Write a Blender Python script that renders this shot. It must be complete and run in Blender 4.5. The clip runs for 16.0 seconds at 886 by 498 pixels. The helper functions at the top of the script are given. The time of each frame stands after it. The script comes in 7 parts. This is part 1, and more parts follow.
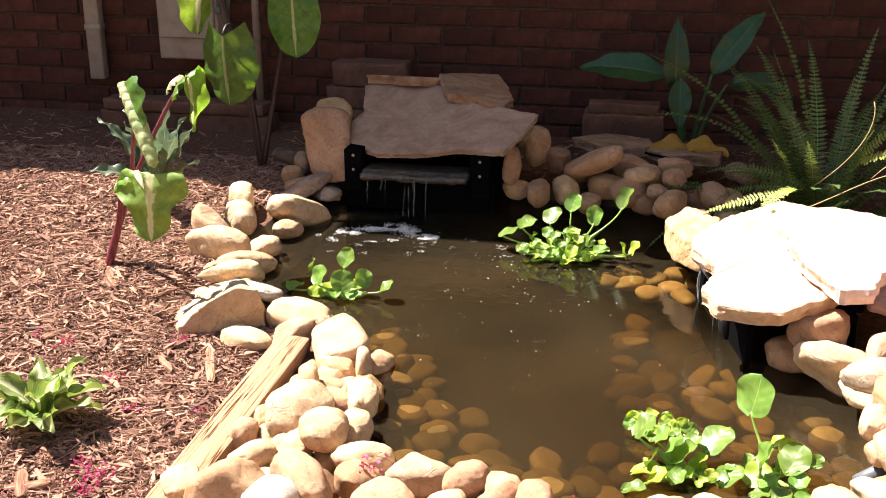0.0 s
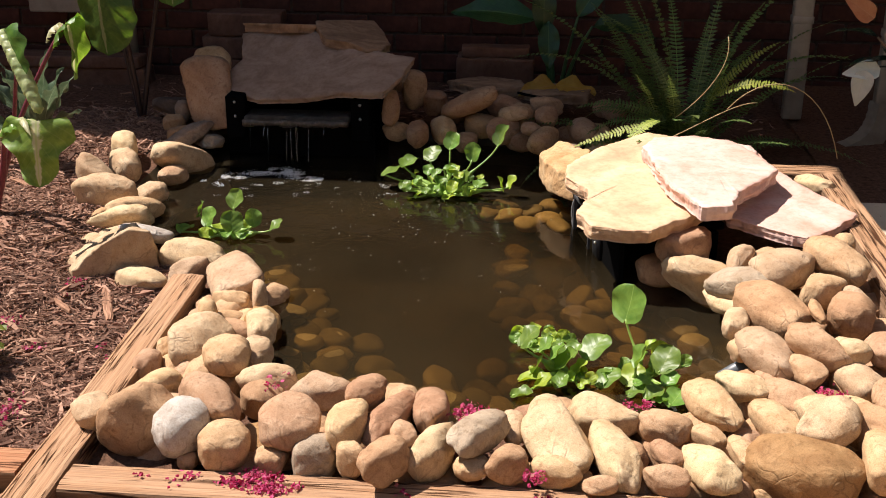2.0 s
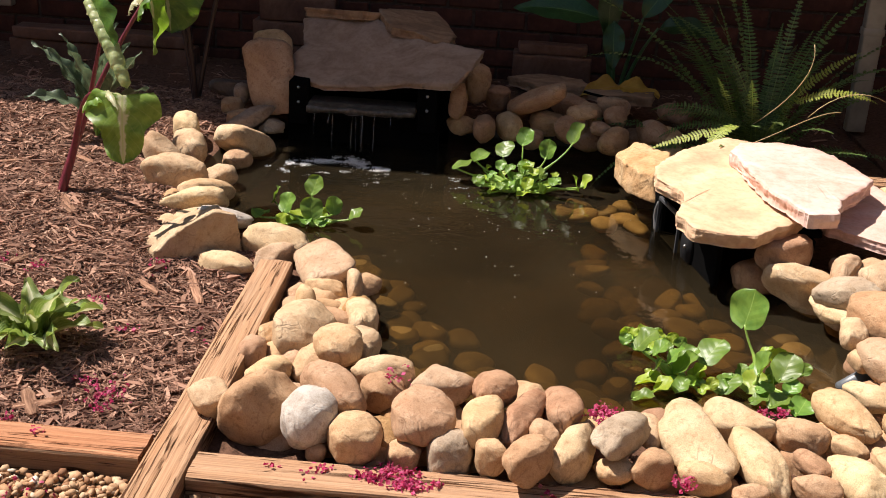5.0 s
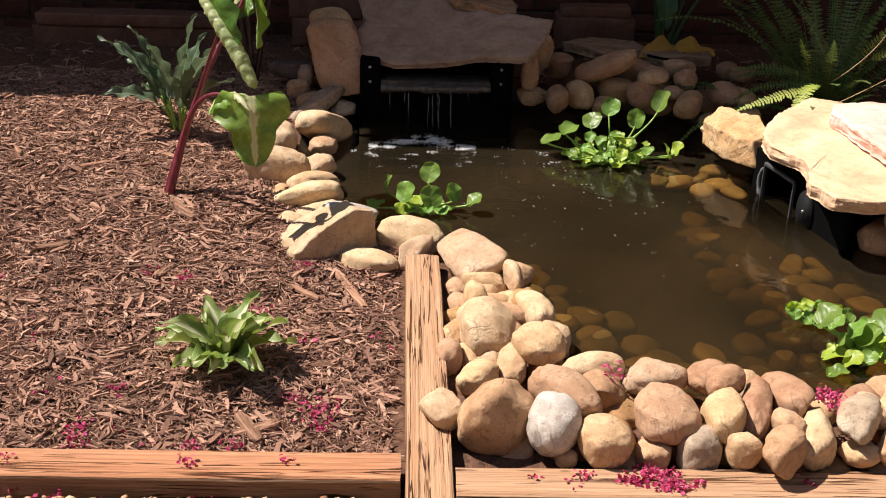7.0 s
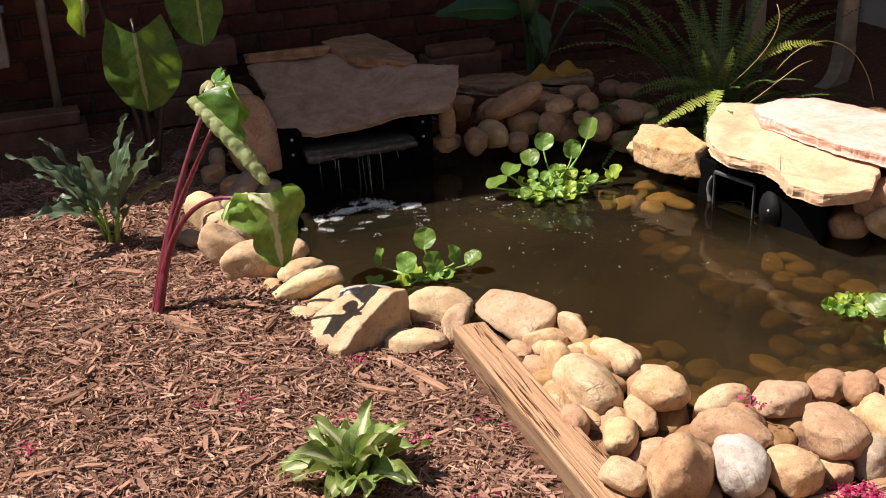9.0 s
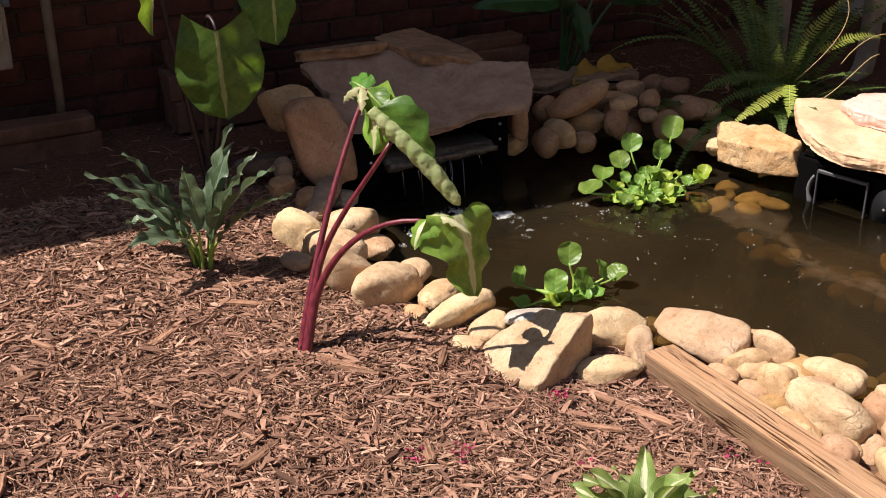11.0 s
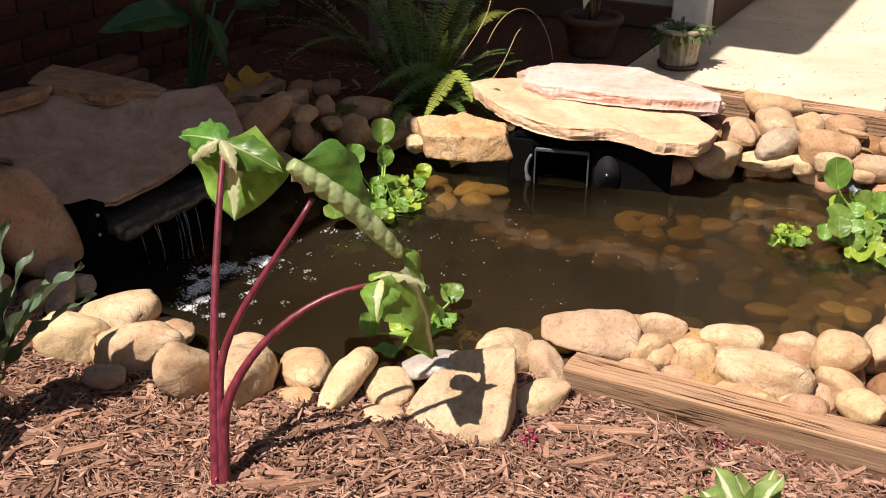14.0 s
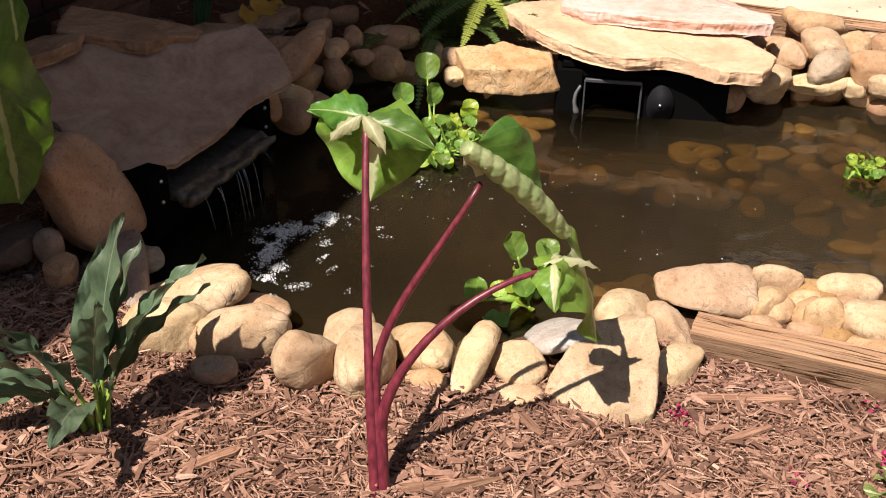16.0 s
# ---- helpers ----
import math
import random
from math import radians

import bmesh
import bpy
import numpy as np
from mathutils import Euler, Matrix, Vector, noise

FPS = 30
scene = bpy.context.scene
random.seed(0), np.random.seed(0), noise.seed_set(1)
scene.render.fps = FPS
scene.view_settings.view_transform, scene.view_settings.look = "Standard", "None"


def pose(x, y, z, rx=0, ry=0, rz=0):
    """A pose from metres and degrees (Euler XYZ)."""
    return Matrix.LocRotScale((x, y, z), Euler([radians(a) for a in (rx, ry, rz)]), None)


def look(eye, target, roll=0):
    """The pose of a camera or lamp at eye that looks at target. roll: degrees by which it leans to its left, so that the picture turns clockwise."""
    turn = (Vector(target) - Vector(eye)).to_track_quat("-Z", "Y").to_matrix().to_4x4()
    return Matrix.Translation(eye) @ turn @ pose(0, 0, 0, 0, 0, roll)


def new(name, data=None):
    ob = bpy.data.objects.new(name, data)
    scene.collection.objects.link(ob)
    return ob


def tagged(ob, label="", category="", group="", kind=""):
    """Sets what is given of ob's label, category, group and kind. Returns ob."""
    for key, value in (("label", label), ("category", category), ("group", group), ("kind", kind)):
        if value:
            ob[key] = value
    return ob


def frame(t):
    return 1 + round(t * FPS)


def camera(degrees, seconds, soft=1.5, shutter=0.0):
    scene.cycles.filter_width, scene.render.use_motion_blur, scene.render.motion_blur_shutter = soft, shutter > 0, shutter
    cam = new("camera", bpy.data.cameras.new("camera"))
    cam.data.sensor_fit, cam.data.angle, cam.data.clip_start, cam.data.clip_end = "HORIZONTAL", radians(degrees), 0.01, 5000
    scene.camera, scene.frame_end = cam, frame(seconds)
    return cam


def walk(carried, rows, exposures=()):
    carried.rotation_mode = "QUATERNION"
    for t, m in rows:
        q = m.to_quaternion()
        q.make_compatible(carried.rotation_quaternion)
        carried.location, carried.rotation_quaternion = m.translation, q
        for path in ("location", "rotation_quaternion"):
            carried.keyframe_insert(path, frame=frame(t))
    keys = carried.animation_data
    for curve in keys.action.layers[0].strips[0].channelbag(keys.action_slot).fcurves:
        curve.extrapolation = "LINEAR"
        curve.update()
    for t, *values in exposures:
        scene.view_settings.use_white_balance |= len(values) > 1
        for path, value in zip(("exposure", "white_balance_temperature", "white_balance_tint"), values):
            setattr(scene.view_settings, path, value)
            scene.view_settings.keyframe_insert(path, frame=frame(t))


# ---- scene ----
cam = camera(42.4, 16.0, 1.0)
PATH = [
    (0, (-0.047, 0.113, 1.199), (-0.452, 1.951, 0.520), -0.20),
    (0.5, (-0.134, -0.037, 1.204), (-0.461, 1.820, 0.537), -0.44),
    (1, (-0.094, -0.071, 1.170), (-0.344, 1.778, 0.450), 0.33),
    (1.5, (-0.082, -0.070, 1.178), (-0.298, 1.766, 0.414), -0.33),
    (2, (-0.062, -0.058, 1.175), (-0.243, 1.790, 0.432), 0.08),
    (2.5, (-0.072, -0.062, 1.172), (-0.214, 1.792, 0.436), 0.31),
    (3, (-0.107, -0.082, 1.172), (-0.268, 1.771, 0.437), 0.50),
    (3.5, (-0.152, -0.106, 1.173), (-0.352, 1.745, 0.442), 1.17),
    (3.7, (-0.173, -0.118, 1.170), (-0.409, 1.730, 0.442), 1.64),
    (5.8, (-0.720, 0.018, 1.101), (-0.753, 1.863, 0.328), 3.29),
    (6, (-0.803, -0.013, 1.116), (-0.832, 1.817, 0.309), 2.71),
    (6.5, (-0.954, -0.067, 1.182), (-0.990, 1.731, 0.306), 1.14),
    (7, (-1.110, 0.008, 1.219), (-1.053, 1.826, 0.387), 1.77),
    (7.5, (-1.266, 0.071, 1.247), (-1.113, 1.883, 0.415), 1.93),
    (8, (-1.551, 0.130, 1.289), (-1.186, 1.931, 0.501), -1.50),
    (8.2, (-1.632, 0.141, 1.296), (-1.251, 1.939, 0.509), -2.39),
    (10.3, (-2.548, 0.663, 1.290), (-1.648, 2.252, 0.474), 0.14),
    (10.5, (-2.602, 0.709, 1.296), (-1.724, 2.307, 0.472), 0.94),
    (11, (-2.728, 0.948, 1.284), (-1.855, 2.547, 0.459), -0.26),
    (11.5, (-2.865, 1.119, 1.267), (-1.818, 2.587, 0.402), 0.76),
    (12, (-3.082, 1.227, 1.249), (-1.827, 2.539, 0.410), -0.80),
    (12.5, (-3.151, 1.423, 1.245), (-1.784, 2.625, 0.416), 0.04),
    (13, (-3.156, 1.687, 1.249), (-1.719, 2.805, 0.419), -1.01),
    (13.5, (-3.175, 1.858, 1.225), (-1.656, 2.849, 0.382), 1.42),
    (14, (-3.261, 2.054, 1.218), (-1.646, 2.897, 0.393), 0.61),
    (14.5, (-3.285, 2.184, 1.205), (-1.625, 2.899, 0.348), 1.13),
    (15, (-3.238, 2.334, 1.212), (-1.556, 3.001, 0.361), 0.68),
    (15.5, (-3.229, 2.443, 1.238), (-1.610, 3.102, 0.265), 0.56),
    (16, (-3.252, 2.598, 1.282), (-1.639, 3.237, 0.286), 1.07),
]
walk(cam, [(t, look(eye, target, roll)) for t, eye, target, roll in PATH],
     exposures=[(0.0, 2.02), (0.3, 1.85), (0.6, 1.6), (1.0, 1.30), (1.5, 1.02), (2.0, 0.90), (3.0, 0.88), (7.0, 0.93), (11.0, 0.84), (16.0, 0.78)])

# ---- world, sun, exposure ----
SUN_DIR = Vector((0.65, -0.20, -1.0)).normalized()
sun_el = math.asin(-SUN_DIR.z)
sun_az = math.atan2(-SUN_DIR.x, -SUN_DIR.y)
world = bpy.data.worlds.new("sky")
scene.world = world
world.use_nodes = True
wn = world.node_tree.nodes
sky = wn.new("ShaderNodeTexSky")
sky.sky_type = "NISHITA"
sky.sun_disc = False
sky.sun_elevation = sun_el
sky.sun_rotation = sun_az
wn["Background"].inputs["Strength"].default_value = 0.054
world.node_tree.links.new(sky.outputs["Color"], wn["Background"].inputs["Color"])
sun_data = bpy.data.lights.new("sun", "SUN")
sun_data.energy, sun_data.angle, sun_data.color = 5.0, radians(0.53), (0.985, 0.895, 0.835)
sun = new("sun", sun_data)
sun.matrix_world = look((-4, 4, 9), Vector((-4, 4, 9)) + SUN_DIR)


# ---- material tools ----
class Mat:
    """A node material with short helpers."""

    def __init__(self, name, rough=0.7, metal=0.0, spec=0.5):
        self.m = bpy.data.materials.new(name)
        self.m.use_nodes = True
        self.t = self.m.node_tree
        self.b = self.t.nodes["Principled BSDF"]
        self.b.inputs["Roughness"].default_value = rough
        self.b.inputs["Metallic"].default_value = metal
        self.b.inputs["Specular IOR Level"].default_value = spec
        self.geo = None

    def node(self, kind):
        return self.t.nodes.new(kind)

    def link(self, a, b):
        self.t.links.new(a, b)

    def coords(self, scale=(1, 1, 1), own=True):
        tc = self.node("ShaderNodeTexCoord")
        mp = self.node("ShaderNodeMapping")
        mp.inputs["Scale"].default_value = scale
        self.link(tc.outputs["Object" if own else "Generated"], mp.inputs["Vector"])
        return mp.outputs["Vector"]

    def world_coords(self, scale=(1, 1, 1)):
        g = self.node("ShaderNodeNewGeometry")
        mp = self.node("ShaderNodeMapping")
        mp.inputs["Scale"].default_value = scale
        self.link(g.outputs["Position"], mp.inputs["Vector"])
        return mp.outputs["Vector"]

    def noise(self, vec, scale, detail=5.0, rough=0.6, dist=0.0):
        n = self.node("ShaderNodeTexNoise")
        n.inputs["Scale"].default_value = scale
        n.inputs["Detail"].default_value = detail
        n.inputs["Roughness"].default_value = rough
        n.inputs["Distortion"].default_value = dist
        self.link(vec, n.inputs["Vector"])
        return n.outputs["Fac"]

    def ramp(self, fac, stops):
        r = self.node("ShaderNodeValToRGB")
        els = r.color_ramp.elements
        while len(els) < len(stops):
            els.new(0.5)
        for e, (p, c) in zip(els, stops):
            e.position, e.color = p, (*c, 1.0)
        self.link(fac, r.inputs["Fac"])
        return r.outputs["Color"]

    def mix(self, fac, a, b, mode="MIX"):
        n = self.node("ShaderNodeMix")
        n.data_type, n.blend_type = "RGBA", mode
        for sock, v in ((n.inputs["Factor"], fac), (n.inputs["A"], a), (n.inputs["B"], b)):
            if hasattr(v, "is_linked"):
                self.link(v, sock)
            elif isinstance(v, tuple):
                sock.default_value = (*v, 1.0)
            else:
                sock.default_value = v
        return n.outputs["Result"]

    def math(self, op, a, b=0.0):
        n = self.node("ShaderNodeMath")
        n.operation = op
        for sock, v in zip(n.inputs, (a, b)):
            if hasattr(v, "is_linked"):
                self.link(v, sock)
            else:
                sock.default_value = v
        return n.outputs[0]

    def random(self):
        return self.node("ShaderNodeObjectInfo").outputs["Random"]

    def island(self):
        return self.node("ShaderNodeNewGeometry").outputs["Random Per Island"]

    def hsv(self, col, value, hue=None, sat=None):
        n = self.node("ShaderNodeHueSaturation")
        self.link(col, n.inputs["Color"])
        for sock, v in (("Value", value), ("Hue", hue), ("Saturation", sat)):
            if v is None:
                continue
            if hasattr(v, "is_linked"):
                self.link(v, n.inputs[sock])
            else:
                n.inputs[sock].default_value = v
        return n.outputs["Color"]

    def span(self, fac, lo, hi):
        n = self.node("ShaderNodeMapRange")
        self.link(fac, n.inputs["Value"])
        n.inputs["To Min"].default_value, n.inputs["To Max"].default_value = lo, hi
        return n.outputs["Result"]

    def bump(self, height, strength=0.3, dist=0.01):
        n = self.node("ShaderNodeBump")
        n.inputs["Strength"].default_value, n.inputs["Distance"].default_value = strength, dist
        self.link(height, n.inputs["Height"])
        if self.b.inputs["Normal"].is_linked:
            self.link(self.b.inputs["Normal"].links[0].from_socket, n.inputs["Normal"])
        self.link(n.outputs["Normal"], self.b.inputs["Normal"])

    def color(self, col):
        if isinstance(col, tuple):
            self.b.inputs["Base Color"].default_value = (*col, 1.0)
        else:
            self.link(col, self.b.inputs["Base Color"])
        return self


def stone_mat(name, dark, mid, light, rough=0.8, pits=0.35):
    k = Mat(name, rough, spec=0.25)
    v = k.coords()
    big = k.noise(v, 9.0, 4, 0.6, 0.6)
    fine = k.noise(v, 70.0, 6, 0.7)
    grain = k.noise(v, 420.0, 2, 0.5)
    c = k.ramp(big, [(0.28, dark), (0.5, mid), (0.72, light)])
    stain = k.ramp(k.noise(v, 22.0, 5, 0.7, 1.2), [(0.52, (1, 1, 1)), (0.7, (0.78, 0.62, 0.44))])
    c = k.mix(0.38, c, stain, "MULTIPLY")
    speck = k.ramp(fine, [(0.34, (0.48, 0.40, 0.32)), (0.47, (1, 1, 1))])
    c = k.mix(0.55, c, speck, "MULTIPLY")
    c = k.mix(0.4, c, k.ramp(grain, [(0.35, (0.6, 0.55, 0.5)), (0.6, (1.12, 1.1, 1.08))]), "MULTIPLY")
    dirt = k.ramp(k.noise(v, 5.0, 6, 0.7, 0.8), [(0.38, (0.66, 0.52, 0.40)), (0.55, (1, 1, 1))])
    c = k.mix(0.4, c, dirt, "MULTIPLY")
    crack = k.node("ShaderNodeTexVoronoi")
    crack.feature = "DISTANCE_TO_EDGE"
    crack.inputs["Scale"].default_value = 9.0
    warp = k.node("ShaderNodeVectorMath")
    warp.operation = "ADD"
    k.link(v, warp.inputs[0])
    nz = k.node("ShaderNodeTexNoise")
    nz.inputs["Scale"].default_value = 11.0
    k.link(v, nz.inputs["Vector"])
    sc = k.node("ShaderNodeVectorMath")
    sc.operation = "SCALE"
    sc.inputs["Scale"].default_value = 0.16
    k.link(nz.outputs["Color"], sc.inputs[0])
    k.link(sc.outputs[0], warp.inputs[1])
    k.link(warp.outputs[0], crack.inputs["Vector"])
    line = k.ramp(crack.outputs["Distance"], [(0.0, (0, 0, 0)), (0.03, (1, 1, 1))])
    veil = k.ramp(big, [(0.48, (0, 0, 0)), (0.58, (1, 1, 1))])
    c = k.mix(k.math("MULTIPLY", k.math("SUBTRACT", 1.0, line), k.math("MULTIPLY", veil, 0.45)), c, tuple(0.45 * q for q in dark))
    c = k.hsv(c, k.span(k.random(), 0.76, 1.04), k.span(k.random(), 0.488, 0.508))
    k.color(c)
    k.bump(k.math("MULTIPLY", line, veil), 0.35, 0.004)
    k.bump(k.noise(v, 26.0, 5, 0.6, 0.4), 0.42, 0.010)
    k.bump(fine, pits * 0.6, 0.004)
    k.bump(grain, 0.35, 0.0015)
    return k.m


ROCK = {
    "tan": stone_mat("river_stone_tan", (0.430, 0.277, 0.150), (0.550, 0.372, 0.218), (0.620, 0.454, 0.287)),
    "pale": stone_mat("river_stone_pale", (0.502, 0.356, 0.205), (0.606, 0.451, 0.278), (0.665, 0.513, 0.341)),
    "brown": stone_mat("river_stone_brown", (0.350, 0.214, 0.118), (0.460, 0.290, 0.164), (0.540, 0.366, 0.218)),
    "orange": stone_mat("river_stone_orange", (0.400, 0.235, 0.125), (0.500, 0.315, 0.174), (0.570, 0.385, 0.227)),
    "white": stone_mat("river_stone_white", (0.460, 0.420, 0.350), (0.610, 0.570, 0.500), (0.700, 0.660, 0.590)),
    "grey": stone_mat("river_stone_grey", (0.280, 0.210, 0.152), (0.400, 0.315, 0.230), (0.480, 0.392, 0.294)),
    "dark": stone_mat("river_stone_dark", (0.070, 0.050, 0.040), (0.120, 0.090, 0.072), (0.180, 0.140, 0.115)),
    "boulder": stone_mat("boulder_stone", (0.240, 0.130, 0.055), (0.360, 0.210, 0.095), (0.440, 0.280, 0.140)),
    "cream": stone_mat("angular_cream_stone", (0.420, 0.299, 0.177), (0.540, 0.405, 0.251), (0.610, 0.482, 0.326)),
    "gold": stone_mat("golden_sandstone", (0.420, 0.225, 0.100), (0.540, 0.340, 0.175), (0.600, 0.430, 0.260)),
}
ROCK_LABEL = {
    "tan": "smooth tan river rock at the pond edge",
    "pale": "pale cream sandstone rock at the pond edge",
    "brown": "brown weathered river rock at the pond edge",
    "orange": "orange-brown sandstone rock at the pond edge",
    "white": "white streaked quartz river rock among tan rocks",
    "grey": "grey-beige flattened river rock at the pond edge",
    "dark": "dark rock beside the waterfall",
    "boulder": "large rounded golden-brown boulder in the front corner",
    "gold": "golden sandstone rock",
    "cream": "large angular cream sandstone rock beside the mulch",
}


def slab_mat(name, a, b, c, bands=(3.0, 14.0, 3.0)):
    k = Mat(name, 0.85, spec=0.2)
    v = k.coords(bands)
    n1 = k.noise(v, 1.4, 5, 0.6, 1.5)
    n2 = k.noise(k.coords(), 45.0, 6, 0.7)
    col = k.ramp(n1, [(0.3, a), (0.5, b), (0.68, c)])
    col = k.mix(0.5, col, k.ramp(n2, [(0.35, (0.7, 0.64, 0.58)), (0.55, (1, 1, 1))]), "MULTIPLY")
    k.color(col)
    k.bump(k.noise(k.coords((1, 1, 6)), 14.0, 5, 0.6), 0.18, 0.008)
    k.bump(n2, 0.35, 0.004)
    return k.m


SLAB_GREY = slab_mat("grey_flagstone", (0.235, 0.152, 0.105), (0.325, 0.222, 0.157), (0.39, 0.278, 0.205), (4.0, 5.0, 4.0))
SLAB_TAN = slab_mat("tan_flagstone", (0.20, 0.120, 0.070), (0.31, 0.190, 0.112), (0.40, 0.260, 0.160), (6.0, 9.0, 6.0))
SLAB_YELLOW = slab_mat("yellow_flagstone", (0.55, 0.295, 0.18), (0.605, 0.405, 0.25), (0.63, 0.475, 0.32), (2.5, 2.5, 2.5))
SLAB_PINK = slab_mat("pink_flagstone", (0.57, 0.310, 0.230), (0.63, 0.415, 0.345), (0.66, 0.500, 0.440), (2.6, 2.2, 3.0))


def wood_mat(name, dark, mid, light, grey):
    """Weathered sawn timber: fine fibres, many narrow drying cracks, a few knots, greyed and orange patches."""
    k = Mat(name, 0.88, spec=0.12)
    fibre = k.noise(k.coords((3.5, 420.0, 420.0)), 1.0, 4, 0.7)
    band = k.noise(k.coords((1.6, 75.0, 75.0)), 1.0, 4, 0.65, 0.5)

    def splits(along, across, width, gate, seed):
        n = k.noise(k.coords((along, across, across * 0.9)), 1.0, 2, 0.5, 0.25 + seed)
        thin = k.ramp(k.math("ABSOLUTE", k.math("SUBTRACT", n, 0.5)), [(width * 0.35, (0, 0, 0)), (width, (1, 1, 1))])
        where = k.ramp(k.noise(k.coords((3.0 + seed, 20.0, 20.0)), 1.0, 3, 0.6), [(gate, (0, 0, 0)), (gate + 0.04, (1, 1, 1))])
        return k.mix(where, thin, (1.0, 1.0, 1.0))

    wide = splits(0.7, 26.0, 0.016, 0.47, 0.0)
    narrow = splits(1.5, 80.0, 0.022, 0.45, 0.3)
    crack = k.mix(1.0, wide, narrow, "MULTIPLY")
    knot = k.node("ShaderNodeTexVoronoi")
    knot.inputs["Scale"].default_value = 1.0
    k.link(k.coords((2.1, 13.0, 13.0)), knot.inputs["Vector"])
    spot = k.ramp(knot.outputs["Distance"], [(0.05, (1, 1, 1)), (0.12, (0, 0, 0))])
    col = k.ramp(band, [(0.25, dark), (0.48, mid), (0.70, light)])
    col = k.mix(0.65, col, k.ramp(fibre, [(0.36, (0.40, 0.34, 0.28)), (0.5, (0.97, 0.95, 0.93)), (0.62, (1.22, 1.20, 1.16))]), "MULTIPLY")
    col = k.mix(k.span(k.noise(k.coords((2.0, 9.0, 9.0)), 2.0, 4, 0.6), -0.25, 0.65), col, grey)
    col = k.mix(k.math("MULTIPLY", spot, 0.7), col, tuple(0.6 * q for q in dark))
    col = k.mix(0.95, col, k.mix(crack, (0.16, 0.10, 0.065), (1.0, 1.0, 1.0)), "MULTIPLY")
    k.color(col)
    k.bump(crack, 0.9, 0.006)
    k.bump(band, 0.35, 0.004)
    k.bump(fibre, 0.8, 0.003)
    return k.m


WOOD = wood_mat("weathered_timber", (0.30, 0.158, 0.082), (0.405, 0.230, 0.126), (0.48, 0.30, 0.180), (0.40, 0.27, 0.176))
# the flanks: a darker copy of the timber, shade put into its colour
WOOD_SHADED = wood_mat("shaded_side_timber", (0.15, 0.088, 0.050), (0.235, 0.140, 0.082), (0.30, 0.19, 0.118), (0.22, 0.150, 0.100))
WOOD_ORANGE = wood_mat("orange_weathered_timber", (0.29, 0.118, 0.056), (0.42, 0.19, 0.094), (0.50, 0.262, 0.145), (0.40, 0.222, 0.135))


def scatter_mat(name, stops, rough=0.85, noise_scale=120.0, stretch=(1, 1, 1)):
    """For many small joined pieces: each island takes a colour of its own."""
    k = Mat(name, rough, spec=0.2)
    col = k.ramp(k.island(), stops)
    n = k.noise(k.coords(stretch), noise_scale, 4, 0.6)
    col = k.mix(0.6, col, k.ramp(n, [(0.3, (0.55, 0.5, 0.46)), (0.6, (1, 1, 1))]), "MULTIPLY")
    k.color(col)
    k.bump(n, 0.4, 0.002)
    return k.m


MULCH_SOIL = Mat("mulch_soil", 0.95, spec=0.1)
_v = MULCH_SOIL.world_coords()
MULCH_SOIL.color(MULCH_SOIL.ramp(MULCH_SOIL.noise(_v, 60.0, 6, 0.7, 0.5), [(0.3, (0.05, 0.026, 0.016)), (0.5, (0.13, 0.068, 0.043)), (0.75, (0.21, 0.115, 0.074))]))
MULCH_SOIL.bump(MULCH_SOIL.noise(_v, 90.0, 6, 0.7), 0.8, 0.012)
MULCH_SOIL = MULCH_SOIL.m
MULCH = scatter_mat("bark_mulch", [(0.0, (0.105, 0.055, 0.037)), (0.3, (0.225, 0.120, 0.081)), (0.65, (0.34, 0.188, 0.127)), (0.92, (0.43, 0.255, 0.176)), (1.0, (0.53, 0.35, 0.25))])
GRAVEL = scatter_mat("pea_gravel", [(0.0, (0.25, 0.12, 0.06)), (0.3, (0.38, 0.215, 0.11)), (0.6, (0.48, 0.31, 0.175)), (0.9, (0.56, 0.40, 0.25)), (1.0, (0.72, 0.64, 0.52))], 0.7)
GRAVEL_BED = Mat("gravel_bed", 0.95, spec=0.1)
_v = GRAVEL_BED.world_coords()
GRAVEL_BED.color(GRAVEL_BED.ramp(GRAVEL_BED.noise(_v, 55.0, 6, 0.7), [(0.3, (0.18, 0.11, 0.06)), (0.5, (0.36, 0.24, 0.14)), (0.7, (0.52, 0.38, 0.24))]))
GRAVEL_BED.bump(GRAVEL_BED.noise(_v, 60.0, 5, 0.7), 0.9, 0.02)
GRAVEL_BED = GRAVEL_BED.m
LINER = Mat("pond_liner", 0.6, spec=0.3)
_v = LINER.world_coords()
LINER.color(LINER.ramp(LINER.noise(_v, 7.0, 5, 0.6), [(0.35, (0.022, 0.018, 0.010)), (0.6, (0.07, 0.048, 0.02)), (0.8, (0.15, 0.095, 0.038))]))
LINER = LINER.m
BLACK_PLASTIC = Mat("black_plastic", 0.8, spec=0.0).color((0.0045, 0.0044, 0.0044)).m
GREY_PLASTIC = Mat("grey_plastic", 0.4).color((0.10, 0.11, 0.12)).m
METAL = Mat("bright_screw", 0.3, 1.0).color((0.6, 0.6, 0.58)).m


WATER_Z = -0.14


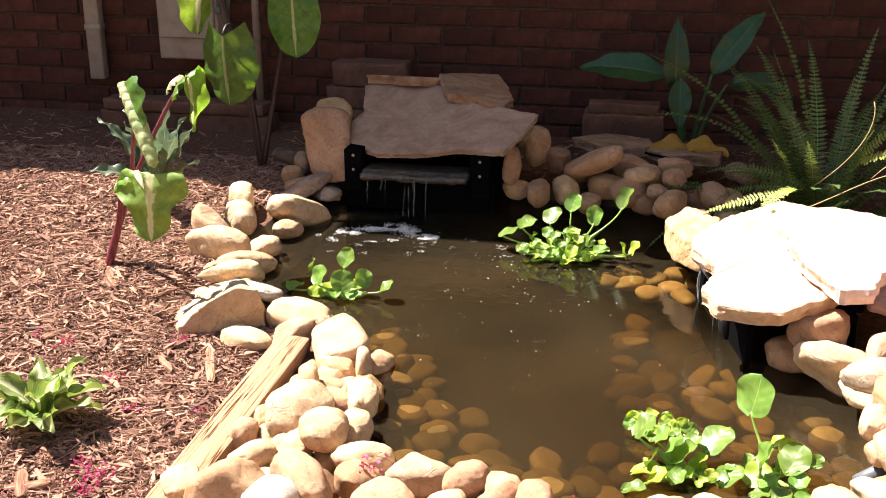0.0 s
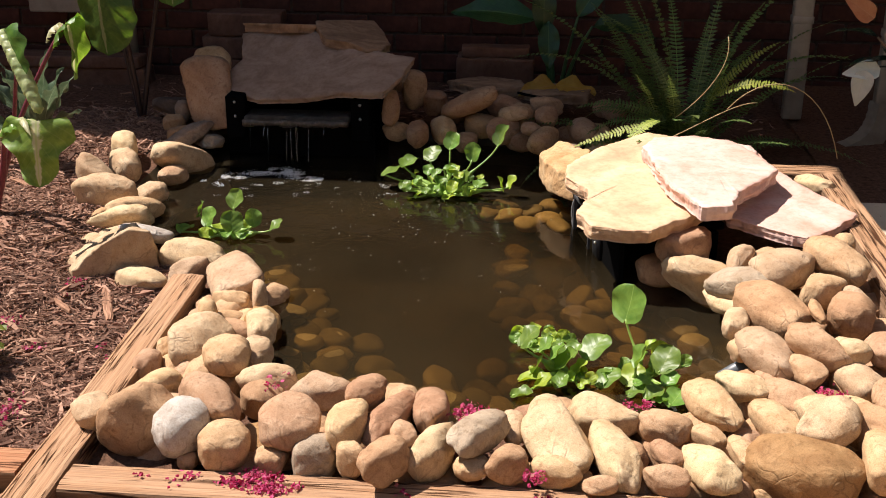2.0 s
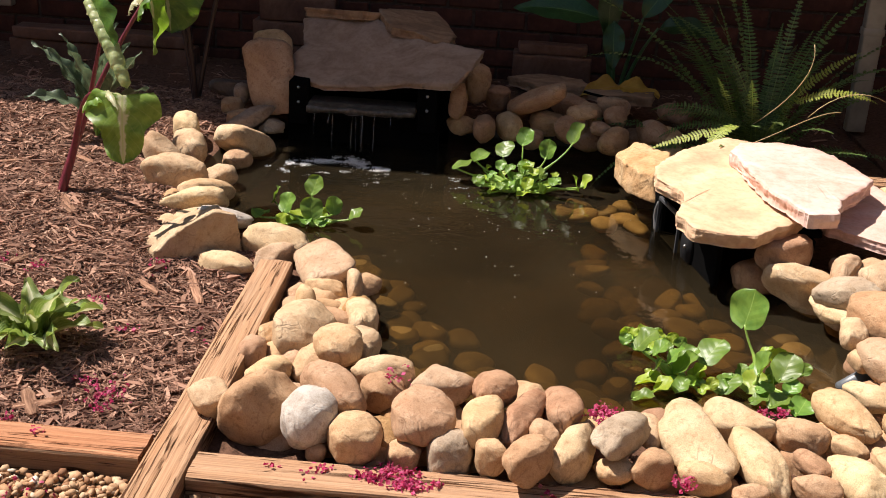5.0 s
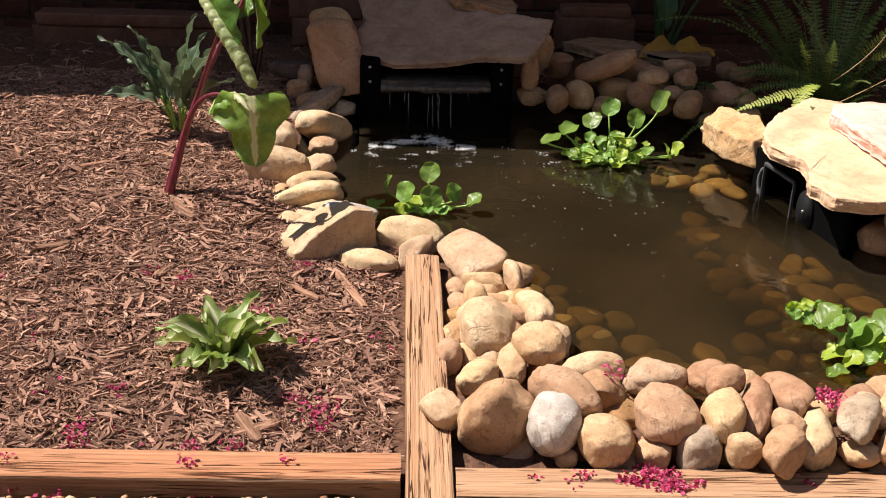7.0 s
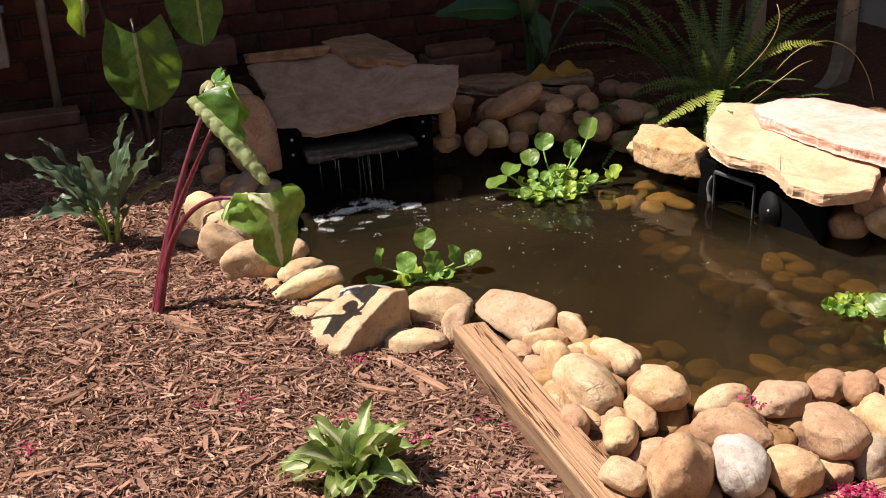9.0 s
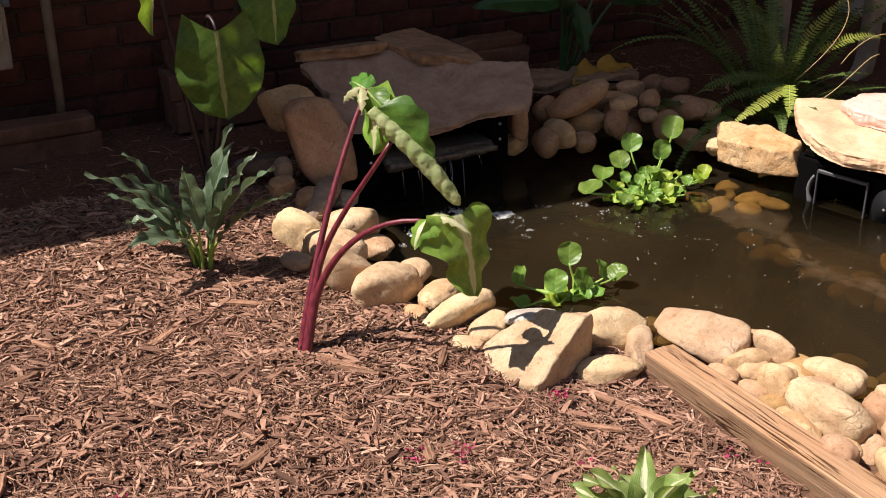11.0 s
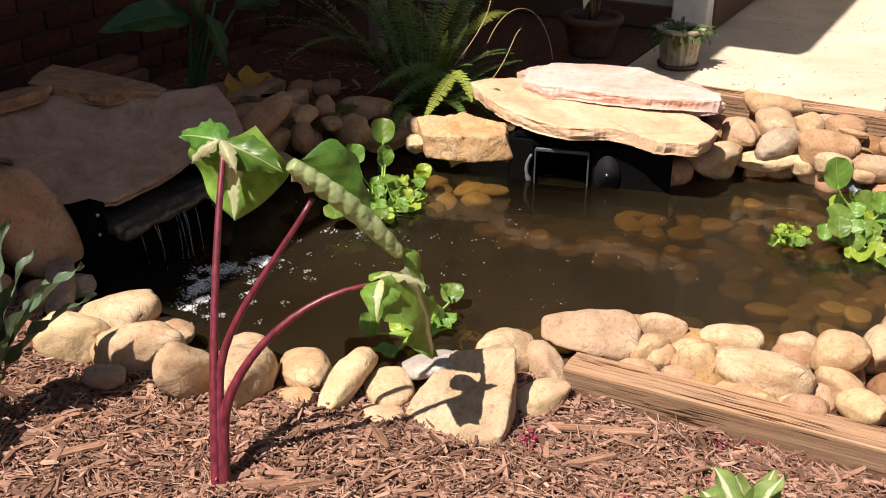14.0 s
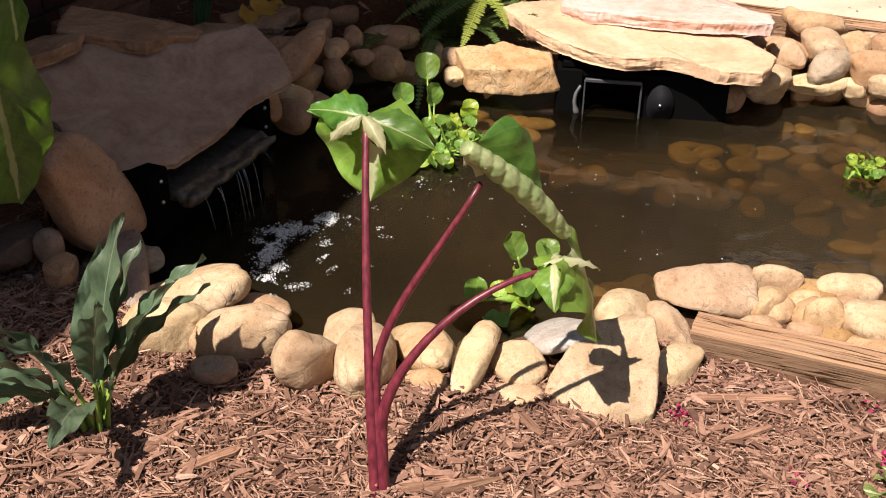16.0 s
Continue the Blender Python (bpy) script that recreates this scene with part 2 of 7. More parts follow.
def water_mat(name="pond_water", amount=0.20, tint=(0.61, 0.515, 0.335), still=False):
    k = Mat(name, 0.03)
    t = k.t
    out = t.nodes["Material Output"]
    v = k.world_coords()
    veil = k.node("ShaderNodeBsdfDiffuse")
    murk = k.ramp(k.noise(v, 2.2, 3, 0.5), [(0.3, (0.045, 0.036, 0.021)), (0.7, (0.087, 0.065, 0.035))])
    k.link(murk, veil.inputs["Color"])
    clear = k.node("ShaderNodeBsdfTransparent")
    clear.inputs["Color"].default_value = (*tint, 1)
    body = k.node("ShaderNodeMixShader")
    # less murk, so darker water, near the skimmer's mouth
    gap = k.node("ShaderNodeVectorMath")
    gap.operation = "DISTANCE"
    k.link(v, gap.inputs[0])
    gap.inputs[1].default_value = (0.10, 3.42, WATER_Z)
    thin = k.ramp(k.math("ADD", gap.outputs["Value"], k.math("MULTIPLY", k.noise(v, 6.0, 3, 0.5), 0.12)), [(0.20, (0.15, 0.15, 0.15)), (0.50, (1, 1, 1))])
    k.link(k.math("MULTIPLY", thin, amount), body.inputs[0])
    k.link(clear.outputs[0], body.inputs[1])
    k.link(veil.outputs[0], body.inputs[2])
    if still:
        k.link(body.outputs[0], out.inputs["Surface"])
        return k.m
    gloss = k.node("ShaderNodeBsdfGlossy")
    gloss.inputs["Roughness"].default_value = 0.03
    fres = k.node("ShaderNodeFresnel")
    fres.inputs["IOR"].default_value = 1.33
    wave = k.node("ShaderNodeBump")
    wave.inputs["Strength"].default_value, wave.inputs["Distance"].default_value = 0.18, 0.01
    k.link(k.noise(v, 16.0, 3, 0.5), wave.inputs["Height"])
    k.link(wave.outputs[0], gloss.inputs["Normal"])
    k.link(wave.outputs[0], fres.inputs["Normal"])
    top = k.node("ShaderNodeMixShader")
    k.link(fres.outputs[0], top.inputs[0])
    k.link(body.outputs[0], top.inputs[1])
    k.link(gloss.outputs[0], top.inputs[2])
    k.link(top.outputs[0], out.inputs["Surface"])
    return k.m


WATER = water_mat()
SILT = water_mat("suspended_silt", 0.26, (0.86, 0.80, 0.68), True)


def brick_mat():
    k = Mat("red_brick", 0.85, spec=0.2)
    v = k.coords()
    n = k.noise(v, 14.0, 5, 0.65)
    f = k.noise(v, 120.0, 4, 0.6)
    # brick colour lowered to carry the wall's deep shade
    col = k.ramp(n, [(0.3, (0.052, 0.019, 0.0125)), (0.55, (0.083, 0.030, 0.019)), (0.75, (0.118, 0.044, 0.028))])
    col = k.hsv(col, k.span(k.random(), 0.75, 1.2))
    k.color(col)
    k.bump(f, 0.4, 0.003)
    return k.m


BRICK = brick_mat()
MORTAR = Mat("mortar", 0.95, spec=0.1)
# mortar colour lowered with the brick for the same shade
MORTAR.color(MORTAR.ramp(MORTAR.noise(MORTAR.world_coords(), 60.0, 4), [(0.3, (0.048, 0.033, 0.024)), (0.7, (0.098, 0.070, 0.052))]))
MORTAR = MORTAR.m
CREAM_PAINT = Mat("cream_painted_siding", 0.6)
CREAM_PAINT.color(CREAM_PAINT.ramp(CREAM_PAINT.noise(CREAM_PAINT.world_coords(), 6.0, 4), [(0.3, (0.50, 0.465, 0.38)), (0.7, (0.60, 0.56, 0.47))]))
CREAM_PAINT = CREAM_PAINT.m
WHITE_PAINT = Mat("white_paint", 0.5)
WHITE_PAINT.color(WHITE_PAINT.ramp(WHITE_PAINT.noise(WHITE_PAINT.world_coords(), 8.0, 5), [(0.3, (0.60, 0.57, 0.52)), (0.6, (0.76, 0.74, 0.70))]))
WHITE_PAINT = WHITE_PAINT.m
TRIM_BROWN = Mat("brown_trim", 0.7).color((0.10, 0.055, 0.035)).m
# warm tan chosen for the light it bounces into the shade
FILL_WALL = Mat("tan_fill_wall", 0.8).color((0.42, 0.31, 0.20)).m
# unseen undersides set pale to bounce light under the eaves
ROOFING = Mat("bounce_soffit", 0.8).color((0.72, 0.68, 0.60)).m
PATIO = Mat("patio_concrete", 0.85, spec=0.2)
_v = PATIO.world_coords()
_c = PATIO.ramp(PATIO.noise(_v, 2.5, 6, 0.65, 0.6), [(0.3, (0.46, 0.38, 0.27)), (0.55, (0.58, 0.49, 0.36)), (0.75, (0.64, 0.56, 0.43))])
_c = PATIO.mix(0.6, _c, PATIO.ramp(PATIO.noise(_v, 40.0, 6, 0.7), [(0.3, (0.55, 0.5, 0.45)), (0.42, (1, 1, 1))]), "MULTIPLY")
PATIO.color(_c)
PATIO.bump(PATIO.noise(_v, 90.0, 4, 0.7), 0.3, 0.003)
PATIO = PATIO.m


# ---- mesh tools ----
def mesh_object(name, bm, material, smooth=True):
    me = bpy.data.meshes.new(name)
    bm.to_mesh(me)
    bm.free()
    if smooth:
        me.polygons.foreach_set("use_smooth", [True] * len(me.polygons))
    me.materials.append(material)
    return new(name, me)


def part(name, bm, material, parent, label="", smooth=True):
    ob = mesh_object(name, bm, material, smooth)
    ob.parent = parent
    if label:
        tagged(ob, label)
    return ob


def pydata_object(name, verts, faces, material, smooth=False):
    me = bpy.data.meshes.new(name)
    me.from_pydata(verts, [], faces)
    me.update()
    if smooth:
        me.polygons.foreach_set("use_smooth", [True] * len(me.polygons))
    me.materials.append(material)
    return new(name, me)


def empty(name, m=None):
    ob = new(name)
    ob.empty_display_size = 0.05
    if m is not None:
        ob.matrix_world = m
    return ob


def box_bm(sx, sy, sz, bevel=0.004, segs=2, centre=(0, 0, 0)):
    bm = bmesh.new()
    bmesh.ops.create_cube(bm, size=1.0)
    bmesh.ops.scale(bm, vec=(sx, sy, sz), verts=bm.verts)
    if bevel:
        bmesh.ops.bevel(bm, geom=bm.edges[:], offset=bevel, segments=segs, affect="EDGES", profile=0.6)
    bmesh.ops.translate(bm, vec=centre, verts=bm.verts)
    return bm


def tube_bm(points, radii, sides=8, caps=True):
    """A tube through the points, its radius changing along them."""
    bm = bmesh.new()
    rings = []
    n = len(points)
    pts = [Vector(p) for p in points]
    for i, p in enumerate(pts):
        d = (pts[min(i + 1, n - 1)] - pts[max(i - 1, 0)]).normalized()
        side = d.cross(Vector((0.31, 0.87, 0.39))).normalized()
        up = d.cross(side)
        r = radii[i] if hasattr(radii, "__len__") else radii
        rings.append([bm.verts.new(p + r * (math.cos(a) * side + math.sin(a) * up)) for a in [2 * math.pi * j / sides for j in range(sides)]])
    for a, b in zip(rings, rings[1:]):
        for j in range(sides):
            bm.faces.new((a[j], a[(j + 1) % sides], b[(j + 1) % sides], b[j]))
    if caps:
        bm.faces.new(rings[0][::-1])
        bm.faces.new(rings[-1])
    return bm


def bez(a, b, c, d, n=10):
    a, b, c, d = map(Vector, (a, b, c, d))
    out = []
    for i in range(n + 1):
        t = i / n
        out.append(a * (1 - t) ** 3 + b * 3 * t * (1 - t) ** 2 + c * 3 * t * t * (1 - t) + d * t ** 3)
    return out


rock_rng = random.Random(11)


def rock_bm(l, w, h, rng, angular=0.4, level=3):
    """A water-worn or broken stone: a block cut by facets, its edges worn round, then lumps, dents and pits."""
    bm = bmesh.new()
    bmesh.ops.create_icosphere(bm, subdivisions=level, radius=1.0)
    off = Vector((rng.uniform(-50, 50), rng.uniform(-50, 50), rng.uniform(-50, 50)))
    p = rng.uniform(0.74, 0.95) - 0.16 * min(1.0, angular)
    cuts = []
    for _ in range(int(2 + 7 * angular)):
        d = Vector((rng.uniform(-1, 1), rng.uniform(-1, 1), rng.uniform(-0.6, 1.0))).normalized()
        cuts.append((d, rng.uniform(0.66, 0.94)))
    taper = rng.uniform(-0.18, 0.18)
    skew = rng.uniform(-0.14, 0.14)
    hard = min(1.0, 0.74 + 0.3 * angular)
    for v in bm.verts:
        c = Vector([math.copysign(abs(q) ** p, q) for q in v.co])
        for d, k in cuts:
            over = c.dot(d) - k
            if over > 0:
                c -= d * over * hard
        v.co = c
    for _ in range((4 if angular < 0.5 else 2) + 2 * (level - 3)):
        bmesh.ops.smooth_vert(bm, verts=bm.verts, factor=0.5, use_axis_x=True, use_axis_y=True, use_axis_z=True)
    size = [max(abs(v.co[i]) for v in bm.verts) for i in range(3)]
    for v in bm.verts:
        c = Vector((v.co.x / size[0], v.co.y / size[1], v.co.z / size[2]))
        q = c.normalized()
        lump = 0.10 * noise.noise(q * 1.4 + off) + 0.055 * noise.noise(q * 3.3 + off) + 0.022 * noise.noise(q * 7.5 + off)
        lump -= (0.05 + 0.06 * angular) * max(0.0, noise.noise(q * 2.6 - off) - 0.25)
        lump += 0.010 * noise.noise(q * 16 + off)
        c *= 1.0 + lump
        c.y *= 1.0 + taper * c.x
        c.z *= 1.0 + skew * c.x
        v.co = Vector((c.x * l / 2, c.y * w / 2, c.z * h / 2))
    bm.normal_update()
    return bm


def rock(x, y, z, l, w, h, yaw, tone, angular=None, tilt=0.0, lean=0.0, name="river_rock", label="", level=3):
    if angular is None:
        angular = {"cream": 1.0, "gold": 1.0, "pale": 0.55, "orange": 0.7, "grey": 0.8, "white": 0.2, "boulder": 0.1}.get(tone, 0.35) + rock_rng.choice((-0.15, 0.0, 0.0, 0.35))
    top = z + h * 0.56
    h *= 1.22
    z = top - h / 2
    bm = rock_bm(l * 1.09, w * 1.12, h, rock_rng, angular, 4 if l > 0.08 else level)
    ob = mesh_object(name, bm, ROCK[tone])
    ob.matrix_world = pose(x, y, z, tilt + rock_rng.uniform(-6, 6), lean + rock_rng.uniform(-6, 6), yaw)
    return tagged(ob, label or ROCK_LABEL[tone], "rock", "rocks round the pond")

# ---- ground, pond, beds ----
POND = [Vector(p) for p in ((-0.72, 2.36), (-0.36, 2.24), (0.03, 2.20), (0.34, 2.32), (0.50, 2.52), (0.46, 2.82), (0.30, 3.10), (0.16, 3.5), (0.10, 4.02), (-0.15, 4.3), (-0.6, 4.38), (-1.1, 4.4), (-1.42, 4.24), (-1.46, 3.85), (-1.42, 3.45), (-1.15, 3.15), (-0.93, 2.9), (-0.84, 2.6))]


def pond_side(x, y):
    """Distance to the pond's edge, above zero inside."""
    p = Vector((x, y))
    inside, best = False, 9.0
    for a, b in zip(POND, POND[1:] + POND[:1]):
        if (a.y > y) != (b.y > y) and x < (b.x - a.x) * (y - a.y) / (b.y - a.y) + a.x:
            inside = not inside
        ab = b - a
        k = max(0.0, min(1.0, (p - a).dot(ab) / ab.length_squared))
        best = min(best, (a + ab * k - p).length)
    return best if inside else -best


def bed_height(x, y):
    """Height of the planted bed, which rises a little towards the house."""
    z = -0.150 + 0.018 * noise.noise(Vector((x * 2.1, y * 2.1, 0.3))) + 0.008 * noise.noise(Vector((x * 7, y * 7, 1.3)))
    z += 0.05 * min(1.3, max(-0.4, y - 2.6))
    return z


def height(x, y):
    s = pond_side(x, y)
    z = bed_height(x, y) if x < -1.05 or y > 3.9 else -0.145 + 0.012 * noise.noise(Vector((x * 5, y * 5, 2.0)))
    if s > -0.06:
        shelf = min(1.0, max(0.0, (s + 0.06) / 0.16))
        deep = min(1.0, max(0.0, (s - 0.20) / 0.45))
        z += (-0.27 - z) * shelf * shelf * (3 - 2 * shelf)
        z += -0.24 * deep * deep * (3 - 2 * deep)
    return z


def bed_sheet():
    verts, faces, fliner = [], [], []
    xs = np.concatenate((np.arange(-7.0, -2.4, 0.25), np.arange(-2.4, 0.91, 0.05)))
    ys = np.concatenate((np.arange(1.84, 4.72, 0.05), np.arange(4.72, 5.3, 0.12)))
    nx = len(xs)
    for y in ys:
        for x in xs:
            verts.append((x, y, height(x, y)))
    for j in range(len(ys) - 1):
        for i in range(nx - 1):
            f = (j * nx + i, j * nx + i + 1, (j + 1) * nx + i + 1, (j + 1) * nx + i)
            mid = pond_side((xs[i] + xs[i + 1]) / 2, (ys[j] + ys[j + 1]) / 2)
            (fliner if mid > -0.04 else faces).append(f)
    tagged(pydata_object("ground_bed", verts, faces, MULCH_SOIL, True), "dark soil under shredded bark mulch", "ground", kind="structure")
    tagged(pydata_object("pond_liner", verts, fliner, LINER, True), "dark rubber pond basin coated with brown algae", "pond liner", kind="structure")


bed_sheet()


def water_sheet(level, margin):
    verts, faces, seen = [], [], {}
    n = 0.05

    def at(i, j):
        if (i, j) not in seen:
            seen[(i, j)] = len(verts)
            verts.append((i * n, j * n, level))
        return seen[(i, j)]

    for i in range(-34, 16):
        for j in range(40, 94):
            if pond_side((i + 0.5) * n, (j + 0.5) * n) > margin:
                faces.append((at(i, j), at(i + 1, j), at(i + 1, j + 1), at(i, j + 1)))
    return verts, faces


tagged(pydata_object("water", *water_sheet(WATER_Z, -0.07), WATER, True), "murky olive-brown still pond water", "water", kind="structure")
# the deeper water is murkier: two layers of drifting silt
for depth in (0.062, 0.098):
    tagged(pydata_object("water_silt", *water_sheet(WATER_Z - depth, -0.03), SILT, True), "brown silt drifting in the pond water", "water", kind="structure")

# gravel path out to the horizon, south of the timbers
def plane_bm(x0, y0, x1, y1, z, nx=1, ny=1):
    bm = bmesh.new()
    bmesh.ops.create_grid(bm, x_segments=nx, y_segments=ny, size=0.5)
    bmesh.ops.scale(bm, vec=(x1 - x0, y1 - y0, 1), verts=bm.verts)
    bmesh.ops.translate(bm, vec=((x0 + x1) / 2, (y0 + y1) / 2, z), verts=bm.verts)
    return bm


GRAVEL_Z = -0.162
tagged(mesh_object("ground", plane_bm(-60, -60, 60, 60, GRAVEL_Z - 0.5), GRAVEL_BED), "tan gravel ground", "ground", kind="structure")
tagged(mesh_object("gravel_path", box_bm(14, 9.0, 0.34, 0, centre=(-2, -2.66, GRAVEL_Z - 0.185)), GRAVEL_BED, False), "tan pea gravel path bed", "ground", kind="structure")


def slab_sheet():
    for x0, y0, x1, y1, lab in ((0.895, 2.50, 2.396, 3.56, "sunlit tan concrete patio slab"), (2.404, 2.50, 7.0, 3.56, "tan concrete patio slab in the shade of the eave"), (0.895, -2.0, 7.0, 2.492, "tan concrete patio slab beside a joint")):
        bm = box_bm(x1 - x0, y1 - y0, 0.12, 0.006, 1, ((x0 + x1) / 2, (y0 + y1) / 2, -0.12))
        tagged(mesh_object("patio", bm, PATIO, False), lab, "patio", kind="structure")


slab_sheet()
# dark sheet that paints the shade over the patio by the house
tagged(mesh_object("ground_side", box_bm(1.09, 1.62, 0.10, 0, centre=(1.44, 4.38, -0.115)), MULCH_SOIL, False), "dark strip standing in for the shaded patio by the house", "ground", kind="structure")


# ---- timbers ----
def timber(x0, y0, x1, y1, top, w=0.092, h=0.095, label="weathered square landscape timber with split grain", wood=None):
    """A sawn timber: a profile with worn corners and ribbed, weathered sides, carried along its length."""
    L = math.hypot(x1 - x0, y1 - y0)
    off = Vector((x0 * 7, y0 * 5, 1))
    corner, ribs = 0.007, 11
    side = []
    for i in range(ribs * 2 + 1):
        k = i / (ribs * 2)
        side.append((w / 2, -h / 2 + corner + k * (h - 2 * corner), i % 2))
    cap = [(w / 2 - corner * 0.3, h / 2 - corner * 0.3, 0)]
    cap += [(w / 2 - corner - (w - 2 * corner) * i / 10, h / 2, 2) for i in range(11)]
    ring = side + cap + [(-cap[0][0], cap[0][1], 0)] + [(-y, z, g) for y, z, g in reversed(side)] + [(-w / 2 + corner, -h / 2, 0), (w / 2 - corner, -h / 2, 0)]
    n = max(12, int(L / 0.025))
    bm = bmesh.new()
    rows = []
    for i in range(n + 1):
        x = -L / 2 + L * i / n
        sag = 0.003 * noise.noise(Vector((x * 4, 0, 0)) + off)
        row = []
        for y, z, groove in ring:
            q = Vector((x * 5, y * 60, z * 60)) + off
            dy = sag + 0.0014 * noise.noise(q)
            if groove == 1:
                dy -= math.copysign(0.0030 * max(0.0, noise.noise(Vector((x * 2.2, z * 47, y * 9)) + off) + 0.05), y)
            dz = 0.0022 * noise.noise(Vector((x * 6, y * 30, 3)) + off) + (0.0016 * noise.noise(Vector((x * 2.5, y * 150, 5)) + off) if groove == 2 else 0.0)
            end = 0.003 * noise.noise(Vector((y * 40, z * 40, x)) + off) if i in (0, n) else 0.0
            row.append(bm.verts.new((x + end, y + dy, z + dz)))
        rows.append(row)
    m = len(ring)
    for r0, r1 in zip(rows, rows[1:]):
        for i in range(m):
            bm.faces.new((r0[i], r1[i], r1[(i + 1) % m], r0[(i + 1) % m]))
    for row in (rows[0], rows[-1]):
        bm.faces.new(row)
    bmesh.ops.recalc_face_normals(bm, faces=bm.faces[:])
    ob = mesh_object("landscape_timber", bm, wood or WOOD)
    # side faces take the darker copy that paints their shade
    ob.data.materials.append(WOOD_SHADED)
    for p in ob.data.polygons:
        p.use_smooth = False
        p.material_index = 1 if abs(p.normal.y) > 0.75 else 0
    ob.matrix_world = pose((x0 + x1) / 2, (y0 + y1) / 2, top - h / 2, 0, 0, math.degrees(math.atan2(y1 - y0, x1 - x0)))
    return tagged(ob, label, "timber", "timbers edging the beds")


timber(-1.057, 1.30, -1.077, 2.858, -0.104, 0.094, 0.10)
timber(-1.014, 1.832, 0.895, 1.832, -0.108, 0.096, 0.10, "weathered landscape timber with fallen pink petals")
timber(-4.2, 1.880, -1.122, 1.880, -0.110, 0.096, 0.10, "orange-brown landscape timber between mulch and gravel", WOOD_ORANGE)
timber(0.842, 1.89, 0.842, 3.60, 0.018, 0.095, 0.17)
timber(0.66, 3.652, 0.892, 3.652, 0.018, 0.095, 0.17)


# ---- the house ----
WALL_Y = 5.2
def brick_wall():
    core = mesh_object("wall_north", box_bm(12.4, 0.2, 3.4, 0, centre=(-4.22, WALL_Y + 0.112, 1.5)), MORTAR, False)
    tagged(core, "red brick house wall with mortar, colours darkened for its shade", "wall", kind="structure")
    BL, BH, BX, BZ = 0.228, 0.075, 0.24, 0.0867
    bm = box_bm(BL, 0.09, BH, 0.004, 1)
    me = bpy.data.meshes.new("brick")
    bm.to_mesh(me)
    bm.free()
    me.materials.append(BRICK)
    rest_v, rest_f = [], []
    src = [v.co.copy() for v in me.vertices]
    sf = [tuple(p.vertices) for p in me.polygons]
    for r in range(38):
        z = -0.085 + BZ * r
        x = -10.3 + (0.12 if r % 2 else 0.0) + 0.012
        while x < 1.9:
            jx, jy = noise.noise(Vector((x * 9, z * 9, 0))) * 0.003, noise.noise(Vector((x * 9, z * 9, 5))) * 0.003
            at = Vector((x + jx, WALL_Y + 0.045 + jy, z))
            if -1.9 < x < 1.4 and r < 11 or (-3.3 < x <= -1.9 and r < 8):
                b = new("brick", me)
                b.location = at
                b.parent = core
            else:
                base = len(rest_v)
                rest_v.extend(c + at for c in src)
                rest_f.extend(tuple(i + base for i in f) for f in sf)
            x += BX
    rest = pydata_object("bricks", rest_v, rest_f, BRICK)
    rest.parent = core
    tagged(rest, "red bricks", kind="stuff")


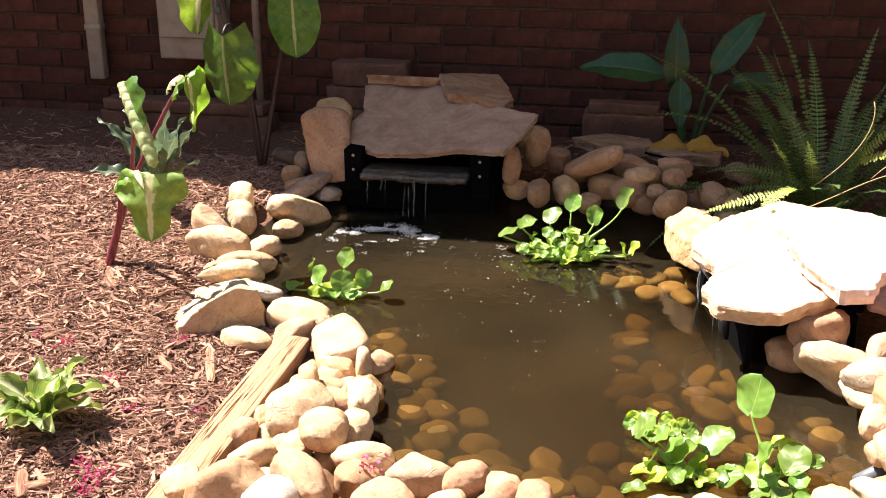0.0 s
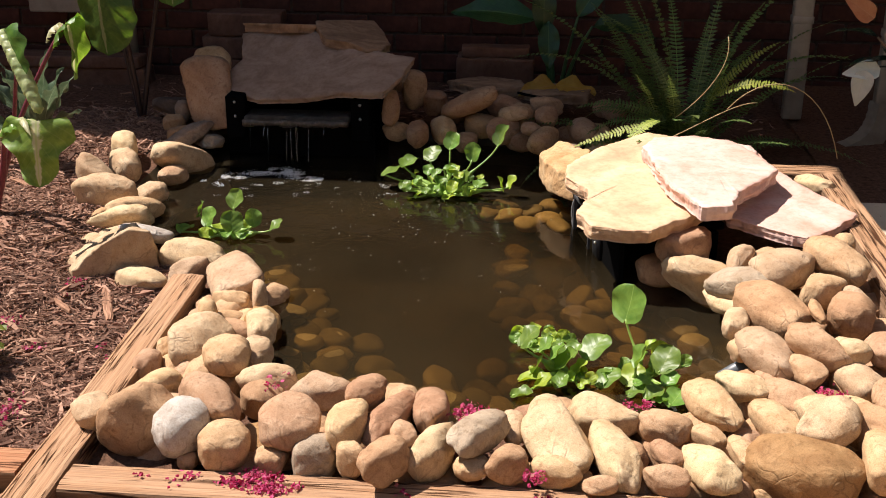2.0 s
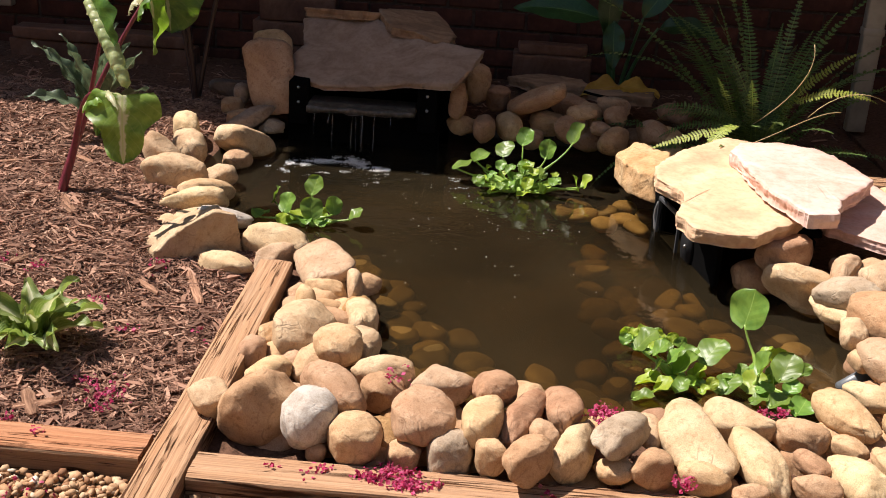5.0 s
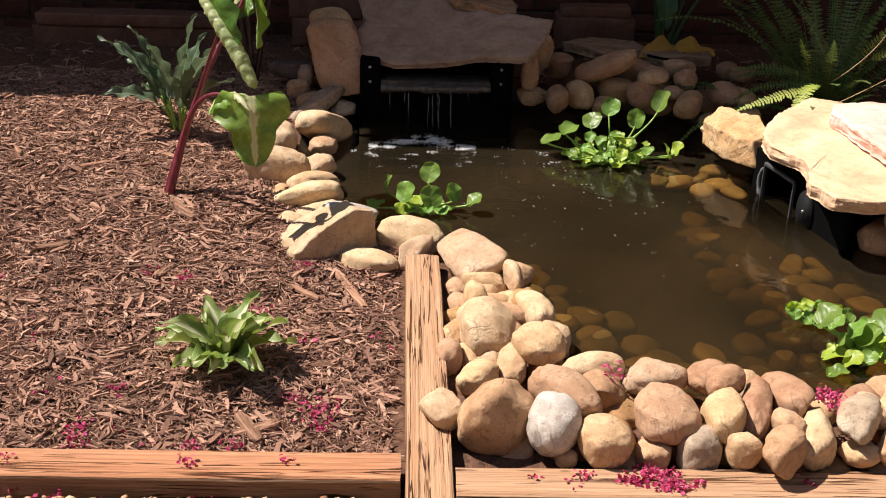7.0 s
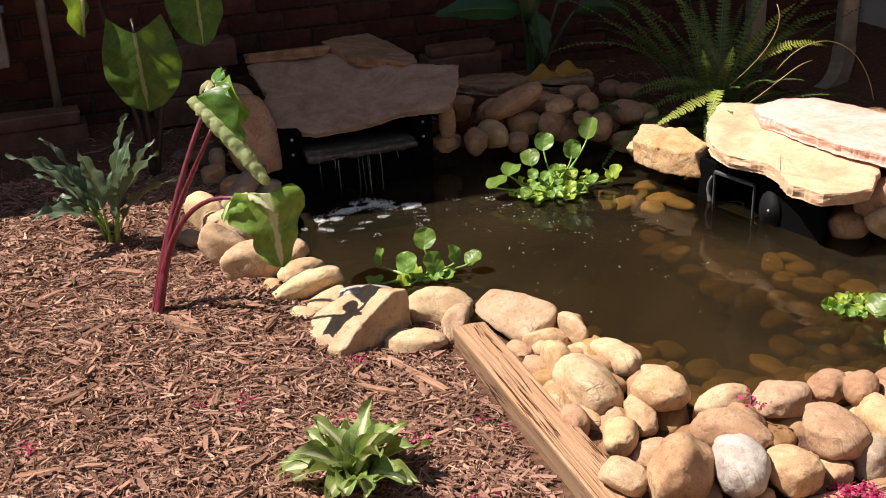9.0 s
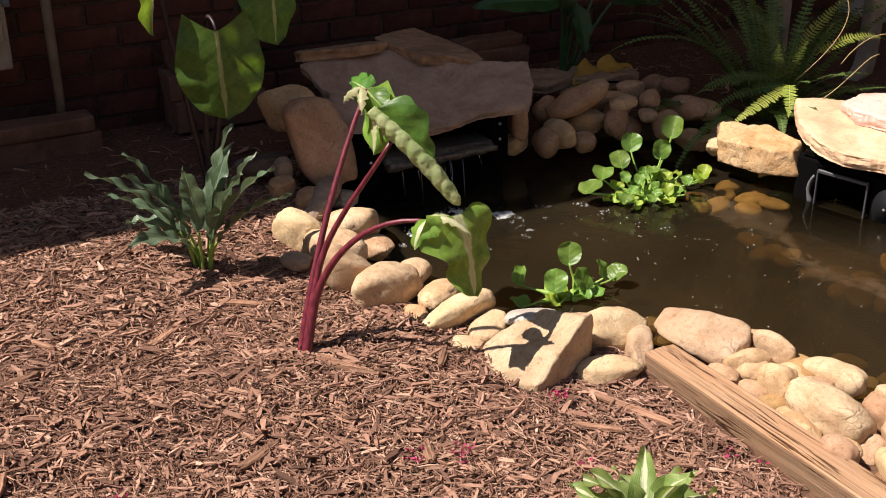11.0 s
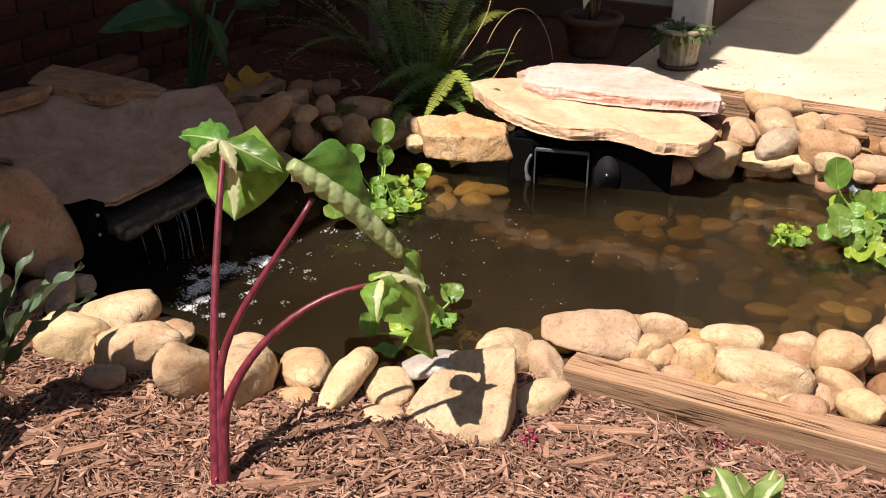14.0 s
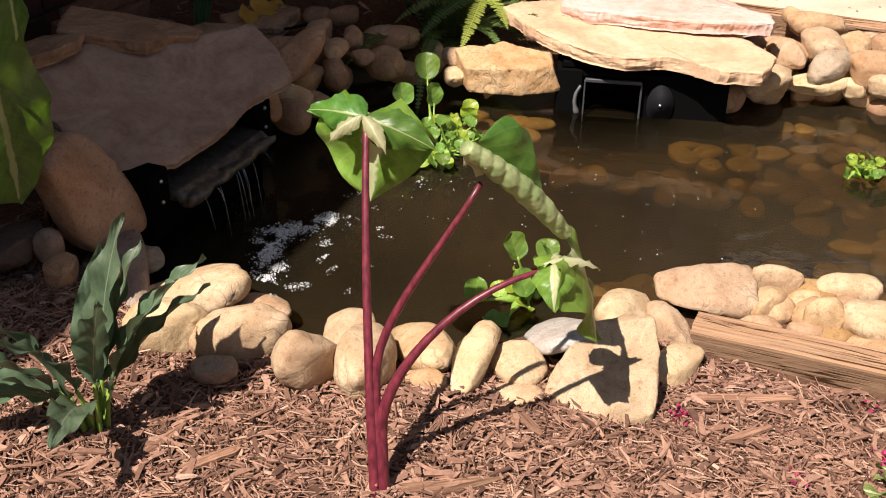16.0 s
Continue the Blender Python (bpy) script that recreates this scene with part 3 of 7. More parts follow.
def house():
    # unseen eave slabs, sized and stepped so their shadow edges fall as wanted
    eave = mesh_object("roof_shade_slab", box_bm(5.26, 1.79, 0.16, 0, centre=(-0.57, 5.355, 2.9)), ROOFING, False)
    tagged(eave, "unseen deep roof eave, placed to shade the pond's back edge", "roof", kind="structure")
    eave = mesh_object("roof_shade_slab", box_bm(6.75, 1.54, 0.16, 0, centre=(-7.13, 5.50, 2.9)), ROOFING, False)
    tagged(eave, "unseen shallow roof eave, placed to shade the mulch bed", "roof", kind="structure")
    eave = mesh_object("roof_shade_slab", box_bm(0.55, 1.60, 0.16, 0, centre=(-3.478, 5.46, 2.9)), ROOFING, False)
    tagged(eave, "unseen eave step, added to fit the shadow's edge", "roof", kind="structure")
    eave = mesh_object("roof_shade_slab", box_bm(6.1, 0.925, 0.16, 0, centre=(3.0, 3.9975, 2.9)), ROOFING, False)
    tagged(eave, "unseen eave piece, placed to cast the patio's shadow corner", "roof", kind="structure")
    eave = mesh_object("roof_shade_slab", box_bm(0.895, 0.578, 0.16, 0, centre=(-0.50, 4.1685, 2.9)), ROOFING, False)
    tagged(eave, "unseen eave step, added to shade the patio by the timber", "roof", kind="structure")
    # unseen slab added to block the sky from the water's reflection
    eave = mesh_object("roof_shade_slab", box_bm(2.7, 8.0, 0.16, 0, centre=(5.75, -0.48, 2.7)), ROOFING, False)
    tagged(eave, "unseen roof slab, added to keep sky out of the pond's reflections", "roof", kind="structure")
    wing = mesh_object("wall_east", box_bm(4.0, 3.68, 3.4, 0, centre=(4.0, 5.275, 1.5)), CREAM_PAINT, False)
    tagged(wing, "cream painted wall beside the patio", "wall", kind="structure")
    base = mesh_object("baseboard", box_bm(0.03, 1.10, 0.11, 0.004, 1, (1.983, 4.07, -0.005)), TRIM_BROWN, False)
    tagged(base, "brown baseboard under the cream wall", "trim", kind="structure")
    base = mesh_object("baseboard", box_bm(3.9, 0.03, 0.15, 0.004, 1, (4.0, 3.418, 0.015)), TRIM_BROWN, False)
    tagged(base, "brown baseboard under the cream wall", "trim", kind="structure")
    post = mesh_object("trim", box_bm(0.10, 0.17, 3.2, 0.006, 1, (1.975, 3.49, 1.54)), WHITE_PAINT, False)
    tagged(post, "white painted corner board", "trim", kind="structure")
    # unseen walls added to close off the sky and return warm light
    for nm, bm in (("wall_south", box_bm(16.0, 0.2, 3.6, 0, centre=(-1.0, -4.6, 1.3))), ("wall_west", box_bm(0.2, 10.0, 3.2, 0, centre=(-9.0, 0.4, 1.3))), ("wall_far", box_bm(0.2, 10.0, 3.6, 0, centre=(7.1, 0.4, 1.4)))):
        tagged(mesh_object(nm, bm, FILL_WALL, False), "unseen plain tan wall, added to block sky and bounce warm light", "wall", kind="structure")


house()


# ---- rocks round the pond ----
def stone(x, y, z, l, w, h, yaw, tone, tilt=0, lean=0, angular=None, label="", name="river_rock"):
    """A rock by its middle, its three widths and its turn; its underside reaches down to the bed."""
    if angular is None:
        angular = {"pale": 0.3, "white": 0.05, "grey": 0.4, "orange": 0.4, "boulder": 0.05}.get(tone, 0.15) + rock_rng.choice((-0.1, 0.0, 0.1, 0.3))
    bm = rock_bm(l * 1.03, w * 1.03, h * 1.04, rock_rng, angular, 4 if l > 0.075 else 3)
    gap = max(0.0, min(0.22 * h, z - h / 2 - height(x, y) + 0.02))
    for v in bm.verts:
        if v.co.z < 0 and abs(tilt) + abs(lean) < 60:
            v.co.z *= 1 + 2 * gap / h
    m = pose(x, y, z, tilt, lean, yaw)
    near = min((m @ v.co).y for v in bm.verts)
    if near < 1.872 < y and -1.0 < x < 0.85:
        # near half squashed to clear the front timber; outline still fits the camera's view
        back = m.inverted()
        for v in bm.verts:
            q = m @ v.co
            if q.y < y:
                q.y = y - (y - q.y) * (y - 1.872) / (y - near)
                v.co = back @ q
    ob = mesh_object(name, bm, ROCK[tone])
    ob.matrix_world = m
    return tagged(ob, label or ROCK_LABEL[tone], "rock", "rocks round the pond")


stone(-0.948, 2.857, -0.094, 0.243, 0.156, 0.065, 116, "pale", -18, -6)
stone(-1.108, 3.006, -0.117, 0.195, 0.127, 0.103, 173, "pale", 1, -6)
stone(-1.095, 2.911, -0.127, 0.148, 0.072, 0.089, 50, "pale", 8, 3)
stone(-1.225, 2.868, -0.139, 0.171, 0.093, 0.079, 156, "pale", 2, -2)
stone(-1.289, 3.103, -0.077, 0.173, 0.138, 0.041, 41, "white", -8, 20)
stone(-1.425, 3.251, -0.097, 0.206, 0.078, 0.088, 2, "pale", 0, -10)
stone(-1.469, 3.141, -0.129, 0.117, 0.082, 0.046, 106, "pale", 5, 10)
stone(-1.385, 3.164, -0.104, 0.103, 0.134, 0.045, 141, "pale", 7, 23)
stone(-1.542, 3.440, -0.071, 0.208, 0.118, 0.126, 12, "pale", 0, 4)
stone(-1.414, 3.376, -0.098, 0.212, 0.112, 0.067, 53, "tan", -14, 13)
stone(-1.513, 3.324, -0.110, 0.104, 0.055, 0.045, 92, "orange", 1, 11)
stone(-1.598, 3.527, -0.056, 0.200, 0.092, 0.100, 156, "pale", -1, -46)
stone(-1.574, 3.713, -0.073, 0.204, 0.097, 0.137, 126, "pale", 4, 11)
stone(-1.432, 3.924, -0.088, 0.303, 0.174, 0.087, 78, "pale", 3, 26)
stone(-1.625, 3.851, -0.040, 0.175, 0.090, 0.100, 112, "pale", -1, -9)
stone(-1.417, 3.769, -0.110, 0.177, 0.098, 0.057, 89, "tan", 3, 10)
stone(-1.695, 3.700, -0.064, 0.092, 0.062, 0.039, 119, "grey", 8, -2)
stone(-1.463, 4.061, -0.053, 0.254, 0.072, 0.050, 39, "grey", -1, -24)
stone(-0.924, 2.444, -0.099, 0.154, 0.233, 0.092, 162, "pale", 6, -31)
stone(-0.916, 2.724, -0.119, 0.110, 0.076, 0.064, 173, "tan", 1, -1)
stone(-0.988, 2.722, -0.135, 0.094, 0.053, 0.041, 100, "tan", 5, 2)
stone(-0.944, 2.595, -0.109, 0.093, 0.056, 0.099, 108, "tan", 0, 2)
stone(-0.982, 2.626, -0.139, 0.084, 0.057, 0.063, 101, "tan", 1, 4)
stone(-0.835, 2.640, -0.132, 0.125, 0.091, 0.054, 126, "tan", 5, 11)
stone(-0.989, 2.491, -0.151, 0.197, 0.063, 0.074, 76, "brown", 3, 19)
stone(-1.018, 2.335, -0.119, 0.100, 0.064, 0.071, 94, "tan", -1, 1)
stone(-0.928, 2.008, -0.079, 0.170, 0.115, 0.154, 31, "brown", -4, 5)
stone(-0.775, 2.061, -0.043, 0.165, 0.090, 0.083, 141, "tan", 0, -10)
stone(-0.810, 1.980, -0.057, 0.163, 0.104, 0.096, 80, "white", 0, -1)
stone(-1.041, 2.044, -0.077, 0.105, 0.082, 0.050, 119, "pale", -1, -12)
stone(-0.711, 1.929, -0.072, 0.154, 0.108, 0.079, 95, "tan", 2, 3)
stone(-0.582, 1.988, -0.041, 0.162, 0.123, 0.073, 89, "tan", 4, -3)
stone(-0.697, 2.231, -0.093, 0.145, 0.084, 0.087, 178, "pale", 0, 6)
stone(-0.810, 2.309, -0.062, 0.141, 0.109, 0.075, 105, "tan", 0, 2)
stone(-0.759, 2.394, -0.100, 0.116, 0.073, 0.062, 92, "pale", 0, -6)
stone(-0.440, 2.077, -0.020, 0.095, 0.074, 0.059, 57, "brown", -1, 4)
stone(-0.462, 1.986, -0.041, 0.144, 0.083, 0.073, 90, "tan", 0, 4)
stone(-0.299, 2.088, -0.058, 0.167, 0.081, 0.070, 100, "brown", -1, 11)
stone(-0.380, 2.035, -0.055, 0.226, 0.063, 0.065, 72, "orange", 0, 6)
stone(-0.340, 1.947, -0.043, 0.089, 0.054, 0.048, 103, "tan", 0, 11)
stone(-0.370, 1.867, -0.052, 0.122, 0.076, 0.069, 61, "brown", 1, -1)
stone(-0.276, 1.941, -0.073, 0.199, 0.076, 0.084, 74, "pale")
stone(-0.518, 1.924, -0.086, 0.093, 0.088, 0.081, 4, "grey", 0, 1)
stone(-0.613, 1.934, -0.105, 0.085, 0.073, 0.052, 94, "tan", 0, 8)
stone(-0.438, 1.891, -0.073, 0.099, 0.059, 0.067, 107, "tan", -1, -5)
stone(-0.189, 1.969, -0.037, 0.189, 0.079, 0.062, 60, "grey", -1, 8)
stone(-0.198, 1.918, -0.089, 0.094, 0.076, 0.043, 104, "tan", 1, 16)
stone(-0.129, 1.902, -0.076, 0.126, 0.076, 0.068, 62, "brown", 0, 5)
stone(-0.954, 2.226, -0.106, 0.112, 0.080, 0.057, 58, "tan", -2, 5)
stone(-0.871, 2.285, -0.109, 0.115, 0.067, 0.051, 80, "tan", 0, -12)
stone(-0.833, 2.714, -0.097, 0.118, 0.042, 0.070, 103, "pale", 0, -4)
stone(-0.793, 2.566, -0.110, 0.169, 0.078, 0.065, 101, "pale", 0, 8)
stone(-0.878, 2.693, -0.151, 0.116, 0.083, 0.051, 135, "tan", -3, -9)
stone(-0.789, 1.933, -0.117, 0.078, 0.041, 0.034, 97, "tan", 0, 20)
stone(-0.120, 2.064, -0.078, 0.103, 0.050, 0.038, 95, "pale", 0, -5)
stone(-0.032, 2.028, -0.070, 0.240, 0.127, 0.074, 110, "pale", -1, -6)
stone(-0.027, 1.901, -0.082, 0.105, 0.071, 0.050, 146, "tan", 0, 1)
stone(0.077, 2.141, -0.083, 0.160, 0.105, 0.074, 177, "pale")
stone(0.099, 1.962, -0.073, 0.212, 0.095, 0.063, 110, "pale", 0, -7)
stone(0.204, 2.107, -0.083, 0.118, 0.080, 0.056, 161, "tan")
stone(0.200, 1.991, -0.080, 0.087, 0.053, 0.037, 125, "brown", 0, -2)
stone(0.191, 1.901, -0.084, 0.096, 0.069, 0.049, 157, "tan")
stone(0.280, 1.932, -0.076, 0.174, 0.084, 0.059, 111, "pale", 0, 5)
stone(0.294, 2.071, -0.081, 0.080, 0.052, 0.037, 133, "tan", 0, 1)
stone(0.354, 2.005, -0.077, 0.105, 0.053, 0.038, 110, "tan", 0, -4)
stone(0.464, 1.958, -0.085, 0.237, 0.173, 0.122, 151, "boulder")
stone(0.315, 2.196, -0.075, 0.182, 0.084, 0.060, 117, "tan", 0, -5)
stone(0.392, 2.290, -0.081, 0.129, 0.083, 0.059, 153, "pale", 0, 1)
stone(0.435, 2.142, -0.078, 0.157, 0.084, 0.060, 119, "tan", 0, -4)
stone(0.555, 2.147, -0.077, 0.179, 0.092, 0.066, 114, "pale", 0, -4)
stone(0.489, 2.251, -0.079, 0.150, 0.088, 0.063, 130, "tan", 0, -2)
stone(0.468, 2.339, -0.081, 0.084, 0.054, 0.038, 154, "tan", 0, -1)
stone(0.365, 2.905, -0.066, 0.214, 0.141, 0.104, 164, "pale", 0, -17, 0.9)
stone(0.282, 3.045, -0.098, 0.167, 0.122, 0.079, 36, "brown", -2, 2)
stone(0.462, 2.874, 0.004, 0.129, 0.070, 0.075, 79, "pale", 5, 14, 0.9)
stone(0.442, 2.750, -0.018, 0.180, 0.118, 0.075, 149, "grey", 1, 15, 0.7)
stone(0.425, 2.765, -0.070, 0.210, 0.120, 0.048, 120, "pale", 0, 4, 0.9)
stone(0.552, 2.777, 0.020, 0.190, 0.120, 0.085, 33, "pale", 0, -1, 0.05)
stone(0.527, 2.882, -0.019, 0.152, 0.084, 0.079, 53, "tan", -1, 1)
stone(0.504, 2.592, -0.014, 0.215, 0.123, 0.099, 123, "orange", -1, 2)
stone(0.640, 2.682, 0.005, 0.128, 0.087, 0.078, 37, "tan", -1, -1)
stone(0.685, 2.561, -0.009, 0.148, 0.109, 0.093, 76, "brown", 0, -4)
stone(0.702, 2.813, 0.036, 0.200, 0.103, 0.072, 119, "tan", 1, -9)
stone(0.573, 2.373, -0.006, 0.161, 0.088, 0.063, 145, "tan", 0, -14)
stone(0.466, 2.407, -0.043, 0.194, 0.113, 0.070, 120, "pale", -1, -4)
stone(0.407, 2.549, -0.036, 0.128, 0.063, 0.057, 79, "pale", 0, 9)
stone(0.318, 2.980, -0.002, 0.160, 0.100, 0.095, 17, "brown", 0, -2)
stone(0.539, 2.324, -0.045, 0.108, 0.066, 0.048, 117, "tan", 0, -2)
stone(0.643, 2.294, -0.046, 0.121, 0.080, 0.057, 118, "pale", 0, -1)
stone(0.614, 2.146, -0.045, 0.102, 0.062, 0.045, 107, "tan", 0, -2)
stone(0.638, 2.348, 0.002, 0.090, 0.062, 0.044, 126, "pale", 0, 1)
stone(0.592, 2.525, 0.014, 0.098, 0.033, 0.024, 100, "orange", 0, -10)
stone(0.785, 3.523, 0.013, 0.153, 0.063, 0.047, 123, "pale", 0, 8)
stone(0.405, 2.450, -0.060, 0.070, 0.050, 0.040, 113, "tan")
stone(0.711, 2.631, 0.008, 0.091, 0.051, 0.038, 118, "pale", 0, -4)
stone(0.620, 1.922, -0.042, 0.203, 0.093, 0.069, 91, "tan", 0, -5)
rock(-0.682, 2.153, -0.095, 0.090, 0.085, 0.068, 34, "brown")
rock(-0.559, 2.194, -0.085, 0.133, 0.099, 0.069, 5, "pale")
rock(-0.449, 2.174, -0.070, 0.088, 0.074, 0.059, 19, "brown")
rock(-0.383, 2.155, -0.085, 0.090, 0.091, 0.054, -8, "tan")
rock(0.058, 1.875, -0.085, 0.069, 0.042, 0.029, 2, "tan")
rock(0.529, 2.065, -0.030, 0.125, 0.115, 0.086, -3, "pale")
rock(0.626, 2.070, -0.040, 0.109, 0.115, 0.081, 29, "orange")
rock(0.690, 2.056, -0.040, 0.074, 0.078, 0.055, -0, "brown")
rock(0.699, 2.158, -0.015, 0.105, 0.097, 0.068, -2, "tan")
rock(0.743, 2.373, -0.005, 0.146, 0.099, 0.059, 7, "tan")
rock(0.471, 2.982, -0.035, 0.048, 0.045, 0.041, 21, "orange")
rock(0.736, 2.902, 0.045, 0.055, 0.063, 0.050, -27, "tan")
stone(0.441, 2.654, -0.066, 0.099, 0.067, 0.057, 90, "pale", -2, 2, 0.7)
stone(-0.382, 4.225, 0.070, 0.245, 0.116, 0.066, 168, "orange", 0, 25, 0.3)
rock(-1.414, 4.177, -0.090, 0.112, 0.095, 0.048, 26, "grey")
rock(-1.369, 4.102, -0.080, 0.091, 0.091, 0.046, -45, "grey")
# the pile between the waterfall and the golden block
stone(-0.475, 4.190, -0.031, 0.129, 0.087, 0.087, 120, "tan")
stone(-0.571, 4.144, -0.032, 0.127, 0.084, 0.086, 91, "brown")
stone(-0.659, 4.212, -0.044, 0.112, 0.083, 0.064, 12, "tan")
stone(-0.530, 4.400, 0.020, 0.137, 0.095, 0.082, 116, "brown")
stone(-0.675, 4.420, 0.140, 0.130, 0.080, 0.110, 100, "grey", 0, 0, 0.2, "grey rounded stone behind the waterfall slab")
stone(-0.615, 4.400, 0.085, 0.100, 0.080, 0.130, 30, "brown")
stone(-0.330, 4.225, -0.020, 0.142, 0.090, 0.075, 155, "brown")
stone(-0.244, 4.164, -0.017, 0.132, 0.079, 0.086, 30, "brown")
stone(-0.245, 4.345, 0.024, 0.202, 0.095, 0.075, 132, "orange")
stone(-0.172, 4.270, 0.010, 0.131, 0.090, 0.090, 104, "orange", 0, 0, 0.5)
stone(-0.207, 4.182, 0.040, 0.114, 0.065, 0.047, 3, "tan", 0, -3)
stone(-0.137, 4.120, 0.002, 0.082, 0.070, 0.040, 61, "tan", 1, 3)
stone(-0.079, 4.298, 0.045, 0.138, 0.073, 0.060, 179, "tan", 0, -1)
stone(-0.084, 4.178, 0.036, 0.084, 0.061, 0.069, 17, "brown", 0, 0, 0.5)
stone(-0.093, 4.062, -0.022, 0.147, 0.096, 0.087, 62, "brown", 0, 0, 0.1)
stone(0.053, 4.129, 0.001, 0.159, 0.087, 0.077, 120, "tan", 0, 0, 0.1)
stone(0.110, 4.110, -0.010, 0.150, 0.080, 0.060, 116, "orange")
stone(0.039, 3.961, -0.081, 0.179, 0.066, 0.050, 175, "tan", 0, 5)
stone(-0.054, 3.835, -0.050, 0.091, 0.062, 0.049, 43, "pale", 0, 2)
stone(0.006, 3.865, -0.008, 0.097, 0.059, 0.047, 50, "pale", 0, 3)
stone(0.140, 4.430, 0.010, 0.099, 0.078, 0.052, 94, "brown")
stone(0.179, 4.345, 0.012, 0.105, 0.080, 0.055, 121, "orange")
stone(-0.385, 4.165, -0.070, 0.110, 0.080, 0.060, 70, "brown")
stone(-0.175, 4.190, -0.060, 0.120, 0.090, 0.070, 20, "brown")
stone(0.010, 4.200, -0.050, 0.120, 0.090, 0.070, 150, "orange")
stone(-0.005, 4.030, -0.085, 0.120, 0.090, 0.060, 80, "brown")
stone(0.120, 3.990, -0.050, 0.120, 0.080, 0.070, 30, "tan")
stone(-0.420, 4.370, 0.000, 0.130, 0.100, 0.080, 60, "brown")
# dark flat stones beside the upright one
stone(-1.560, 4.300, 0.010, 0.200, 0.120, 0.050, 20, "dark", 0, 0, 0.6, "dark flat stone in the shade beside the waterfall")
stone(-1.545, 4.185, -0.035, 0.085, 0.070, 0.065, 5, "brown", 0, 0, 0.1)
stone(-1.495, 4.100, -0.055, 0.100, 0.065, 0.055, 50, "brown", 0, 0, 0.1)
stone(-1.520, 4.235, 0.005, 0.070, 0.060, 0.075, 80, "grey", 0, 0, 0.1)
rock(-1.418, 3.536, -0.100, 0.100, 0.104, 0.073, 26, "pale")


# ---- flagstones, waterfall and skimmer ----
def flagstone(outline, plane, thick, material, label, seed, ragged=0.008, name="flagstone"):
    """A split slab: a ragged outline, broken edges, and a top that is nearly flat. plane: height at the origin and slopes in x and y."""
    rng = random.Random(seed)
    pts = [Vector(p) for p in outline]
    ring = []
    for a, b in zip(pts, pts[1:] + pts[:1]):
        n = max(2, int((b - a).length / 0.009))
        for i in range(n):
            q = a.lerp(b, i / n)
            nrm = Vector((-(b - a).y, (b - a).x)).normalized()
            w = ragged * (noise.noise(Vector((q.x * 22, q.y * 22, seed))) + 0.6 * noise.noise(Vector((q.x * 70, q.y * 70, seed))))
            ring.append(q + nrm * w)
    c = sum(pts, Vector((0, 0))) / len(pts)
    a0, bx, cy = plane
    bm = bmesh.new()

    def level(scale, drop, jitter=0.0, out=0.0):
        row = []
        for q in ring:
            p = c + (q - c) * scale
            k = (q - c).normalized() * (out + jitter * (noise.noise(Vector((q.x * 11, q.y * 11, seed + drop * 55))) + 0.3 * noise.noise(Vector((q.x * 38, q.y * 38, seed + drop * 120)))))
            p = p + k
            z = a0 + bx * p.x + cy * p.y - drop
            z += 0.004 * noise.noise(Vector((p.x * 9, p.y * 9, seed))) + 0.0015 * noise.noise(Vector((p.x * 40, p.y * 40, seed)))
            row.append(bm.verts.new((p.x, p.y, z)))
        return row

    rows = [level(s, 0.0) for s in (0.25, 0.5, 0.75, 0.92)]
    rows += [level(0.993, 0.0006), level(1.0, thick * 0.05, 0.003)]
    rows += [level(1.0, thick * f, 0.009, 0.001 - 0.008 * f * f) for f in (0.18, 0.30, 0.44, 0.56, 0.70, 0.84)]
    rows += [level(0.99, thick * 0.95, 0.007), level(0.96, thick), level(0.5, thick)]
    n = len(ring)
    for r0, r1 in zip(rows, rows[1:]):
        for i in range(n):
            bm.faces.new((r0[i], r0[(i + 1) % n], r1[(i + 1) % n], r1[i]))
    for row, dz in ((rows[0], 0.0), (rows[-1], thick)):
        m = bm.verts.new((c.x, c.y, a0 + bx * c.x + cy * c.y - dz))
        for i in range(n):
            bm.faces.new((m, row[i], row[(i + 1) % n]) if dz else (m, row[(i + 1) % n], row[i]))
    bmesh.ops.recalc_face_normals(bm, faces=bm.faces[:])
    ob = mesh_object(name, bm, material)
    for p in ob.data.polygons:
        p.use_smooth = abs(p.normal.z) > 0.8
    return tagged(ob, label, "flagstone", "flagstones at the pond")


S1 = (-1.675, 0.1456, 0.471)
flagstone(((-1.335, 4.51), (-1.30, 4.36), (-1.345, 4.26), (-1.29, 4.17), (-1.19, 4.115), (-1.02, 4.09), (-0.86, 4.095), (-0.69, 4.06), (-0.64, 4.13), (-0.59, 4.235), (-0.67, 4.267), (-0.76, 4.303), (-0.85, 4.345), (-0.95, 4.405), (-1.03, 4.475), (-1.10, 4.50), (-1.24, 4.53)), S1, 0.028, SLAB_GREY, "wide grey-brown flagstone roofing the waterfall, in shade", 3, 0.006)
flagstone(((-1.338, 4.545), (-1.30, 4.62), (-1.15, 4.63), (-1.02, 4.60), (-1.02, 4.47), (-1.085, 4.437), (-1.15, 4.452), (-1.245, 4.490), (-1.325, 4.512)), (1.20, 0.0, -0.20), 0.036, SLAB_TAN, "thin brown flagstone lying on the waterfall slab", 5, 0.006)
flagstone(((-1.032, 4.54), (-0.93, 4.61), (-0.815, 4.67), (-0.76, 4.55), (-0.712, 4.41), (-0.735, 4.312), (-0.79, 4.298), (-0.87, 4.328), (-0.955, 4.333), (-1.018, 4.46)), (-0.263, -0.151, 0.092), 0.034, SLAB_TAN, "tan flagstone lying on the waterfall slab", 8, 0.006)
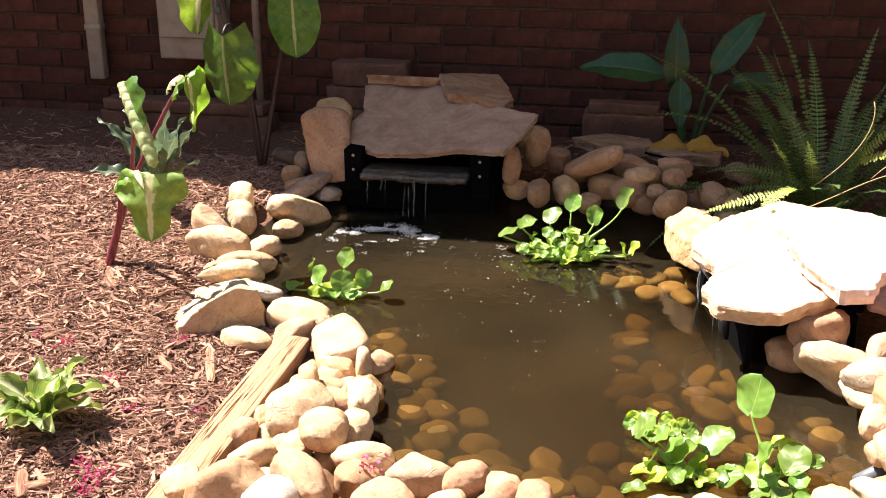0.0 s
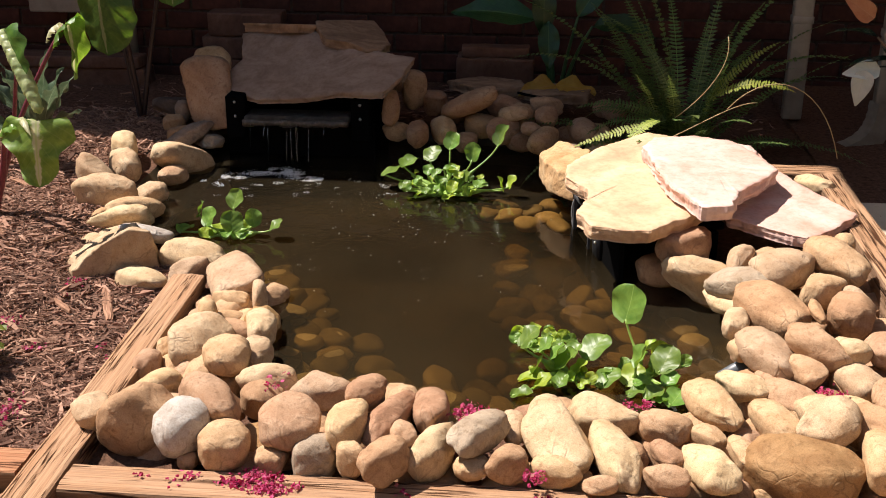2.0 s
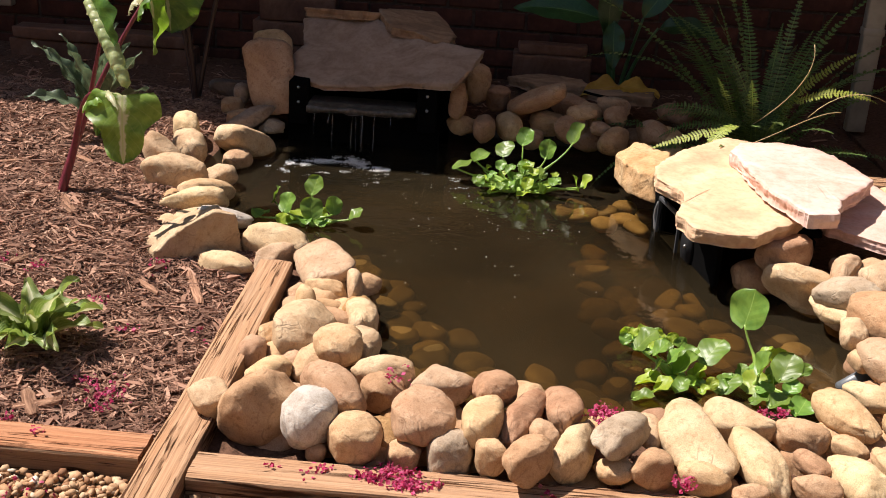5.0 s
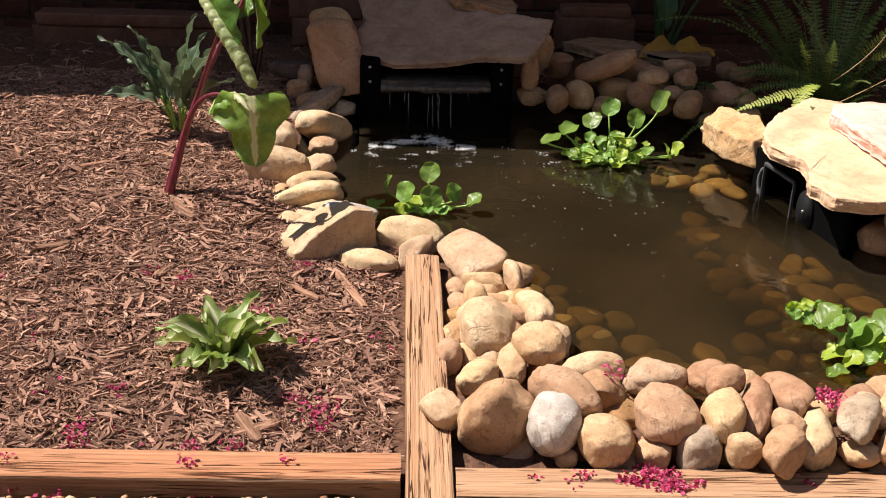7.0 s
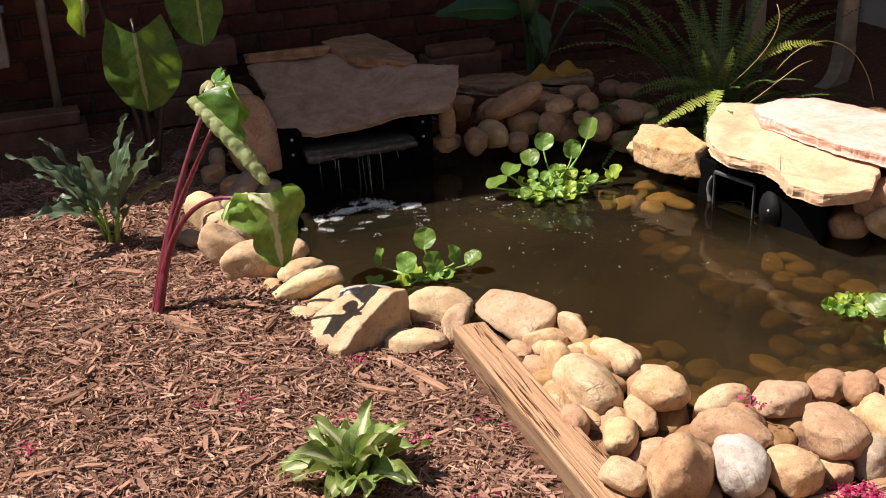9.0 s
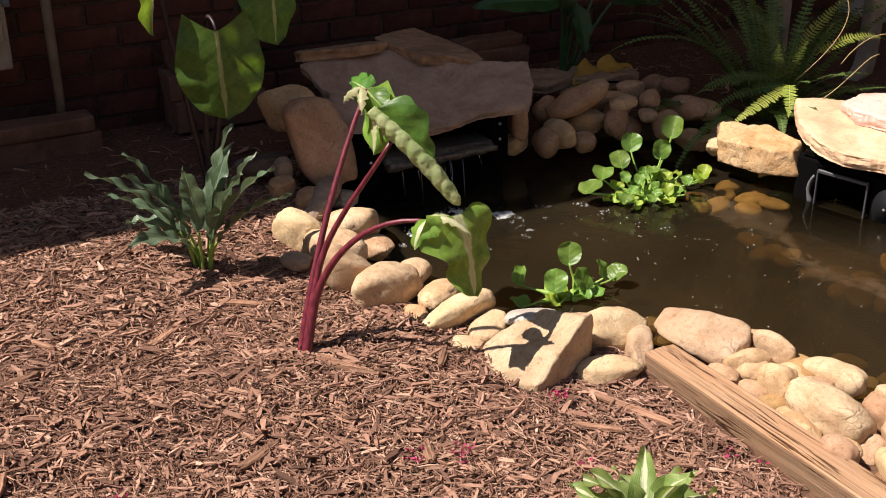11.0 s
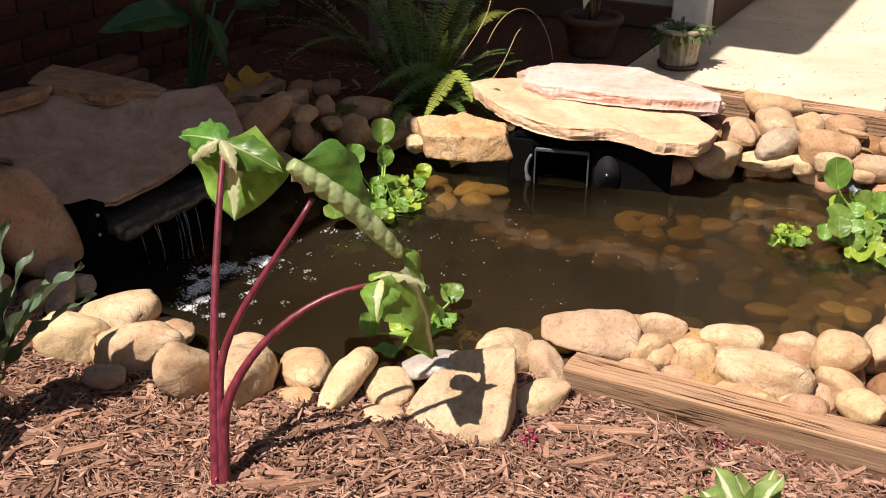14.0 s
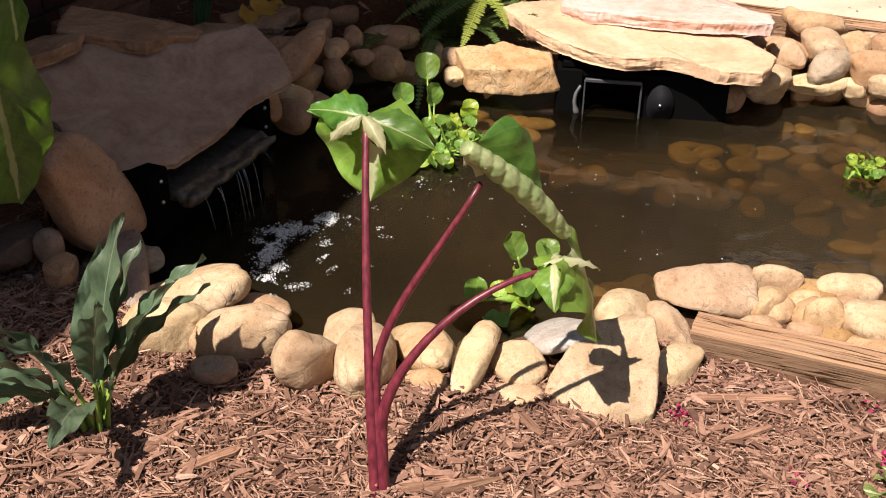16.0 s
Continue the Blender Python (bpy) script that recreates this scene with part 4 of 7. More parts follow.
flagstone(((0.035, 3.51), (0.10, 3.62), (0.27, 3.80), (0.35, 3.76), (0.47, 3.58), (0.47, 3.2), (0.335, 3.0), (0.212, 2.885), (0.13, 2.885), (0.06, 2.905), (0.015, 2.995), (0.036, 3.08), (0.060, 3.16), (0.045, 3.22), (-0.010, 3.30), (-0.008, 3.41)), (0.012, 0.0, 0.02), 0.044, SLAB_YELLOW, "yellow-cream flagstone over the skimmer, in sun", 13)
flagstone(((0.228, 3.49), (0.271, 3.591), (0.40, 3.625), (0.508, 3.585), (0.567, 3.491), (0.617, 3.289), (0.54, 3.15), (0.47, 3.064), (0.442, 2.95), (0.356, 2.924), (0.285, 3.123)), (0.128, 0.0, 0.0), 0.045, SLAB_PINK, "pink flagstone stacked on the yellow one, in sun", 21)
flagstone(((0.47, 3.705), (0.599, 3.677), (0.643, 3.491), (0.72, 3.33), (0.827, 3.148), (0.76, 3.06), (0.652, 2.971), (0.55, 3.03), (0.46, 3.09), (0.42, 3.4)), (0.09 - 0.08 * 3.73, 0.0, 0.08), 0.034, SLAB_PINK, "flat pink flagstone under the stacked one", 34)
# flat stones lying against the wall behind the rocks
flagstone(((-0.50, 4.62), (-0.38, 4.72), (-0.20, 4.66), (-0.16, 4.53), (-0.34, 4.48)), (0.055, 0.0, 0.0), 0.04, SLAB_TAN, "reddish flat stone behind the rock pile, in shade", 55)
flagstone(((-0.22, 4.55), (-0.10, 4.66), (0.10, 4.60), (0.08, 4.46), (-0.10, 4.42)), (0.05, 0.0, 0.0), 0.04, SLAB_TAN, "brown flat stone under a yellowed leaf, in shade", 56)
rock(-0.672, 4.165, 0.055, 0.13, 0.06, 0.06, 75, "brown", 0.5, 0, -65, name="standing_stone", label="brown stone propping the waterfall slab")


DULL_STONE = slab_mat("dull_red_stone", (0.10, 0.05, 0.033), (0.15, 0.078, 0.05), (0.20, 0.11, 0.075))


def stone_block(x, y, z, l, w, h, yaw, label):
    bm = box_bm(l, w, h, 0.008, 2)
    bmesh.ops.subdivide_edges(bm, edges=[e for e in bm.edges if e.calc_length() > 0.05], cuts=5, use_grid_fill=True)
    for v in bm.verts:
        v.co += Vector((noise.noise(v.co * 14 + Vector((x, y, z))), noise.noise(v.co * 14 + Vector((y, z, x))), noise.noise(v.co * 14 + Vector((z, x, y))))) * 0.006
    ob = mesh_object("stone_block", bm, DULL_STONE)
    ob.matrix_world = pose(x, y, z, 0, 0, yaw)
    return tagged(ob, label, "stone block")


stone_block(-1.465, 5.07, 0.195, 0.34, 0.14, 0.105, 2, "reddish stone block stacked against the brick wall")
stone_block(-1.50, 5.06, 0.09, 0.32, 0.15, 0.10, -2, "brown stone block at the bottom of a stack")
stone_block(-1.47, 5.06, -0.02, 0.36, 0.16, 0.12, 1, "brown stone block half buried by the wall")
stone_block(-0.32, 4.97, 0.11, 0.30, 0.09, 0.045, 0, "pale board-like stone lying by the brick wall")
stone_block(-0.32, 4.97, 0.02, 0.34, 0.14, 0.135, 0, "brown stone block under a pale stone")
stone_block(-2.35, 5.0, 0.02, 0.80, 0.12, 0.055, 0, "long reddish stone edging lying by the brick wall")
stone_block(-2.35, 5.02, -0.06, 0.84, 0.14, 0.10, 0, "long brown stone edging at the foot of the wall")


def hull_rock(points, material, label, seed, name="river_rock", worn=0.014):
    """A broken stone: the hull of a few corners, its edges worn and its faces roughened."""
    bm = bmesh.new()
    for p in points:
        bm.verts.new(p)
    bmesh.ops.convex_hull(bm, input=bm.verts[:])
    bmesh.ops.delete(bm, geom=[v for v in bm.verts if not v.link_faces], context="VERTS")
    bmesh.ops.dissolve_limit(bm, angle_limit=0.12, verts=bm.verts[:], edges=bm.edges[:])
    if worn:
        bmesh.ops.bevel(bm, geom=bm.edges[:], offset=worn, segments=3, affect="EDGES", profile=0.5)
    bmesh.ops.triangulate(bm, faces=bm.faces[:])
    for _ in range(4):
        bmesh.ops.subdivide_edges(bm, edges=[e for e in bm.edges if e.calc_length() > 0.014], cuts=1)
        bmesh.ops.triangulate(bm, faces=bm.faces[:])
    for _ in range(0 if worn else 14):
        bmesh.ops.smooth_vert(bm, verts=bm.verts, factor=0.5, use_axis_x=True, use_axis_y=True, use_axis_z=True)
    bm.normal_update()
    for v in bm.verts:
        q = v.co * 1.0 + Vector((seed, 0, 0))
        v.co += v.normal * (0.006 * noise.noise(q * 12) + 0.004 * noise.noise(q * 30) + 0.0025 * noise.noise(q * 75))
    mid = sum((v.co for v in bm.verts), Vector()) / len(bm.verts)
    bmesh.ops.translate(bm, vec=-mid, verts=bm.verts)
    ob = mesh_object(name, bm, material)
    ob.location = mid
    return tagged(ob, label, "rock", "rocks round the pond")


hull_rock(((-1.43, 2.862, -0.115), (-1.34, 2.882, -0.035), (-1.265, 2.915, 0.004), (-1.215, 2.955, -0.015), (-1.30, 3.05, -0.025), (-1.45, 3.09, -0.10), (-1.495, 2.965, -0.125), (-1.42, 2.872, -0.19), (-1.495, 2.97, -0.19), (-1.46, 3.10, -0.19), (-1.24, 3.10, -0.19), (-1.20, 2.97, -0.19), (-1.25, 2.915, -0.19), (-1.33, 2.885, -0.19)), ROCK["cream"], "large angular cream sandstone rock beside the mulch", 4, "river_rock", 0.006)
hull_rock(((-0.10, 3.77, -0.08), (-0.02, 3.84, -0.07), (0.09, 3.70, -0.07), (0.085, 3.55, -0.06), (0.02, 3.50, -0.075), (-0.07, 3.62, -0.08), (-0.10, 3.78, 0.0), (-0.03, 3.85, 0.035), (0.07, 3.72, 0.04), (0.07, 3.56, 0.03), (0.0, 3.53, 0.015), (-0.08, 3.66, 0.01)), ROCK["gold"], "chunky golden sandstone block beside the skimmer", 9, "ledge_rock", 0.006)
hull_rock(((-1.520, 4.205, 0.205), (-1.465, 4.215, 0.232), (-1.355, 4.240, 0.218), (-1.322, 4.235, 0.180), (-1.275, 4.120, 0.015), (-1.300, 4.115, -0.040), (-1.420, 4.135, -0.062), (-1.468, 4.150, -0.040), (-1.505, 4.300, 0.180), (-1.455, 4.320, 0.205), (-1.345, 4.340, 0.195), (-1.305, 4.225, 0.000), (-1.330, 4.225, -0.040), (-1.440, 4.255, -0.045)), ROCK["tan"], "upright rounded tan stone leaning by the waterfall", 17, "standing_stone", 0)
stone(-1.430, 4.393, 0.163, 0.200, 0.110, 0.125, 138, "tan", 1, 3, 0.25, "long tan stone lying behind the upright one")




def waterfall_box():
    top = tagged(empty("waterfall_spillway", pose(-1.028, 4.08, 0.02)), "black plastic waterfall box under a flagstone", "waterfall")
    part("back_panel", box_bm(0.62, 0.03, 0.36, 0.004, 1, (0.0, 0.30, -0.06)), BLACK_PLASTIC, top, smooth=False)
    part("front_panel", box_bm(0.58, 0.02, 0.24, 0.004, 1, (0.0, 0.075, -0.145)), BLACK_PLASTIC, top, smooth=False)
    part("floor_panel", box_bm(0.44, 0.24, 0.016, 0.004, 1, (0.0, 0.18, -0.012)), BLACK_PLASTIC, top, smooth=False)
    for s in (-1, 1):
        side = part("side_panel", box_bm(0.075, 0.25, 0.17, 0.006, 1, (s * 0.242, 0.145, -0.005)), BLACK_PLASTIC, top, smooth=False)
        for z in (0.055, 0.0):
            bm = bmesh.new()
            bmesh.ops.create_cone(bm, cap_ends=True, segments=10, radius1=0.006, radius2=0.004, depth=0.005, matrix=pose(s * 0.242, 0.017, z, 90))
            part("screw", bm, METAL, side, "small bright screw")
    bm = box_bm(0.405, 0.15, 0.026, 0.005, 1, (0.0, 0.035, -0.004))
    bmesh.ops.subdivide_edges(bm, edges=[e for e in bm.edges if e.calc_length() > 0.1], cuts=14, use_grid_fill=True)
    for v in bm.verts:
        if v.co.y < 0:
            v.co.z += 0.012 * noise.noise(v.co * 30) - 0.006
            v.co.y += 0.016 * noise.noise(v.co * 24 + Vector((3, 1, 0)))
    part("lip", bm, WET_LIP, top, "wet stained spill lip")


WET_LIP = Mat("wet_algae_lip", 0.35)
WET_LIP.color(WET_LIP.ramp(WET_LIP.noise(WET_LIP.coords(), 60.0, 5), [(0.3, (0.022, 0.018, 0.013)), (0.55, (0.075, 0.060, 0.045)), (0.75, (0.15, 0.13, 0.105))]))
WET_LIP = WET_LIP.m
waterfall_box()

CLEAR_WATER = Mat("falling_water", 0.05)
CLEAR_WATER.b.inputs["Base Color"].default_value = (0.9, 0.93, 0.95, 1)
CLEAR_WATER.b.inputs["Transmission Weight"].default_value = 0.75
CLEAR_WATER.b.inputs["IOR"].default_value = 1.33
CLEAR_WATER = CLEAR_WATER.m
FOAM = Mat("white_foam", 0.35)
FOAM.b.inputs["Base Color"].default_value = (0.66, 0.66, 0.64, 1)
FOAM = FOAM.m


def falling_water():
    rng = random.Random(5)
    top = tagged(empty("waterfall", pose(-1.03, 4.03, 0.02)), "thin strands of water falling from the spill lip", "waterfall")
    spots = [-0.165, -0.108, -0.096, -0.022, -0.010, 0.008, 0.015, 0.058, 0.118]
    for x in spots:
        pts, rad = [], []
        drift = rng.uniform(-0.006, 0.006)
        long = 0.135 if abs(x) < 0.05 or rng.random() < 0.35 else rng.uniform(0.03, 0.10)
        for i in range(9):
            k = i / 8
            pts.append((x + drift * k + rng.uniform(-0.001, 0.001), 0.002 - 0.022 * k ** 0.6, -0.008 - long * k))
            rad.append(rng.uniform(0.0002, 0.0008) * (1.3 - 0.6 * k))
        part("strand", tube_bm(pts, rad, 6), CLEAR_WATER, top)


falling_water()


def bubbles():
    """Foam where the strands strike, and single bubbles drifting over the pond."""
    rng = random.Random(9)
    base = bmesh.new()
    bmesh.ops.create_icosphere(base, subdivisions=2, radius=1.0)
    bv = [v.co.copy() for v in base.verts]
    bf = [tuple(v.index for v in f.verts) for f in base.faces]
    base.free()
    verts, faces = [], []

    def drop(x, y, r):
        if pond_side(x, y) < 0.05:
            return
        k = len(verts)
        verts.extend((x + c.x * r, y + c.y * r, WATER_Z + max(-0.0005, c.z * r * 0.7)) for c in bv)
        faces.extend(tuple(i + k for i in f) for f in bf)

    for _ in range(5200):
        u = rng.uniform(-1, 1)
        x = -1.075 + 0.19 * u
        y = 3.90 + 0.03 * math.cos(u * 4.0) - 0.05 * u * u + rng.gauss(0, 0.024)
        if noise.noise(Vector((x * 19, y * 24, 0))) > -0.15 + 0.25 * abs(u) + rng.gauss(0, 0.12):
            drop(x, y, 0.0006 + 0.0017 * rng.random() ** 2)
    for _ in range(900):
        k = rng.uniform(0, 1)
        x, y = -1.33 + 0.30 * k + rng.gauss(0, 0.010), 3.80 - 0.06 * math.sin(k * 3.1) + rng.gauss(0, 0.010)
        if noise.noise(Vector((x * 22, y * 22, 3))) > 0.12:
            drop(x, y, 0.0006 + 0.0014 * rng.random() ** 2)
    for _ in range(30):
        cx, cy = -1.0 + rng.gauss(0, 0.34), 3.72 + rng.gauss(0, 0.10)
        for _ in range(rng.choice((3, 6, 12))):
            drop(cx + rng.gauss(0, 0.009), cy + rng.gauss(0, 0.005), rng.uniform(0.0008, 0.0020))
    for _ in range(85):
        cx, cy = -0.55 + rng.gauss(0, 0.22), 3.3 + rng.gauss(0, 0.35)
        for _ in range(rng.choice((1, 1, 2))):
            drop(cx + rng.gauss(0, 0.006), cy + rng.gauss(0, 0.004), rng.uniform(0.0009, 0.0021))
    tagged(pydata_object("foam", verts, faces, FOAM, True), "white foam and drifting bubbles on the pond", "foam", kind="stuff")


bubbles()


def skimmer():
    top = tagged(empty("pond_skimmer", pose(0.045, 3.345, -0.095, 0, 0, 14)), "black plastic pond skimmer under flagstones", "skimmer")
    part("housing_top", box_bm(0.30, 0.50, 0.022, 0.004, 1, (0.18, -0.09, 0.106)), BLACK_PLASTIC, top, smooth=False)
    part("housing_back", box_bm(0.03, 0.52, 0.30, 0.004, 1, (0.30, -0.08, -0.06)), BLACK_PLASTIC, top, smooth=False)
    part("housing_side", box_bm(0.28, 0.02, 0.24, 0.004, 1, (0.17, 0.17, -0.02)), BLACK_PLASTIC, top, smooth=False)
    for y, wide, z, tall in ((-0.225, 0.26, -0.03, 0.25), (0.135, 0.08, -0.03, 0.25), (0.0, 0.19, 0.085, 0.02), (0.0, 0.19, -0.12, 0.09)):
        part("face_plate", box_bm(0.018, wide, tall, 0.003, 1, (0.022, y, z)), BLACK_PLASTIC, top, smooth=False)
    w, h = 0.175, 0.140
    fr = part("opening_frame", box_bm(0.012, w, 0.012, 0.002, 1, (0.0, 0.0, h / 2)), FRAME_GREY, top, "grey edge round the intake", smooth=False)
    for nm, bm in (("frame_side", box_bm(0.010, 0.005, h, 0.001, 1, (0.0, w / 2, 0.0))), ("frame_side", box_bm(0.010, 0.006, h, 0.001, 1, (0.0, -w / 2, 0.0))), ("weir_flap", box_bm(0.05, w - 0.02, 0.006, 0.002, 1, (0.035, 0.0, -0.055)))):
        part(nm, bm, FRAME_GREY if nm == "frame_side" else DARK_GREY, fr, smooth=False)
    bm = bmesh.new()
    bmesh.ops.create_cone(bm, cap_ends=True, segments=28, radius1=0.042, radius2=0.038, depth=0.016, matrix=pose(0.012, -0.150, 0.0, 0, 90, 0))
    for v in bm.verts:
        v.co.z *= 1.6
    cover = part("round_cover", bm, DARK_GREY, top, "dark oval cover plate")
    bm = bmesh.new()
    bmesh.ops.create_icosphere(bm, subdivisions=2, radius=0.006)
    bmesh.ops.translate(bm, vec=(0.002, -0.150, 0.0), verts=bm.verts)
    part("screw", bm, METAL, cover, "bright screw head")
    pts = bez((0.01, 0.105, -0.05), (0.0, 0.115, -0.02), (0.0, 0.125, 0.01), (0.0, 0.10, 0.05), 8)
    part("strap", tube_bm(pts, [0.009, 0.010, 0.008, 0.006, 0.007, 0.006, 0.006, 0.005, 0.004], 8), PALE_STRAP, top, "pale twisted strap end")


DARK_GREY = Mat("dark_grey_plastic", 0.7, spec=0.12).color((0.009, 0.009, 0.010)).m
FRAME_GREY = Mat("grey_frame_plastic", 0.5).color((0.045, 0.046, 0.05)).m
PALE_STRAP = Mat("pale_strap", 0.5).color((0.12, 0.12, 0.12)).m
skimmer()


def filler_rocks():
    """The base course of smaller stones, seen in the gaps of the upper ones."""
    rng = random.Random(60)
    placed = []
    for x0, y0, x1, y1, n, z0, z1 in ((-0.92, 1.93, 0.78, 2.22, 46, -0.135, -0.125), (0.44, 2.22, 0.79, 3.02, 34, -0.115, -0.06), (-0.98, 2.2, -0.78, 2.8, 14, -0.14, -0.12)):
        tries = 0
        while n and tries < 900:
            tries += 1
            x, y = rng.uniform(x0, x1), rng.uniform(y0, y1)
            if placed and min((x - a) ** 2 + (y - b) ** 2 for a, b in placed) < 0.075 ** 2:
                continue
            placed.append((x, y))
            k = (x - x0) / (x1 - x0)
            # tones weighted to brown, partly to paint the shade in the gaps
            rock(x, y, z0 + (z1 - z0) * k - 0.012, rng.uniform(0.09, 0.125), rng.uniform(0.08, 0.10), rng.uniform(0.065, 0.08), rng.uniform(0, 180), rng.choice(("tan", "brown", "brown", "boulder", "orange")), label="small river rock darkening the gap between larger ones")
            n -= 1


filler_rocks()


def submerged_stones():
    rng = random.Random(77)
    k = Mat("algae_stone", 0.7)
    v = k.coords()
    k.color(k.hsv(k.ramp(k.noise(v, 12.0, 5), [(0.3, (0.27, 0.18, 0.085)), (0.55, (0.42, 0.31, 0.155)), (0.75, (0.55, 0.44, 0.26))]), k.span(k.random(), 0.6, 1.25)))
    placed = []

    def put(x, y, z, l, w):
        bm = rock_bm(l, w, rng.uniform(0.035, 0.055), rng, rng.uniform(0.15, 0.5), 3)
        ob = mesh_object("submerged_stone", bm, k.m)
        ob.matrix_world = pose(x, y, z, rng.uniform(-12, 12), rng.uniform(-12, 12), rng.uniform(0, 180))
        tagged(ob, "golden algae-coated flat stone under water", "stone", "submerged stones")
        placed.append((x, y))

    for x, y in ((-0.20, 3.64), (-0.13, 3.57), (-0.06, 3.63), (-0.12, 3.70), (-0.05, 3.76), (-0.21, 3.74), (-0.02, 3.56), (-0.27, 3.66), (0.02, 3.68)):
        put(x, y, -0.180, rng.uniform(0.09, 0.12), rng.uniform(0.07, 0.09))
    tries = 0
    while len(placed) < 175 and tries < 9000:
        tries += 1
        x, y = rng.uniform(-0.95, 0.55), rng.uniform(2.15, 3.6)
        s = pond_side(x, y)
        if (x - 0.10) ** 2 + (y - 3.38) ** 2 < 0.27 ** 2:
            continue
        if not 0.085 < s < 0.48 or (x < -0.55 and s > 0.24) or (x < -0.2 and s > 0.32):
            continue
        if min((x - a) ** 2 + (y - b) ** 2 for a, b in placed) < 0.070 ** 2:
            continue
        put(x, y, -0.222 - 0.15 * max(0.0, s - 0.1) + rng.uniform(-0.016, 0.016), rng.uniform(0.085, 0.145), rng.uniform(0.07, 0.105))


submerged_stones()


# ---- plants ----
def leaf_mat(name, dark, light, rib, rib_width=0.03, veins=9.0, vein_gain=0.35, patch=None, rough=0.38, glow=0.35, stripes=0.0):
    """A leaf by its own length and width: midrib, side veins, blotches, and light that comes through."""
    k = Mat(name, rough, spec=0.4)
    uv = k.node("ShaderNodeUVMap")
    sep = k.node("ShaderNodeSeparateXYZ")
    k.link(uv.outputs[0], sep.inputs[0])
    u, v = sep.outputs[0], sep.outputs[1]
    off = k.math("ABSOLUTE", k.math("SUBTRACT", u, 0.5))
    n = k.noise(k.coords(), 28.0, 5, 0.6, 0.5)
    col = k.ramp(n, [(0.3, dark), (0.7, light)])
    slant = k.math("SUBTRACT", k.math("MULTIPLY", v, veins), k.math("MULTIPLY", off, veins * 0.7))
    if stripes:
        # veins that run the length of the leaf
        slant = k.math("ADD", k.math("MULTIPLY", off, stripes), k.math("MULTIPLY", n, 0.9))
    wave = k.math("ABSOLUTE", k.math("SUBTRACT", k.math("FRACT", slant), 0.5))
    vein = k.ramp(wave, [(0.0, (1, 1, 1)), (0.09, (0, 0, 0))])
    col = k.mix(k.math("MULTIPLY", vein, vein_gain), col, rib)
    if patch:
        colour, width, wobble = patch
        edge = k.math("ADD", off, k.math("MULTIPLY", k.math("SUBTRACT", n, 0.5), wobble))
        col = k.mix(k.ramp(edge, [(width * 0.6, (1, 1, 1)), (width, (0, 0, 0))]), col, colour)
    mid = k.ramp(off, [(rib_width * 0.5, (1, 1, 1)), (rib_width, (0, 0, 0))])
    col = k.mix(mid, col, rib)
    col = k.hsv(col, k.span(k.random(), 0.8, 1.2), k.span(k.random(), 0.485, 0.51))
    k.color(col)
    k.bump(wave, 0.25, 0.004)
    k.bump(n, 0.2, 0.003)
    out = k.t.nodes["Material Output"]
    tr = k.node("ShaderNodeBsdfTranslucent")
    k.link(k.hsv(col, 1.4, 0.49, 1.1), tr.inputs["Color"])
    mx = k.node("ShaderNodeMixShader")
    mx.inputs[0].default_value = glow
    k.link(k.b.outputs[0], mx.inputs[1])
    k.link(tr.outputs[0], mx.inputs[2])
    k.link(mx.outputs[0], out.inputs["Surface"])
    return k.m


EAR = leaf_mat("elephant_ear_leaf", (0.10, 0.19, 0.022), (0.23, 0.35, 0.06), (0.45, 0.50, 0.22), 0.02, 7.0, 0.14, ((0.52, 0.52, 0.30), 0.09, 0.22))
EAR_DARK = leaf_mat("elephant_ear_leaf_dark", (0.05, 0.13, 0.02), (0.13, 0.26, 0.04), (0.36, 0.42, 0.18), 0.02, 6.0, 0.10, ((0.35, 0.42, 0.16), 0.03, 0.10))
EAR_CREAM = leaf_mat("cream_leaf_edge", (0.42, 0.42, 0.20), (0.56, 0.54, 0.34), (0.6, 0.58, 0.40), 0.03, 7.0, 0.2)
HOSTA_LEAF = leaf_mat("hosta_leaf", (0.105, 0.180, 0.034), (0.26, 0.335, 0.092), (0.50, 0.53, 0.29), 0.010, 3.0, 0.42, ((0.56, 0.58, 0.35), 0.16, 0.36), 0.5, 0.35, 13.0)
LANCE = leaf_mat("lance_leaf", (0.060, 0.100, 0.052), (0.130, 0.180, 0.105), (0.20, 0.25, 0.16), 0.025, 8.0, 0.2, None, 0.42, 0.25)
PAD = leaf_mat("water_hyacinth_pad", (0.085, 0.175, 0.026), (0.20, 0.315, 0.055), (0.25, 0.36, 0.085), 0.012, 4.0, 0.06, None, 0.40, 0.3)
PAD_YELLOW = leaf_mat("water_hyacinth_young_pad", (0.22, 0.36, 0.03), (0.40, 0.48, 0.07), (0.42, 0.5, 0.12), 0.015, 4.0, 0.06, None, 0.42, 0.35)
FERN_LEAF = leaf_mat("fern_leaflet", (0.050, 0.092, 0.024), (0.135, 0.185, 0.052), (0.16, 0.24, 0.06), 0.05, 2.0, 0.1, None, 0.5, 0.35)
# brighter copy of the fern leaf, sunlight put into its colour
FERN_LIT = leaf_mat("sunlit_fern_leaflet", (0.20, 0.26, 0.03), (0.34, 0.38, 0.07), (0.4, 0.42, 0.1), 0.05, 2.0, 0.1, None, 0.5, 0.4)
BROAD = leaf_mat("broad_leaf", (0.014, 0.046, 0.012), (0.027, 0.078, 0.02), (0.06, 0.13, 0.035), 0.02, 14.0, 0.25, None, 0.3, 0.2)
